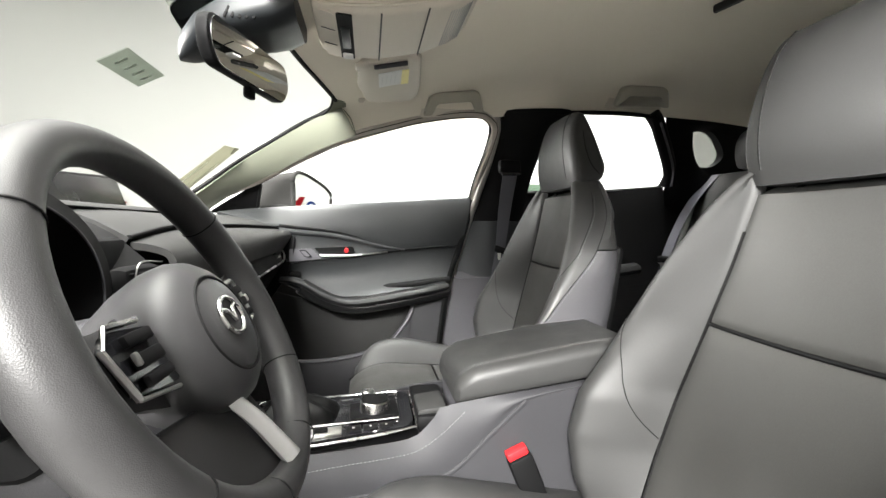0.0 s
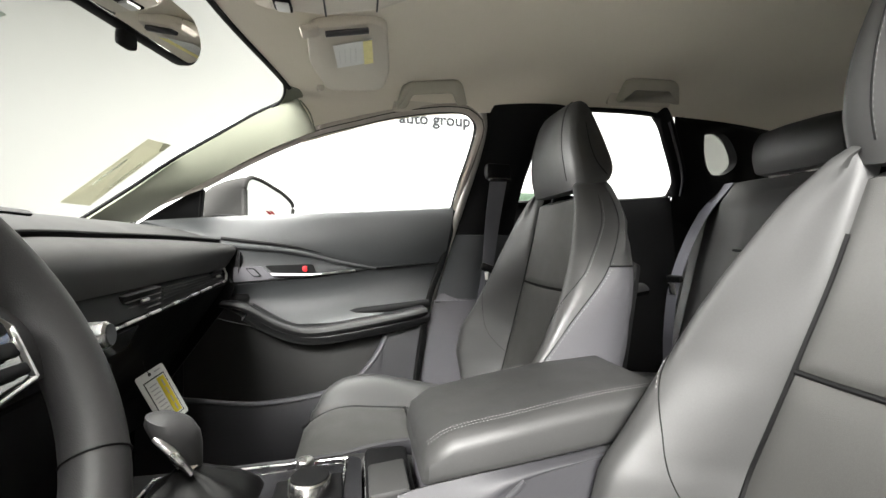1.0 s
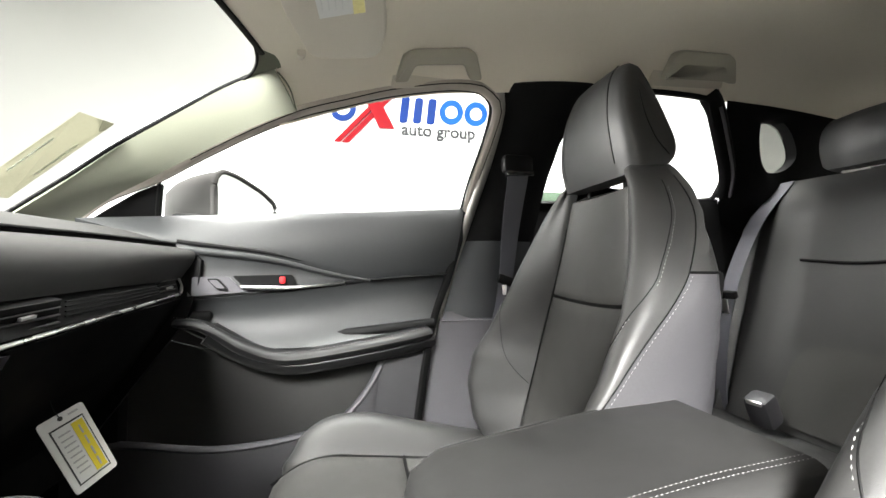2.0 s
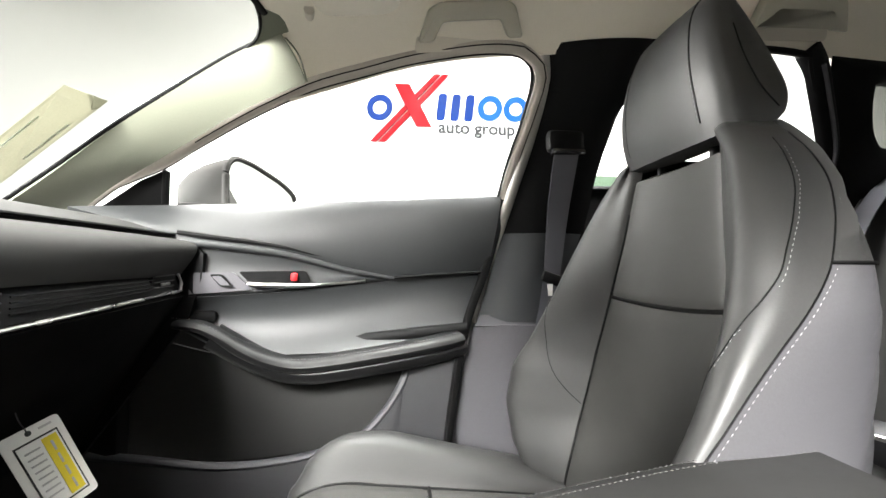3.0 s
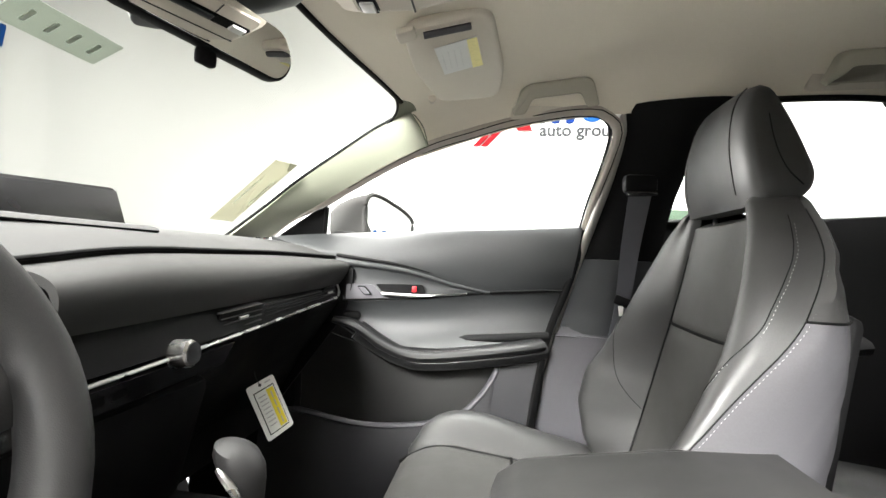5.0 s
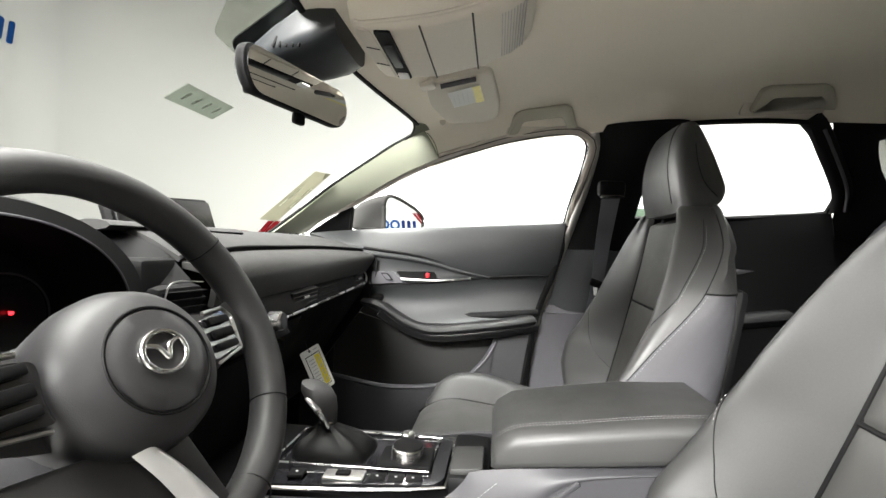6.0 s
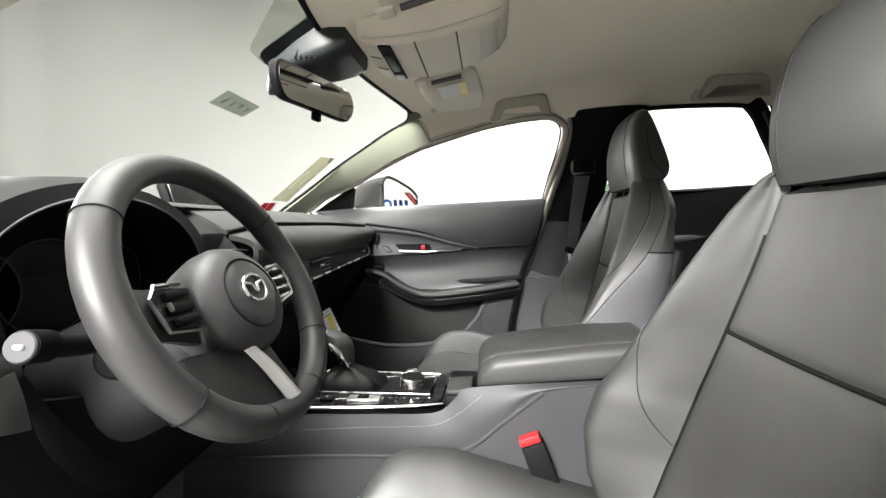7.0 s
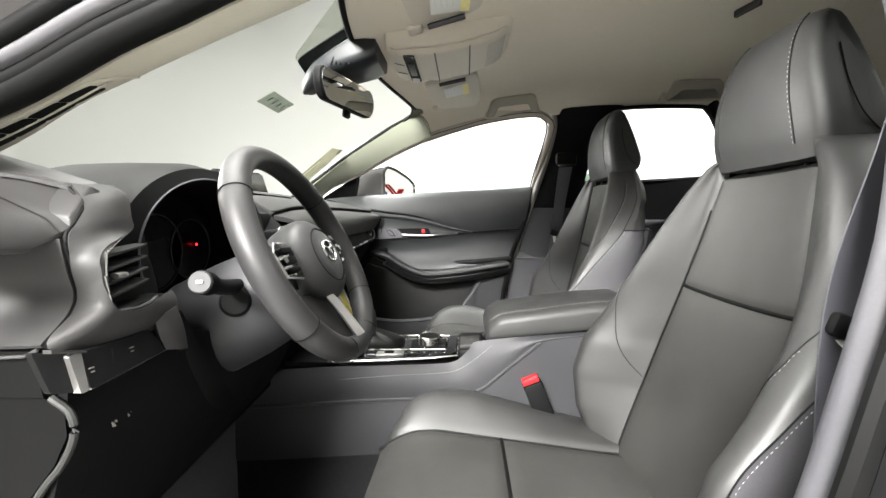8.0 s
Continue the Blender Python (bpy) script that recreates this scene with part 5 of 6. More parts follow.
        part("stalk_boot", disc(tuple(wpt(s * 0.080, -0.020, -0.092)), (0.35, s, 0.1), 0.021, 0.012, 0.004, 20), BLACK, st)


steering_wheel()


# ---- centre console ----
def console():
    c = thing("centre_console", "dark centre console with gloss black shifter panel", "centre console")
    for s, y0 in ((-1, -0.098), (1, 0.135)):
        top = [(-0.42, y0, 0.628), (-0.339, y0, 0.635), (-0.19, y0 + 0.002, 0.646), (0.02, y0 + 0.012 * (s < 0), 0.655), (0.075, y0 + 0.016 * (s < 0), 0.663), (0.105, y0 + 0.016 * (s < 0), 0.692 - 0.025 * (s > 0)), (0.145, y0 + 0.014 * (s < 0), 0.712 - 0.042 * (s > 0)), (0.46, y0 + 0.014 * (s < 0), 0.745 - 0.06 * (s > 0))]
        drop = 0.05 if s > 0 else 0.0
        mid = [(-0.42, y0 + 0.003 * s, 0.548), (-0.325, y0 + 0.003 * s, 0.555), (-0.121, y0 + 0.003 * s, 0.574), (0.054, y0 + 0.003 * s, 0.587), (0.127, y0 + 0.002 * s, 0.606), (0.187, y0 + 0.001 * s, 0.656 - drop), (0.255, y0 - 0.002 * s, 0.712 - drop * 1.8), (0.46, y0 - 0.004 * s, 0.740 - drop * 2)]
        low = [(-0.42, y0 + 0.006 * s, 0.424), (-0.31, y0 + 0.006 * s, 0.433), (-0.16, y0 + 0.005 * s, 0.447), (0.1, y0 + 0.003 * s, 0.470), (0.46, y0, 0.50)]
        bot = [(-0.42, y0 + 0.004 * s, 0.28), (-0.31, y0 + 0.004 * s, 0.28), (0.1, y0, 0.28), (0.46, y0, 0.28)]
        part("side_upper", between(top, mid, 50, 8, (0, 0.006 * s, 0), thick=0.006), FLANK, c, "stitched grey console flank")
        part("crease", tube([(p[0], p[1] + 0.001 * s, p[2]) for p in mid[:7]], 0.003, 0.004, 50, 8), FLANK, c)
        part("side_lower", between(mid, low, 50, 8, (0, 0.003 * s, 0), thick=0.006), FLANK, c, "grey hard plastic console side")
        part("side_carpet", between([(p[0], p[1] - 0.004 * s, p[2] + 0.004) for p in low], [(p[0], p[1] - 0.002 * s, p[2]) for p in bot], 40, 4, thick=0.006), CARPET, c, "black carpeted tunnel side")
        if s < 0:
            st = [(-0.275, 0.610), (-0.16, 0.622), (-0.059, 0.633), (0.03, 0.640), (0.075, 0.648), (0.114, 0.673), (0.15, 0.705)]
            part("stitching", stitches([[np.array(p) for p in spline([(x, y0 - 0.0045, z) for x, z in st], 60)]]), THREAD, c)
    part("top_deck", between([(-0.42, -0.09, 0.652), (0.08, -0.075, 0.650)], [(-0.42, 0.13, 0.652), (0.08, 0.13, 0.650)], 10, 4, thick=0.01), HARD_DARK, c)
    # shifter panel
    pn = part("shifter_panel", prism(round_poly([(-0.215, -0.088, 0.650), (0.058, -0.060, 0.660), (0.072, -0.045, 0.662), (0.072, 0.082, 0.662), (0.055, 0.095, 0.660), (-0.215, 0.098, 0.650)], 0.012), (0, 0, 0.008)), PIANO, c, "gloss black shifter surround")
    part("panel_trim", tube([(-0.215, -0.092, 0.655), (-0.05, -0.078, 0.660), (0.060, -0.064, 0.666), (0.077, -0.045, 0.668), (0.077, 0.084, 0.668)], 0.0026, 0.0026, 40, 8), CHROME, pn, "bright chrome edge")
    part("inner_trim", tube(round_poly([(-0.205, -0.036, 0.6655), (0.046, -0.032, 0.6715), (0.050, 0.084, 0.6715), (-0.205, 0.088, 0.6655)], 0.014, 5), 0.0016, 0.0014, 90, 8, closed=True), CHROME, pn, "chrome frame round the shifter and dial")
    part("brake_plate", rbox((-0.078, -0.054, 0.6655), (0.062, 0.026, 0.005), 0.0015, (0, -2, 3)), SILVER, pn, "satin plate of the parking brake switch")
    part("brake_toggle", rbox((-0.080, -0.054, 0.6690), (0.022, 0.013, 0.005), 0.002, (0, -2, 3)), BLACK, pn)
    for x, y in ((-0.150, -0.061), (-0.028, -0.051), (0.000, -0.049), (0.026, -0.047)):
        part("switch", rbox((x, y, 0.6655 + 0.01 * (x + 0.1) * 0.3), (0.024, 0.021, 0.005), 0.0015, (0, -2, 3)), HARD_DARK, pn)
        part("switch_mark", rbox((x, y, 0.6684 + 0.01 * (x + 0.1) * 0.3), (0.0035, 0.003, 0.0006), 0, (0, -2, 3)), INK_GREY, pn)
    dial = part("control_dial", disc((0.008, -0.002, 0.672), (0, 0, 1), 0.0265, 0.022, 0.002, 40, 0.96), CHROME, c, "knurled chrome control dial")
    part("dial_top", disc((0.008, -0.002, 0.693), (0, 0, 1), 0.0235, 0.003, 0.001, 40), HARD_DARK, dial)
    part("dial_plinth", rbox((0.006, 0.0, 0.672), (0.085, 0.066, 0.01), 0.004, (0, -2, 2)), HARD_DARK, c)
    vol = part("volume_dial", disc((-0.005, 0.058, 0.668), (0, 0, 1), 0.012, 0.020, 0.002, 28), CHROME, c, "small chrome volume dial")
    part("boot", loft([[(x + rx * math.copysign(abs(math.cos(a)) ** 0.6, math.cos(a)), y + ry * math.copysign(abs(math.sin(a)) ** 0.6, math.sin(a)), z + 0.002 * math.sin(7 * a)) for a in np.linspace(0, 2 * math.pi, 40, endpoint=False)] for x, y, z, rx, ry in ((-0.124, 0.028, 0.660, 0.070, 0.050), (-0.126, 0.028, 0.672, 0.066, 0.046), (-0.132, 0.031, 0.682, 0.052, 0.036), (-0.139, 0.037, 0.690, 0.030, 0.022), (-0.148, 0.042, 0.698, 0.014, 0.012))]), BOOT, c, "pleated leather shifter boot")
    lv = part("shift_lever", tube([(-0.140, 0.040, 0.695), (-0.160, 0.047, 0.715), (-0.175, 0.052, 0.738)], 0.012, 0.010, 12, 12), CHROME, c, "chrome shifter neck")
    kn = [(-0.152, 0.046, 0.703), (-0.160, 0.048, 0.716), (-0.168, 0.050, 0.732), (-0.174, 0.052, 0.747), (-0.178, 0.053, 0.759), (-0.180, 0.054, 0.766)]
    rings = []
    for (x, y, z), rx, ry in zip(kn, (0.015, 0.022, 0.029, 0.032, 0.027, 0.012), (0.013, 0.019, 0.025, 0.027, 0.024, 0.010)):
        rings.append([(x + 0.006 + rx * math.cos(a), y + ry * math.sin(a), z - 0.30 * rx * math.cos(a)) for a in np.linspace(0, 2 * math.pi, 24, endpoint=False)])
    part("shift_knob", loft(rings), LEATHER_WHEEL, c, "black leather shifter knob")
    part("neck_plate", tube([(-0.136, 0.022, 0.700), (-0.148, 0.020, 0.720), (-0.168, 0.024, 0.738), (-0.178, 0.030, 0.744)], 0.006, 0.004, 14, 8), CHROME, c)
    # cup recess and lidded armrest
    part("cup_recess", rbox((0.108, 0.02, 0.665), (0.062, 0.15, 0.03), 0.008), HARD_DARK, c)
    part("recess_lid", rbox((0.105, -0.010, 0.684), (0.05, 0.075, 0.012), 0.004, (0, -6, 0)), SOFT, c)
    ar = thing("armrest_box", "black stitched leather centre armrest lid", "armrest")
    prof = lambda x, w, zt, zb, yo: [(x, yo + p[0], p[1]) for p in round_poly([(-w, zb), (w, zb), (w * 1.0, zt - 0.012), (w * 0.86, zt), (-w * 0.86, zt), (-w * 1.0, zt - 0.012)], 0.012, 3)]
    yo = 0.012
    rings = [prof(0.140, 0.080, 0.732, 0.706, yo), prof(0.147, 0.090, 0.748, 0.705, yo), prof(0.175, 0.097, 0.765, 0.713, yo), prof(0.26, 0.100, 0.779, 0.724, yo), prof(0.36, 0.100, 0.794, 0.736, yo), prof(0.455, 0.098, 0.802, 0.748, yo), prof(0.468, 0.088, 0.790, 0.756, yo)]
    part("lid", loft(rings), LEATHER, ar)
    for s in (-1, 1):
        cs = [(0.147, yo + s * 0.072, 0.7490), (0.178, yo + s * 0.076, 0.7665), (0.26, yo + s * 0.078, 0.7800), (0.36, yo + s * 0.078, 0.7950), (0.455, yo + s * 0.076, 0.8025)]
        rows = [[np.array(p) + np.array((0, s * off, 0.0002)) for p in spline(cs, 40)] for off in (-0.0035, 0.0035)]
        part("stitching", stitches(rows, 0.0045, 0.0031, 0.00042), THREAD if s < 0 else THREAD_DARK, ar)
    part("base", rbox((0.31, 0.012, 0.60), (0.31, 0.19, 0.24), 0.012, (0, -5, 0)), HARD, ar)
    part("rear_face", rbox((0.475, 0.012, 0.60), (0.02, 0.19, 0.22), 0.01, (0, -6, 0)), HARD_DARK, ar)


console()

# ---- front seats ----
RECLINE = 0.0


def back_axis(z):
    """x of the padded centre line at a height above the hinge."""
    return RECLINE * z + float(np.interp(z, [-0.1, 0.0, 0.1, 0.2, 0.3, 0.4, 0.5, 0.56], [-0.01, 0.008, 0.036, 0.058, 0.075, 0.090, 0.103, 0.110]))


def crest_x(z):
    """How far forward the side bolster's crest stands."""
    return float(np.interp(z, [-0.10, -0.03, 0.043, 0.117, 0.18, 0.23, 0.31, 0.40, 0.46, 0.515], [0.0, -0.030, -0.062, -0.073, -0.060, -0.028, 0.012, 0.048, 0.070, 0.090]))


def crest_y(z):
    return float(np.interp(z, [-0.10, -0.03, 0.1, 0.2, 0.3, 0.36, 0.40, 0.445, 0.48, 0.515], [0.20, 0.212, 0.222, 0.222, 0.212, 0.198, 0.184, 0.162, 0.143, 0.112]))


def border_dx(z):
    return float(np.interp(z, [-0.10, 0.10, 0.20, 0.235, 0.272, 0.313, 0.347, 0.40, 0.44, 0.515], [0.012, 0.007, 0.008, 0.014, 0.025, 0.040, 0.056, 0.068, 0.074, 0.06]))


def border_y(z):
    return float(np.interp(z, [-0.10, -0.03, 0.1, 0.32, 0.36, 0.40, 0.445, 0.48, 0.515], [0.208, 0.224, 0.235, 0.232, 0.224, 0.208, 0.182, 0.158, 0.122]))


def panel_half(z):
    return float(np.interp(z, [-0.1, 0.0, 0.1, 0.2, 0.31, 0.4, 0.5, 0.56], [0.158, 0.160, 0.162, 0.152, 0.128, 0.108, 0.090, 0.084]))


TOP = 0.515
CROSS = 0.31


def seat_back(s, outer=0, wide=0.0):
    smooth = lambda a, b, v: (lambda q: q * q * (3 - 2 * q))(min(1.0, max(0.0, (v - a) / (b - a))))
    # padded centre, in two panels with a sewn joint between them
    for nm, z0, z1 in (("back_panel_lower", -0.08, CROSS), ("back_panel_upper", CROSS, TOP - 0.008)):
        rows = []
        for i in range(29):
            v = i / 28
            z = z0 + (z1 - z0) * v
            row = []
            for j in range(33):
                u = j / 16 - 1
                edge = min(1 - abs(u), 0.25) / 0.25
                end = min(v, 1 - v, 0.07) / 0.07
                puff = 0.005 * (edge * (2 - edge)) ** 0.5 * (end * (2 - end)) ** 0.5 - 0.004 - 0.010 * (1 - u * u)
                sag = -0.007 * (1 - u * u)
                zz = z + sag * (v ** 6 if z1 < 0.4 else (1 - v) ** 6)
                row.append((back_axis(z) - puff + 0.03 * smooth(0.93, 1.0, v) * (z1 > 0.4), u * panel_half(z) + outer * 0.5 * wide * max(0.0, u * outer), zz))
            rows.append(row)
        part(nm, sheet(rows), LEATHER_PERF, s)
    zs = [-0.10 + i * (TOP + 0.10) / 60 for i in range(61)]
    for sd in (-1, 1):
        front, flank, line, border, fronts, crest = [], [], [], [], [], []
        for z in zs:
            far = wide if sd == outer else 0.0
            p, x = panel_half(z) + 0.5 * far, back_axis(z)
            c = np.array((crest_x(z) + RECLINE * z - 0.3 * far, crest_y(z) + 0.8 * far))
            e = np.array((c[0] + border_dx(z), border_y(z) + far))
            top = max(0.0, (z - 0.435) / 0.08)
            dep = 1 - 0.45 * top ** 2
            q = lambda a, b: (a, b, z)
            pts = [q(x + 0.010, p - 0.003), q(x - 0.003, p + 0.004), q(c[0] + (x - c[0]) * 0.50, p + (c[1] - p) * 0.40), q(c[0] + (x - c[0]) * 0.08, c[1] - 0.016), q(c[0], c[1]), q(c[0] * 0.6 + e[0] * 0.4 - 0.002, c[1] * 0.45 + e[1] * 0.55 + 0.003), q(e[0], e[1])]
            rear = max(e[0] + 0.012, x + 0.046 * dep)
            rest = [q(e[0], e[1]), q(e[0] * 0.6 + rear * 0.4, e[1] + 0.006), q(rear, e[1] + 0.002), q(rear + 0.030 * dep, e[1] - 0.04), q(rear + 0.036 * dep, p * 0.6), q(rear + 0.036 * dep, 0)]
            fr = spline(pts, 30)
            ci = min(range(30), key=lambda i: abs(fr[i][1] - c[1]) + abs(fr[i][0] - c[0]))
            front.append([(k[0], sd * k[1], k[2]) for k in fr])
            flank.append([(k[0], sd * k[1], k[2]) for k in spline(rest, 16)])
            fronts.append(fr)
            crest.append(ci)
            border.append(np.array((e[0], sd * (e[1] + 0.0005), z)))
        mean = [sum(crest[max(0, i - 6):i + 7]) / len(crest[max(0, i - 6):i + 7]) for i in range(len(crest))]
        for z, fr, ci in zip(zs, fronts, mean):
            f = float(np.interp(z, [0.125, 0.155, 0.20, 0.25, 0.30, 0.342, 0.45, 0.51], [0.08, 0.36, 0.62, 0.84, 1.06, 1.40, 1.60, 1.60]))
            at = f * ci if f < 1 else ci + (f - 1) * (29 - ci)
            k = fr[int(at)] * (1 - at % 1) + fr[min(29, int(at) + 1)] * (at % 1)
            line.append(np.array((k[0], sd * k[1], z)))
        cut = next(i for i, z in enumerate(zs) if z > 0.355)
        for rows, nm, mat in ((front, "back_bolster", LEATHER), (flank[cut:], "shoulder_flank", LEATHER), (flank[:cut + 1], "back_flank", CLOTH_DARK)):
            if nm != "back_flank":
                last = rows[-1]
                base = np.array((back_axis(TOP) + 0.05, 0, TOP))
                for k, up in ((0.86, 0.010), (0.55, 0.016), (0.15, 0.018)):
                    rows.append([tuple(np.array((base[0] + (v[0] - base[0]) * k, v[1] * (0.35 + 0.65 * k), v[2] + up))) for v in last])
            rows = [[(v[0], v[1], v[2] - 0.026 * max(0.0, 1 - abs(v[1]) / 0.075) ** 0.7 * smooth(0.43, TOP, v[2])) for v in r] for r in rows]
            part(nm, sheet(rows), mat, s)
        part("shoulder_seam", tube([(v[0], v[1] + sd * 0.0006, v[2]) for v in flank[cut][:9]], 0.0018, 0.0018, 20, 6), RUBBER, s)
        lo = next(i for i, z in enumerate(zs) if z > 0.122)
        part("bolster_seam", tube([tuple(v) for v in line[lo:-2:2]], 0.0008, 0.0008, 80, 6), RUBBER, s)
        off = lambda v: np.array((-0.0010, sd * 0.0030, 0.0)) if v[2] < 0.31 else np.array((0.004, sd * 0.0014, 0.0))
        for row in ([v + off(v) for v in line[lo + 4:-3]], [v + np.array((0.0055, sd * 0.0012, 0)) for v in border[12:-4]]):
            part("stitching", stitches([row], 0.0062), THREAD, s)
        part("flank_seam", tube([tuple(v) for v in border[2:-1:3]], 0.0009, 0.0009, 70, 6), RUBBER, s)
        part("panel_seam", tube([(back_axis(z) + 0.004, sd * (panel_half(z) + 0.5 * (wide if sd == outer else 0.0)), z) for z in zs[2:-6:3]], 0.0032, 0.003, 50, 6), RUBBER, s)
    part("cross_seam", tube([(back_axis(CROSS) + 0.004 + 0.009 * (1 - u * u), u * (panel_half(CROSS) * 0.99 + 0.5 * wide * (u * outer > 0)), CROSS - 0.007 * (1 - u * u)) for u in np.linspace(-1, 1, 11)], 0.003, 0.0032, 30, 8), RUBBER, s)


def seat_head(s, bright, lift=0.0):
    prof = [(-0.004, -0.012), (-0.014, 0.03), (-0.018, 0.085), (-0.010, 0.140), (0.006, 0.172), (0.022, 0.182), (0.040, 0.172), (0.058, 0.125), (0.074, 0.070), (0.083, 0.032), (0.072, 0.004), (0.03, -0.012)]
    cx, cz = 0.096 + RECLINE * 0.58, 0.522 + lift
    loop = spline(prof + [prof[0]], 45)[:-1]
    rings = []
    for y, k, w in ((-0.113, 0.70, 0.022), (-0.1125, 0.84, 0.017), (-0.109, 0.92, 0.011), (-0.100, 0.97, 0.006), (-0.076, 0.995, 0.0015), (-0.035, 1.0, 0.0), (0, 1, -0.001), (0.035, 1.0, 0.0), (0.076, 0.995, 0.0015), (0.100, 0.97, 0.006), (0.109, 0.92, 0.011), (0.1125, 0.84, 0.017), (0.113, 0.70, 0.022)):
        rings.append([(cx + 0.03 + (q[0] - 0.03) * k + w * min(1.0, max(0.0, (0.045 - q[0]) / 0.05)), y * (1 - 0.28 * max(0.0, (q[1] - 0.03) / 0.152) ** 1.3), cz + 0.080 + (q[1] - 0.080) * k) for q in loop])
    hr = part("headrest", loft(rings), LEATHER, s, "black leather headrest on two steel posts")
    for sd in (-1, 1):
        ring = rings[4] if sd < 0 else rings[-5]
        mid = np.mean(np.array(ring), axis=0)
        seam = [np.array(q) + (np.array(q) - mid) * np.array((0.012, 0, 0.012)) for q, o in zip(ring, loop) if o[0] < 0.03 and o[1] > 0.002]
        seam.sort(key=lambda q: math.atan2(q[2] - mid[2], -(q[0] - mid[0] - 0.05)))
        part("stitching", stitches([seam], 0.0065), THREAD if sd == bright else THREAD_DARK, hr)
        part("front_seam", tube([tuple(q + np.array((0.0012, sd * 0.002, 0))) for q in seam[::2]], 0.0011, 0.0011, 40, 6), RUBBER, hr)
        part("side_seam", tube([(cx + 0.062, sd * 0.1137, cz + 0.02), (cx + 0.040, sd * 0.1128, cz + 0.045), (cx + 0.030, sd * 0.1030, cz + 0.085), (cx + 0.030, sd * 0.0885, cz + 0.130)], 0.0009, 0.0009, 20, 6), BLACK, hr)
        part("post", tube([(cx + 0.028, sd * 0.055, cz - 0.06), (cx + 0.030, sd * 0.055, cz + 0.03)], 0.006, 0.006, 6, 10), HARD_DARK, s, "dark steel headrest post")
        part("post_collar", rbox((cx + 0.030, sd * 0.055, cz - 0.006), (0.03, 0.03, 0.012), 0.004), BLACK, s)


def seat_cushion(s, outer, drop):
    W, ph = 0.266, 0.150

    def cush_z(x):
        roll = 0.040 * max(0, (-0.34 - x) / 0.11) ** 2
        return -drop - 0.002 + 0.040 * min(1, max(0, -x) / 0.40) - roll
    for nm, x0, x1 in (("cushion_panel_rear", 0.06, -0.22), ("cushion_panel_front", -0.22, -0.445)):
        rows = []
        for i in range(21):
            v = i / 20
            x = x0 + (x1 - x0) * v
            row = []
            for u in np.linspace(-1, 1, 21):
                edge, end = min(1 - abs(u), 0.12) / 0.12, min(v, 1 - v, 0.08) / 0.08
                row.append((x, ph * u, cush_z(x) + 0.006 * (edge * (2 - edge)) ** 0.5 * (end * (2 - end)) ** 0.5 - 0.004))
            rows.append(row)
        if x1 < -0.4:
            for dx, dz in ((-0.012, -0.018), (-0.016, -0.05), (-0.010, -0.10), (0.0, -0.13)):
                rows.append([(x1 + dx, ph * u, cush_z(x1) + dz) for u in np.linspace(-1, 1, 21)])
        part(nm, sheet(rows), LEATHER_PERF, s)
    part("cross_seam", tube([(-0.22, ph * u, cush_z(-0.22) - 0.002) for u in np.linspace(-1, 1, 7)], 0.003, 0.003, 20, 6), RUBBER, s)
    for sd in (-1, 1):
        rows, line = [], []
        for i in range(33):
            v = i / 32
            x = 0.08 - v * (0.08 + 0.435)
            turn = max(0.0, (v - 0.66) / 0.34)
            arc = max(0.0, 1 - turn ** 2.2) ** 0.5
            h = (0.006 + 0.050 * min(1, v / 0.7) ** 1.1) * (0.25 + 0.75 * arc)
            zc, wd = cush_z(x), ph + 0.030 + (W - ph - 0.030) * arc
            pts = [(x, ph - 0.003, zc - 0.008), (x, ph + 0.006, zc + 0.010), (x, ph + 0.33 * (wd - ph), zc + h * 0.85), (x, ph + 0.57 * (wd - ph), zc + h), (x, ph + 0.88 * (wd - ph), zc + h * 0.74), (x, wd, zc - 0.012), (x, wd - 0.004, zc - 0.08), (x, wd - 0.01, zc - 0.12)]
            sec = spline(pts, 24)
            rows.append([(q[0], sd * q[1], q[2]) for q in sec])
            k = sec[11]
            line.append(np.array((x, sd * k[1], k[2] + 0.0012)))
        end = rows[-1]
        cen = np.mean(np.array(end), axis=0)
        for k, dx in ((0.80, -0.005), (0.45, -0.009), (0.05, -0.010)):
            rows.append([tuple(np.array((end[0][0] + dx, cen[1] + (q[1] - cen[1]) * k, cen[2] + (q[2] - cen[2]) * (0.55 + 0.45 * k)))) for q in end])
        part("cushion_bolster", sheet(rows), LEATHER, s)
        part("bolster_seam", tube([tuple(q) for q in line[5::3]], 0.0012, 0.0012, 40, 6), RUBBER, s)
        part("stitching", stitches([[q + np.array((0, -sd * 0.004, 0.0)) for q in line[5:]]], 0.0065), THREAD, s)
        part("panel_seam", tube([(x, sd * ph, cush_z(x) - 0.003) for x in np.linspace(0.02, -0.46, 10)], 0.003, 0.003, 30, 6), RUBBER, s)
        part("side_shield", rbox((-0.17, sd * 0.250, -0.105 - drop), (0.46, 0.03, 0.09), 0.012, (0, 3, 0)), HARD_DARK, s, "black plastic seat side cover")
        part("rail", rbox((-0.18, sd * 0.20, -0.245), (0.55, 0.04, 0.05), 0.006), HARD_DARK, s)
        part("mount", rbox((-0.18, sd * 0.20, -0.18), (0.40, 0.03, 0.12), 0.006), BLACK, s)
    part("front_valance", rbox((-0.445, 0, -0.12 - drop), (0.03, 0.40, 0.08), 0.012), HARD_DARK, s)


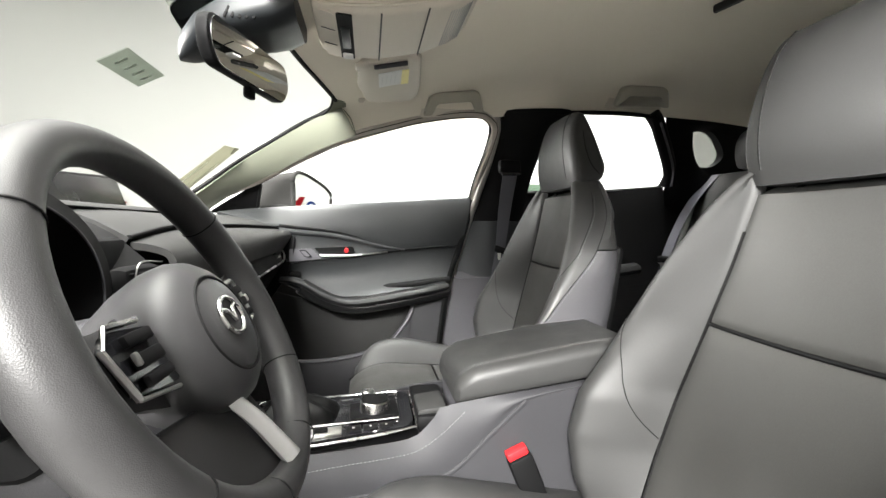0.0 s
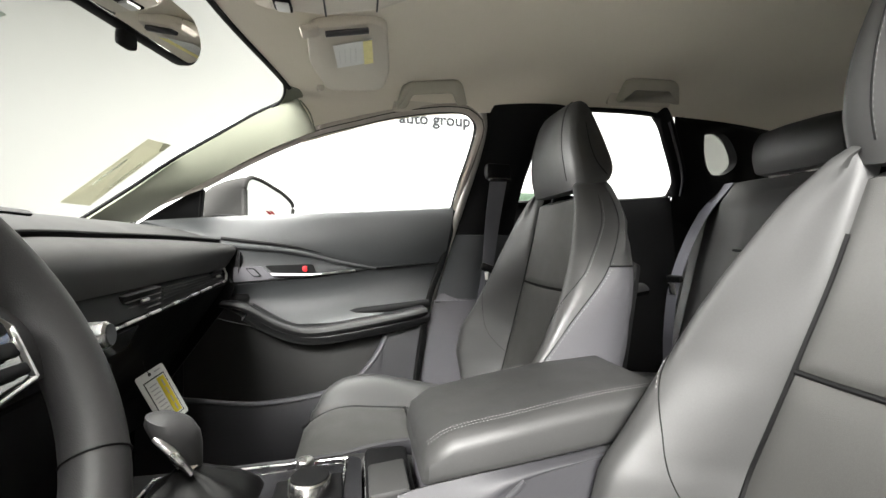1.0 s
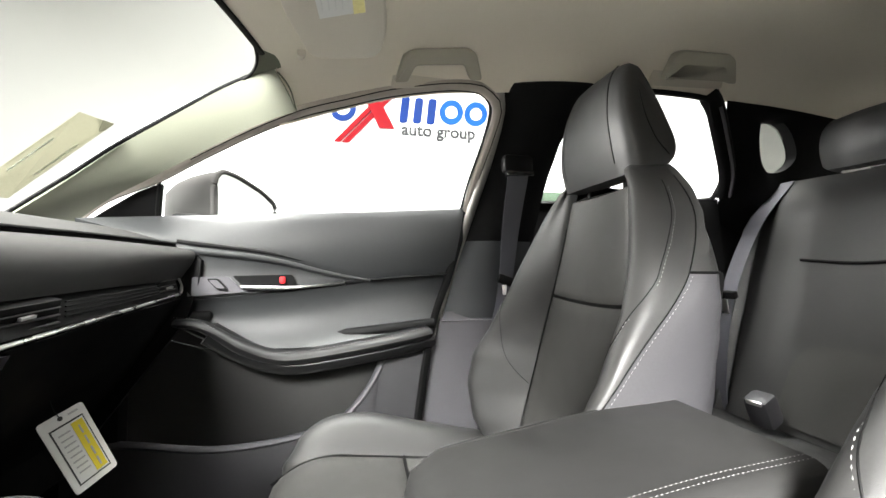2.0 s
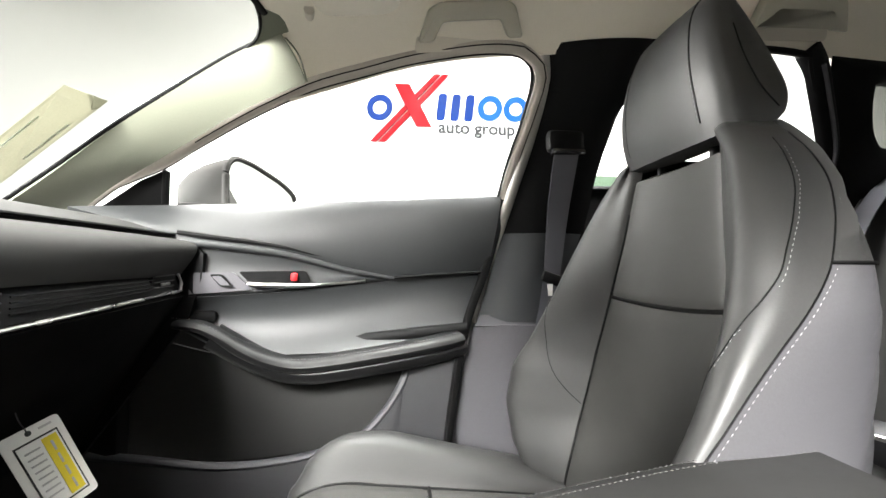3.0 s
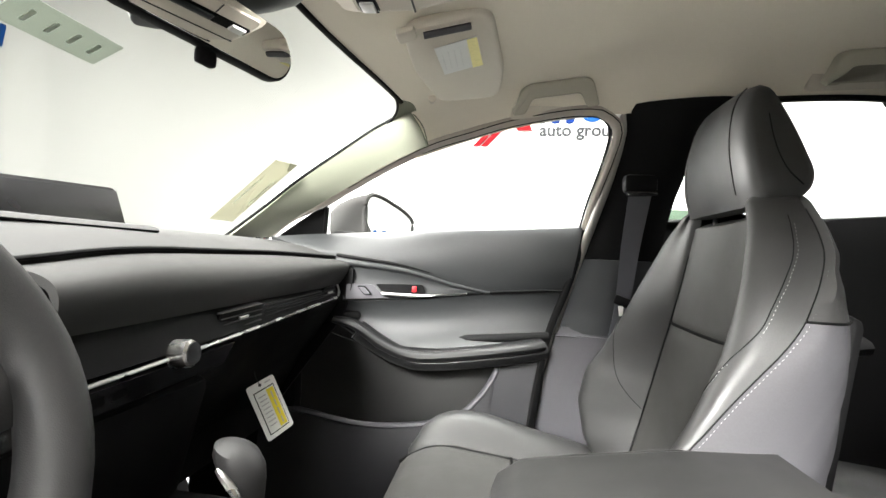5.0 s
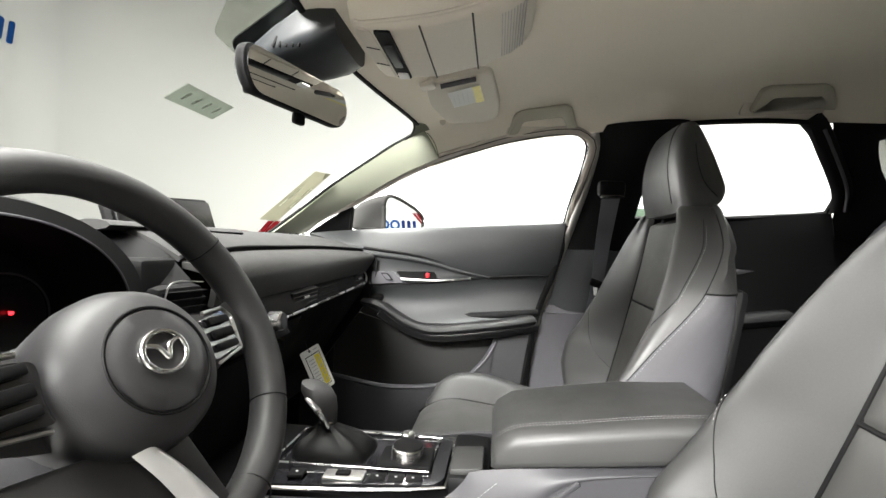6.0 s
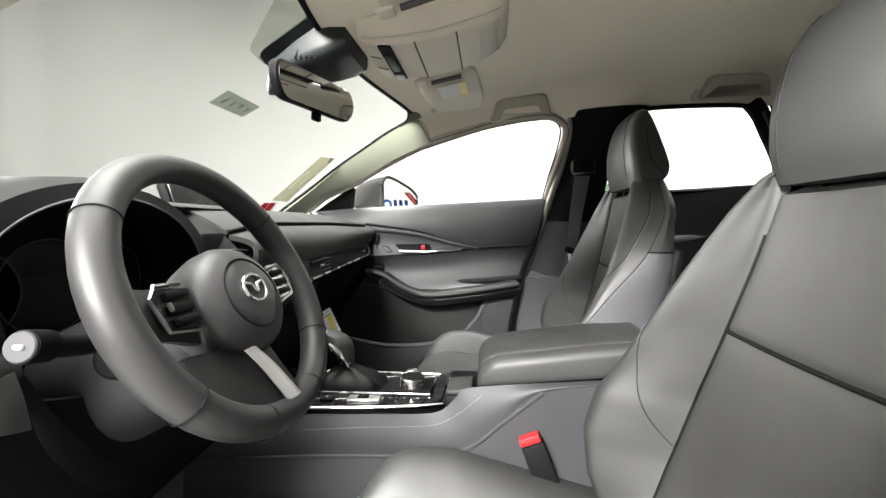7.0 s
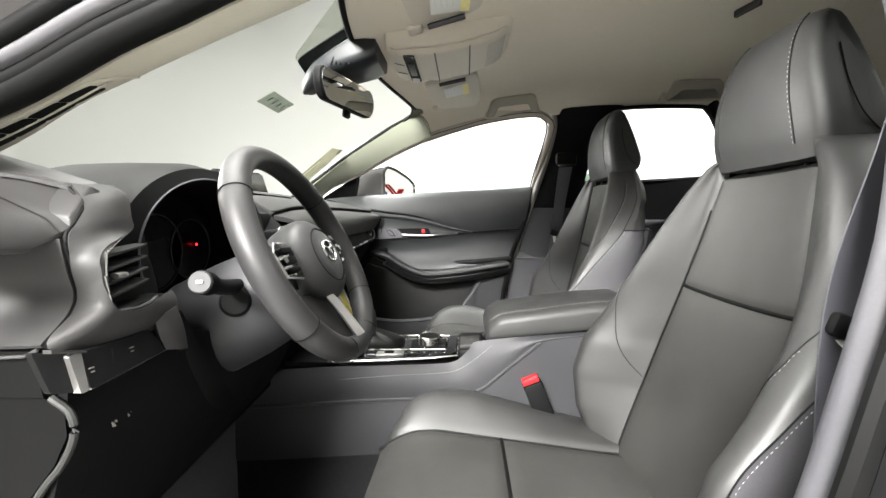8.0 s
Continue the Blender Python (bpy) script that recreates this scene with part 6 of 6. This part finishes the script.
def front_seat(name, label, outer, drop=0.0):
    """A sport seat; outer is +1 when its door lies to +y; drop lowers the cushion against the hinge."""
    s = thing(name, label, "car seat", "front seats")
    seat_back(s, outer, 0.030 if outer < 0 else 0.0)
    seat_head(s, -1 if outer < 0 else 0, -0.006 if outer < 0 else 0.0)
    seat_cushion(s, outer, drop)
    part("back_shell", rbox((0.140 + RECLINE * 0.22, 0, 0.17), (0.03, 0.38, 0.40), 0.014, (0, 9, 0)), HARD_DARK, s, "dark plastic seat back shell")
    part("recliner_cover", rbox((0.05, outer * 0.262, -0.02 - drop), (0.16, 0.02, 0.09), 0.009, (0, 10, 0)), HARD_DARK, s)
    # buckle on the inner side
    bk = part("buckle", rbox((-0.135, -outer * 0.232, 0.042), (0.040, 0.024, 0.082), 0.004, (0, -22, 0)), BLACK, s, "black belt buckle with red button")
    part("release_button", rbox((-0.154, -outer * 0.232, 0.086), (0.036, 0.018, 0.014), 0.003, (0, -22, 0)), RED, bk)
    part("buckle_stem", rbox((-0.108, -outer * 0.233, -0.01), (0.026, 0.014, 0.08), 0.004, (0, -22, 0)), HARD_DARK, bk)
    return s


RECLINE = 0.06
driver = front_seat("driver_seat", "black leather front car seat behind the steering wheel", -1, 0.02)
driver.location = (0.386, -0.345, 0.550)
RECLINE = 0.0
passenger = front_seat("passenger_seat", "black leather front car seat beside the closed door", 1, 0.015)
passenger.location = (0.400, 0.325, 0.588)


# ---- rear bench ----
def bench():
    b = thing("rear_bench", "black leather rear bench with folding backrest", "car seat")
    for nm, y0, y1 in (("backrest", -0.60, -0.12), ("backrest", -0.115, 0.115), ("backrest", 0.12, 0.60)):
        rows, w = [], (y1 - y0) / 2
        for i in range(21):
            v = i / 20
            z = 0.58 + 0.595 * v
            x = 1.06 + 0.16 * v
            rows.append([(x + 0.02 * u * u * (w > 0.2) * -1 * (abs(u) > 0.6) - 0.012 * (1 - u ** 8) + (0.03 * max(0, v - 0.9) / 0.1), (y0 + y1) / 2 + w * u, z) for u in np.linspace(-1, 1, 21)])
        rows.append([(p[0] + 0.07, p[1], p[2] + 0.012) for p in rows[-1]])
        part(nm, sheet(rows, thick=-0.01), LEATHER, b)
        if w > 0.2:
            c, sgn = (y0 + y1) / 2, math.copysign(1, y0 + y1)
            part("centre_panel", sheet([[(1.06 + 0.16 * v - 0.022 + 0.006 * abs(u) ** 6, c + 0.13 * u, 0.60 + 0.54 * v) for u in np.linspace(-1, 1, 11)] for v in np.linspace(0, 1, 17)], thick=-0.004), LEATHER_PERF, b)
            for e in (-1, 1):
                part("stitching", stitches([[np.array((1.06 + 0.16 * v - 0.0165, c + e * 0.17, 0.60 + 0.555 * v)) for v in np.linspace(0, 1, 30)]]), THREAD, b)
            part("cross_seam", tube([(1.143, c - 0.125, 0.975), (1.139, c, 0.966), (1.143, c + 0.125, 0.975)], 0.004, 0.004, 12, 6), RUBBER, b)
            prof = [(0.0, 0.0), (-0.012, 0.05), (0.0, 0.11), (0.04, 0.135), (0.085, 0.125), (0.10, 0.06), (0.085, 0.005), (0.04, -0.006)]
            loop = spline(prof + [prof[0]], 25)[:-1]
            rings = [[(1.20 + 0.045 + (q[0] - 0.045) * k, c + y, 1.190 + 0.06 + (q[1] - 0.06) * k) for q in loop] for y, k in ((-0.122, 0.50), (-0.118, 0.78), (-0.104, 0.94), (-0.05, 1), (0.05, 1), (0.104, 0.94), (0.118, 0.78), (0.122, 0.50))]
            h = part("headrest", loft(rings), LEATHER, b, "low black rear headrest")
            for e in (-0.06, 0.06):
                part("post", tube([(1.25, c + e, 1.14), (1.25, c + e, 1.21)], 0.006, 0.006, 4, 10), CHROME, b)
            part("guide_trim", rbox((1.235, c, 1.186), (0.02, 0.18, 0.008), 0.003), CHROME, b)
    for sd in (-1, 1):
        part("side_wing", loft([[(1.05 + 0.16 * v + dx, sd * (0.60 + dy), 0.56 + 0.60 * v) for dx, dy in ((0, 0), (-0.04, 0.02), (-0.03, 0.05), (0.03, 0.06), (0.08, 0.03))] for v in np.linspace(0, 1, 12)]), LEATHER, b)
    rows = []
    for i in range(15):
        v = i / 14
        x = 0.68 + 0.44 * v
        rows.append([(x, 0.62 * u, 0.60 - 0.045 * v - 0.05 * max(0, 0.12 - v) / 0.12 + 0.012 * math.cos(u * 9.4) ** 2) for u in np.linspace(-1, 1, 41)])
    rows.insert(0, [(p[0] - 0.01, p[1], 0.36) for p in rows[0]])
    part("cushion", sheet(rows, thick=-0.006), LEATHER, b)


bench()
rb = thing("rear_buckle", "grey rear belt buckle with steel button on bench", "belt buckle")
part("body", rbox((1.01, 0.475, 0.628), (0.05, 0.055, 0.075), 0.012, (0, -25, 10)), HARD, rb)
part("button", rbox((0.984, 0.470, 0.634), (0.006, 0.036, 0.040), 0.003, (0, -25, 10)), SILVER, rb)


def rear_belt():
    b = thing("rear_seat_belt", "grey rear belt with steel tongue over backrest", "seat belt")
    part("webbing", between([(1.22, 0.555, 1.185), (1.12, 0.565, 1.06), (1.045, 0.575, 0.88), (1.03, 0.59, 0.70), (1.04, 0.60, 0.56)], [(1.22, 0.600, 1.185), (1.12, 0.610, 1.06), (1.045, 0.620, 0.88), (1.03, 0.632, 0.70), (1.04, 0.64, 0.56)], 40, 3, thick=0.0015), BELT, b)
    part("tongue_stop", rbox((1.04, 0.595, 0.885), (0.016, 0.055, 0.02), 0.004, (0, -20, 0)), BLACK, b)
    part("tongue", rbox((1.030, 0.595, 0.855), (0.003, 0.026, 0.036), 0.001, (0, -8, 0)), CHROME, b, "steel belt tongue")


rear_belt()

# ---- roof fittings ----
def overhead_console():
    o = thing("overhead_console", "beige roof console with map lamps and glasses box", "roof console")
    zb = lambda x: float(np.interp(x, [-0.09, -0.05, 0.0, 0.1, 0.15, 0.19], [1.325, 1.316, 1.313, 1.333, 1.352, 1.378]))
    rings = []
    for x, w, lift in ((-0.084, 0.086, 0.012), (-0.079, 0.096, 0.003), (-0.05, 0.103, 0.0), (0.02, 0.106, 0.0), (0.10, 0.104, 0.0), (0.15, 0.098, 0.0), (0.175, 0.090, 0.002), (0.184, 0.080, 0.008)):
        zt = roof_height(x) + 0.006
        z0 = zb(x) + lift
        rings.append([(x, p[0], p[1]) for p in round_poly([(-w - 0.010, zt), (-w, z0 + 0.014), (-w + 0.014, z0), (w - 0.026, z0), (w - 0.012, z0 + 0.014), (w - 0.002, zt)], 0.008, 4)])
    part("body", loft(rings), BEIGE, o)
    part("rim", tube([(-0.070, -0.096, zb(-0.070) + 0.006), (-0.05, -0.100, zb(-0.05) + 0.006), (0.05, -0.103, zb(0.05) + 0.006), (0.14, -0.098, zb(0.14) + 0.006), (0.172, -0.085, zb(0.172) + 0.006)], 0.003, 0.003, 40, 8), BEIGE, o)
    for xx in (0.022, 0.095):
        part("seam", tube([(xx, y, zb(xx) - 0.0003) for y in (-0.094, 0.0, 0.080)], 0.0014, 0.0014, 12, 6), INK, o)
    lamp = part("map_lamp", prism(round_poly([(-0.072, -0.088, zb(-0.072) - 0.001), (-0.050, -0.088, zb(-0.05) - 0.001), (-0.050, 0.074, zb(-0.05) - 0.001), (-0.072, 0.074, zb(-0.072) - 0.001)], 0.006), (0, 0, 0.004)), BEIGE, o, "frosted map lamp lens")
    part("switch_recess", prism(round_poly([(-0.046, -0.088, zb(-0.046) - 0.0012), (-0.022, -0.088, zb(-0.022) - 0.0012), (-0.022, 0.074, zb(-0.022) - 0.0012), (-0.046, 0.074, zb(-0.046) - 0.0012)], 0.004), (0, 0, 0.003)), HARD_DARK, o)
    part("switch_key", rbox((-0.034, -0.012, 1.3125), (0.014, 0.075, 0.004), 0.002, (0, 2, 0)), SENSOR, o, "dark lamp switch bar")
    for y in (-0.034, 0.022):
        part("lens_joint", rbox((-0.061, y, zb(-0.061) - 0.0012), (0.022, 0.0012, 0.002), 0, (0, 12, 0)), HARD, lamp)
    for y in (0.060,):
        part("switch_key", rbox((-0.034, y, 1.3125), (0.018, 0.020, 0.005), 0.002, (0, 2, 0)), LENS, o)
    for k in range(9):
        x = 0.135 + k * 0.0042
        part("mic_slot", rbox((x, 0.0, zb(x) + 0.0003), (0.0012, 0.13, 0.002), 0, (0, -24, 0)), INK_GREY, o)


def visor(sign):
    v = thing("sun_visor", "folded beige sun visor with white and yellow label", "sun visor", "sun visors")
    Y = lambda y: y * sign
    c = [(-0.015, Y(0.155), 1.332), (0.115, Y(0.170), 1.366), (0.135, Y(0.36), 1.358), (0.125, Y(0.435), 1.345), (0.0, Y(0.455), 1.343), (-0.025, Y(0.30), 1.338)]
    part("panel", prism(round_poly([np.array(p) for p in c], 0.03, 5), (0, 0, 0.020), 0.005), BEIGE, v)
    lab = [(0.028, Y(0.315), 1.3455), (0.098, Y(0.300), 1.357), (0.092, Y(0.205), 1.3555), (0.024, Y(0.215), 1.3425)]
    part("label", prism([np.array((p[0], p[1], p[2] - 0.005)) for p in lab], (0, 0, 0.001)), PAPER, v, "white warning label")
    yl = [(0.080, Y(0.3035), 1.354), (0.098, Y(0.300), 1.357), (0.092, Y(0.205), 1.3555), (0.076, Y(0.208), 1.353)]
    part("label_band", prism([np.array((p[0], p[1], p[2] - 0.0065)) for p in yl], (0, 0, 0.001)), YELLOW_PALE, v)
    for k in range(4):
        x = 0.034 + k * 0.010
        part("label_bar", rbox((x, Y(0.262), 1.3405 + k * 0.0016), (0.002, 0.06, 0.001), 0, (0, -9, 0)), PRINT_PALE, v)
    part("pivot", tube([(-0.015, Y(0.435), 1.345), (-0.02, Y(0.465), 1.352)], 0.008, 0.008, 5, 10), BEIGE, v)
    part("clip_bar", tube([(0.015, Y(0.172), 1.336), (0.085, Y(0.178), 1.352)], 0.006, 0.005, 8, 10), HARD, v, "grey visor hinge bar")
    part("clip_mount", rbox((-0.01, Y(0.165), 1.335), (0.03, 0.03, 0.012), 0.005, (0, -14, 0)), BEIGE, v)


def grab_handle(x0, x1, y, z0, z1):
    h = thing("grab_handle", "beige folding grab handle on the roof edge", "grab handle", "grab handles")
    s = (z1 - z0) / (x1 - x0)
    z = lambda x: z0 + s * (x - x0)
    out = [(x0 - 0.012, 0.0), (x0 + 0.014, 0.0), (x0 + 0.028, 0.030), (x1 - 0.028, 0.030), (x1 - 0.014, 0.0), (x1 + 0.012, 0.0), (x1 - 0.004, 0.050), (x1 - 0.022, 0.060), (x0 + 0.022, 0.060), (x0 + 0.004, 0.050)]
    pts = round_poly([np.array((x, y - 0.004 - 0.35 * q, z(x) - 0.016 + q * 0.93)) for x, q in out], 0.007, 3)
    part("grip", prism(pts, (0, 0.018, 0.014), 0.004), GRIP, h)
    base = round_poly([np.array((x, y + 0.040 - 0.35 * q, z(x) - 0.004 + q * 0.93)) for x, q in ((x0 - 0.018, -0.004), (x1 + 0.018, -0.004), (x1 + 0.006, 0.058), (x1 - 0.02, 0.068), (x0 + 0.02, 0.068), (x0 - 0.006, 0.058))], 0.012, 3)
    part("base_plate", prism(base, (0, 0.008, 0.004)), BEIGE, h)


def rear_view_mirror():
    m = thing("rear_view_mirror", "frameless dark rear-view mirror under sensor cover", "rear-view mirror")
    cov = []
    for x, w, zt, zb in ((-0.106, 0.070, 1.366, 1.318), (-0.13, 0.074, 1.366, 1.306), (-0.16, 0.072, 1.362, 1.298), (-0.205, 0.064, 1.340, 1.288), (-0.25, 0.052, 1.316, 1.272), (-0.275, 0.03, 1.300, 1.262), (-0.288, 0.010, 1.288, 1.260)):
        cov.append([(x, -0.01 + p[0], p[1]) for p in round_poly([(-w, zt), (-w, zb + 0.012), (-w * 0.6, zb), (w * 0.6, zb), (w, zb + 0.012), (w, zt)], 0.012, 3)])
    part("sensor_cover", loft(cov), SENSOR, m, "black camera and sensor cover")
    for k in range(5):
        part("cooling_slot", rbox((-0.20 + k * 0.010, -0.074, 1.312), (0.004, 0.004, 0.018), 0.001, (0, 25, 0)), BLACK, m)
    part("ball_arm", tube([(-0.235, -0.03, 1.275), (-0.205, -0.03, 1.262), (-0.19, -0.03, 1.262)], 0.010, 0.010, 8, 10), BLACK, m)
    out = round_poly([(0, -0.120, 0.030), (0, 0.105, 0.036), (0, 0.122, 0.0), (0, 0.100, -0.032), (0, -0.105, -0.036), (0, -0.124, -0.005)], 0.02, 4)
    turn = pose(-0.173, -0.028, 1.253, 0, 0, -14) @ pose(0, 0, 0, 0, 2, 0)
    case = part("case", prism([np.array(p) for p in out], (-0.018, 0, 0), 0.004), BLACK, m)
    case.matrix_local = turn
    gl = part("glass", prism([np.array((0.0006, p[1] * 0.95, p[2] * 0.93)) for p in out], (0.0015, 0, 0)), MIRROR, m, "dark mirror glass")
    gl.matrix_local = turn
    tab = part("dimmer_tab", rbox((-0.01, 0.0, -0.042), (0.012, 0.022, 0.018), 0.004), BLACK, m)
    tab.matrix_local = turn


overhead_console()
visor(1)
visor(-1)
grab_handle(0.168, 0.322, 0.462, 1.330, 1.348)
grab_handle(0.745, 0.905, 0.436, 1.375, 1.381)
rear_view_mirror()
slot = thing("roof_slot", "thin dark belt slot in the headliner", "roof slot")
part("slot_plate", rbox((0.69, -0.02, 1.4325), (0.010, 0.062, 0.016), 0.003, (0, 0, 15)), INK, slot)


# ---- pillar grille on the driver's side ----
def pillar_grille():
    g = thing("pillar_grille", "beige slotted speaker grille on driver's pillar trim", "speaker grille")

    a, b = np.array(spline(TRIM_IN, 40)), np.array(spline(TRIM_OUT, 40))

    def on(x, v, sink=0.0):
        """A point on the trim: x along the pillar, v from its glass edge to its door edge."""
        p = a * (1 - v) + b * v + np.array((0, 0.003, -0.002)) * math.sin(math.pi * v) ** 0.8
        return np.array((x, np.interp(x, p[:, 0], p[:, 1]), np.interp(x, p[:, 0], p[:, 2]) - 0.0048 - sink))

    part("rim", tube([on(-0.44, 0.93), on(-0.36, 0.94), on(-0.295, 0.94), on(-0.270, 0.84), on(-0.255, 0.62), on(-0.246, 0.36), on(-0.242, 0.06)], 0.0022, 0.0022, 50, 8), GRIP, g, "raised beige grille rim")
    for k in range(5):
        x1 = -0.270 - 0.032 * k
        x0 = x1 - 0.0290
        for v0, v1 in ((0.62, 0.84), (0.34, 0.54)):
            part("slot", prism(round_poly([on(x0, v0), on(x1, v0), on(x1 - 0.005, v1), on(x0 - 0.005, v1)], 0.0015, 2), (0, 0, -0.0012)), RUBBER, g)
    part("slat", tube([on(x, 0.58, 0.001) for x in (-0.44, -0.38, -0.32, -0.262)], 0.0012, 0.0012, 24, 6), GRIP, g)


pillar_grille()

# ---- stickers on the windscreen ----
STICKER_MARK = thin_film("grey_sticker_print", (0.62, 0.65, 0.60))


def sticker(name, label, pts, mat, bars=0):
    s = thing(name, label, "sticker", "windscreen stickers")
    p = [np.array(q) for q in pts]
    part("film", prism(p, (0.001, 0, -0.001)), mat, s)
    for k in range(bars):
        t = 0.18 + 0.64 * k / max(1, bars - 1)
        a, b = p[0] * (1 - t) + p[1] * t, p[3] * (1 - t) + p[2] * t
        c, d = a * 0.7 + b * 0.3, a * 0.3 + b * 0.7
        w = (p[1] - p[0]) * 0.02
        part("print_bar", prism([c - w + np.array((0.002, 0, -0.002)), c + w + np.array((0.002, 0, -0.002)), d + w + np.array((0.002, 0, -0.002)), d - w + np.array((0.002, 0, -0.002))], (0.0005, 0, -0.0005)), STICKER_MARK, s)
    return s


sticker("stock_sticker", "grey-green rectangular sticker on the windscreen", [(-0.317, -0.103, 1.241), (-0.320, 0.008, 1.243), (-0.357, 0.004, 1.222), (-0.354, -0.105, 1.220)], STICKER_G, 4)
sticker("label_sticker", "long olive sticker low on the windscreen", [(-0.369, 0.446, 1.213), (-0.353, 0.515, 1.217), (-0.526, 0.534, 1.077), (-0.556, 0.488, 1.079)], STICKER, 2)


# ---- tag on the glove box ----
def hang_tag():
    t = thing("hang_tag", "white card tag with yellow warning panel on glove box", "tag")
    tl, tr, br = np.array((-0.356, 0.347, 0.730)), np.array((-0.327, 0.406, 0.747)), np.array((-0.286, 0.431, 0.636))
    tl, tr, br = tl + (0.006, 0, 0), tr, br
    bl = tl + (br - tr)
    q = lambda u, v, d=0.0: tl + (tr - tl) * u + (bl - tl) * v + d * N
    N = np.cross(tr - tl, bl - tl)
    N = N / np.linalg.norm(N)
    N = N if N[0] > 0 else -N
    part("card", prism(round_poly([q(0, 0), q(1, 0), q(1, 1), q(0, 1)], 0.006), tuple(N * 0.0012)), PAPER, t)
    F = lambda nm, u0, v0, u1, v1, d, m: part(nm, prism([q(u0, v0, d), q(u1, v0, d), q(u1, v1, d), q(u0, v1, d)], tuple(N * 0.0004)), m, t)
    F("print_frame", 0.14, 0.14, 0.88, 0.92, 0.0014, INK)
    F("print_field", 0.17, 0.16, 0.85, 0.90, 0.0020, PAPER)
    F("print_panel", 0.56, 0.18, 0.82, 0.88, 0.0026, YELLOW)
    for k in range(8):
        F("print_bar", 0.24 , 0.24 + k * 0.075, 0.50, 0.26 + k * 0.075, 0.0026, INK_GREY)
    for k in range(4):
        F("print_bar", 0.67, 0.24 + k * 0.16, 0.71, 0.36 + k * 0.16, 0.0032, INK_GREY)
    F("print_bar", 0.62, 0.05, 0.84, 0.075, 0.0014, INK_GREY)
    part("eyelet", disc(tuple(q(0.45, 0.06, 0.0013)), tuple(N), 0.0035, 0.001, 0.0003, 14), INK, t)
    part("string", tube([tuple(q(0.45, 0.06, 0.002)), tuple(q(0.42, -0.10, 0.003)), (-0.340, 0.358, 0.768)], 0.0008, 0.0008, 12, 6), HARD, t)


hang_tag()
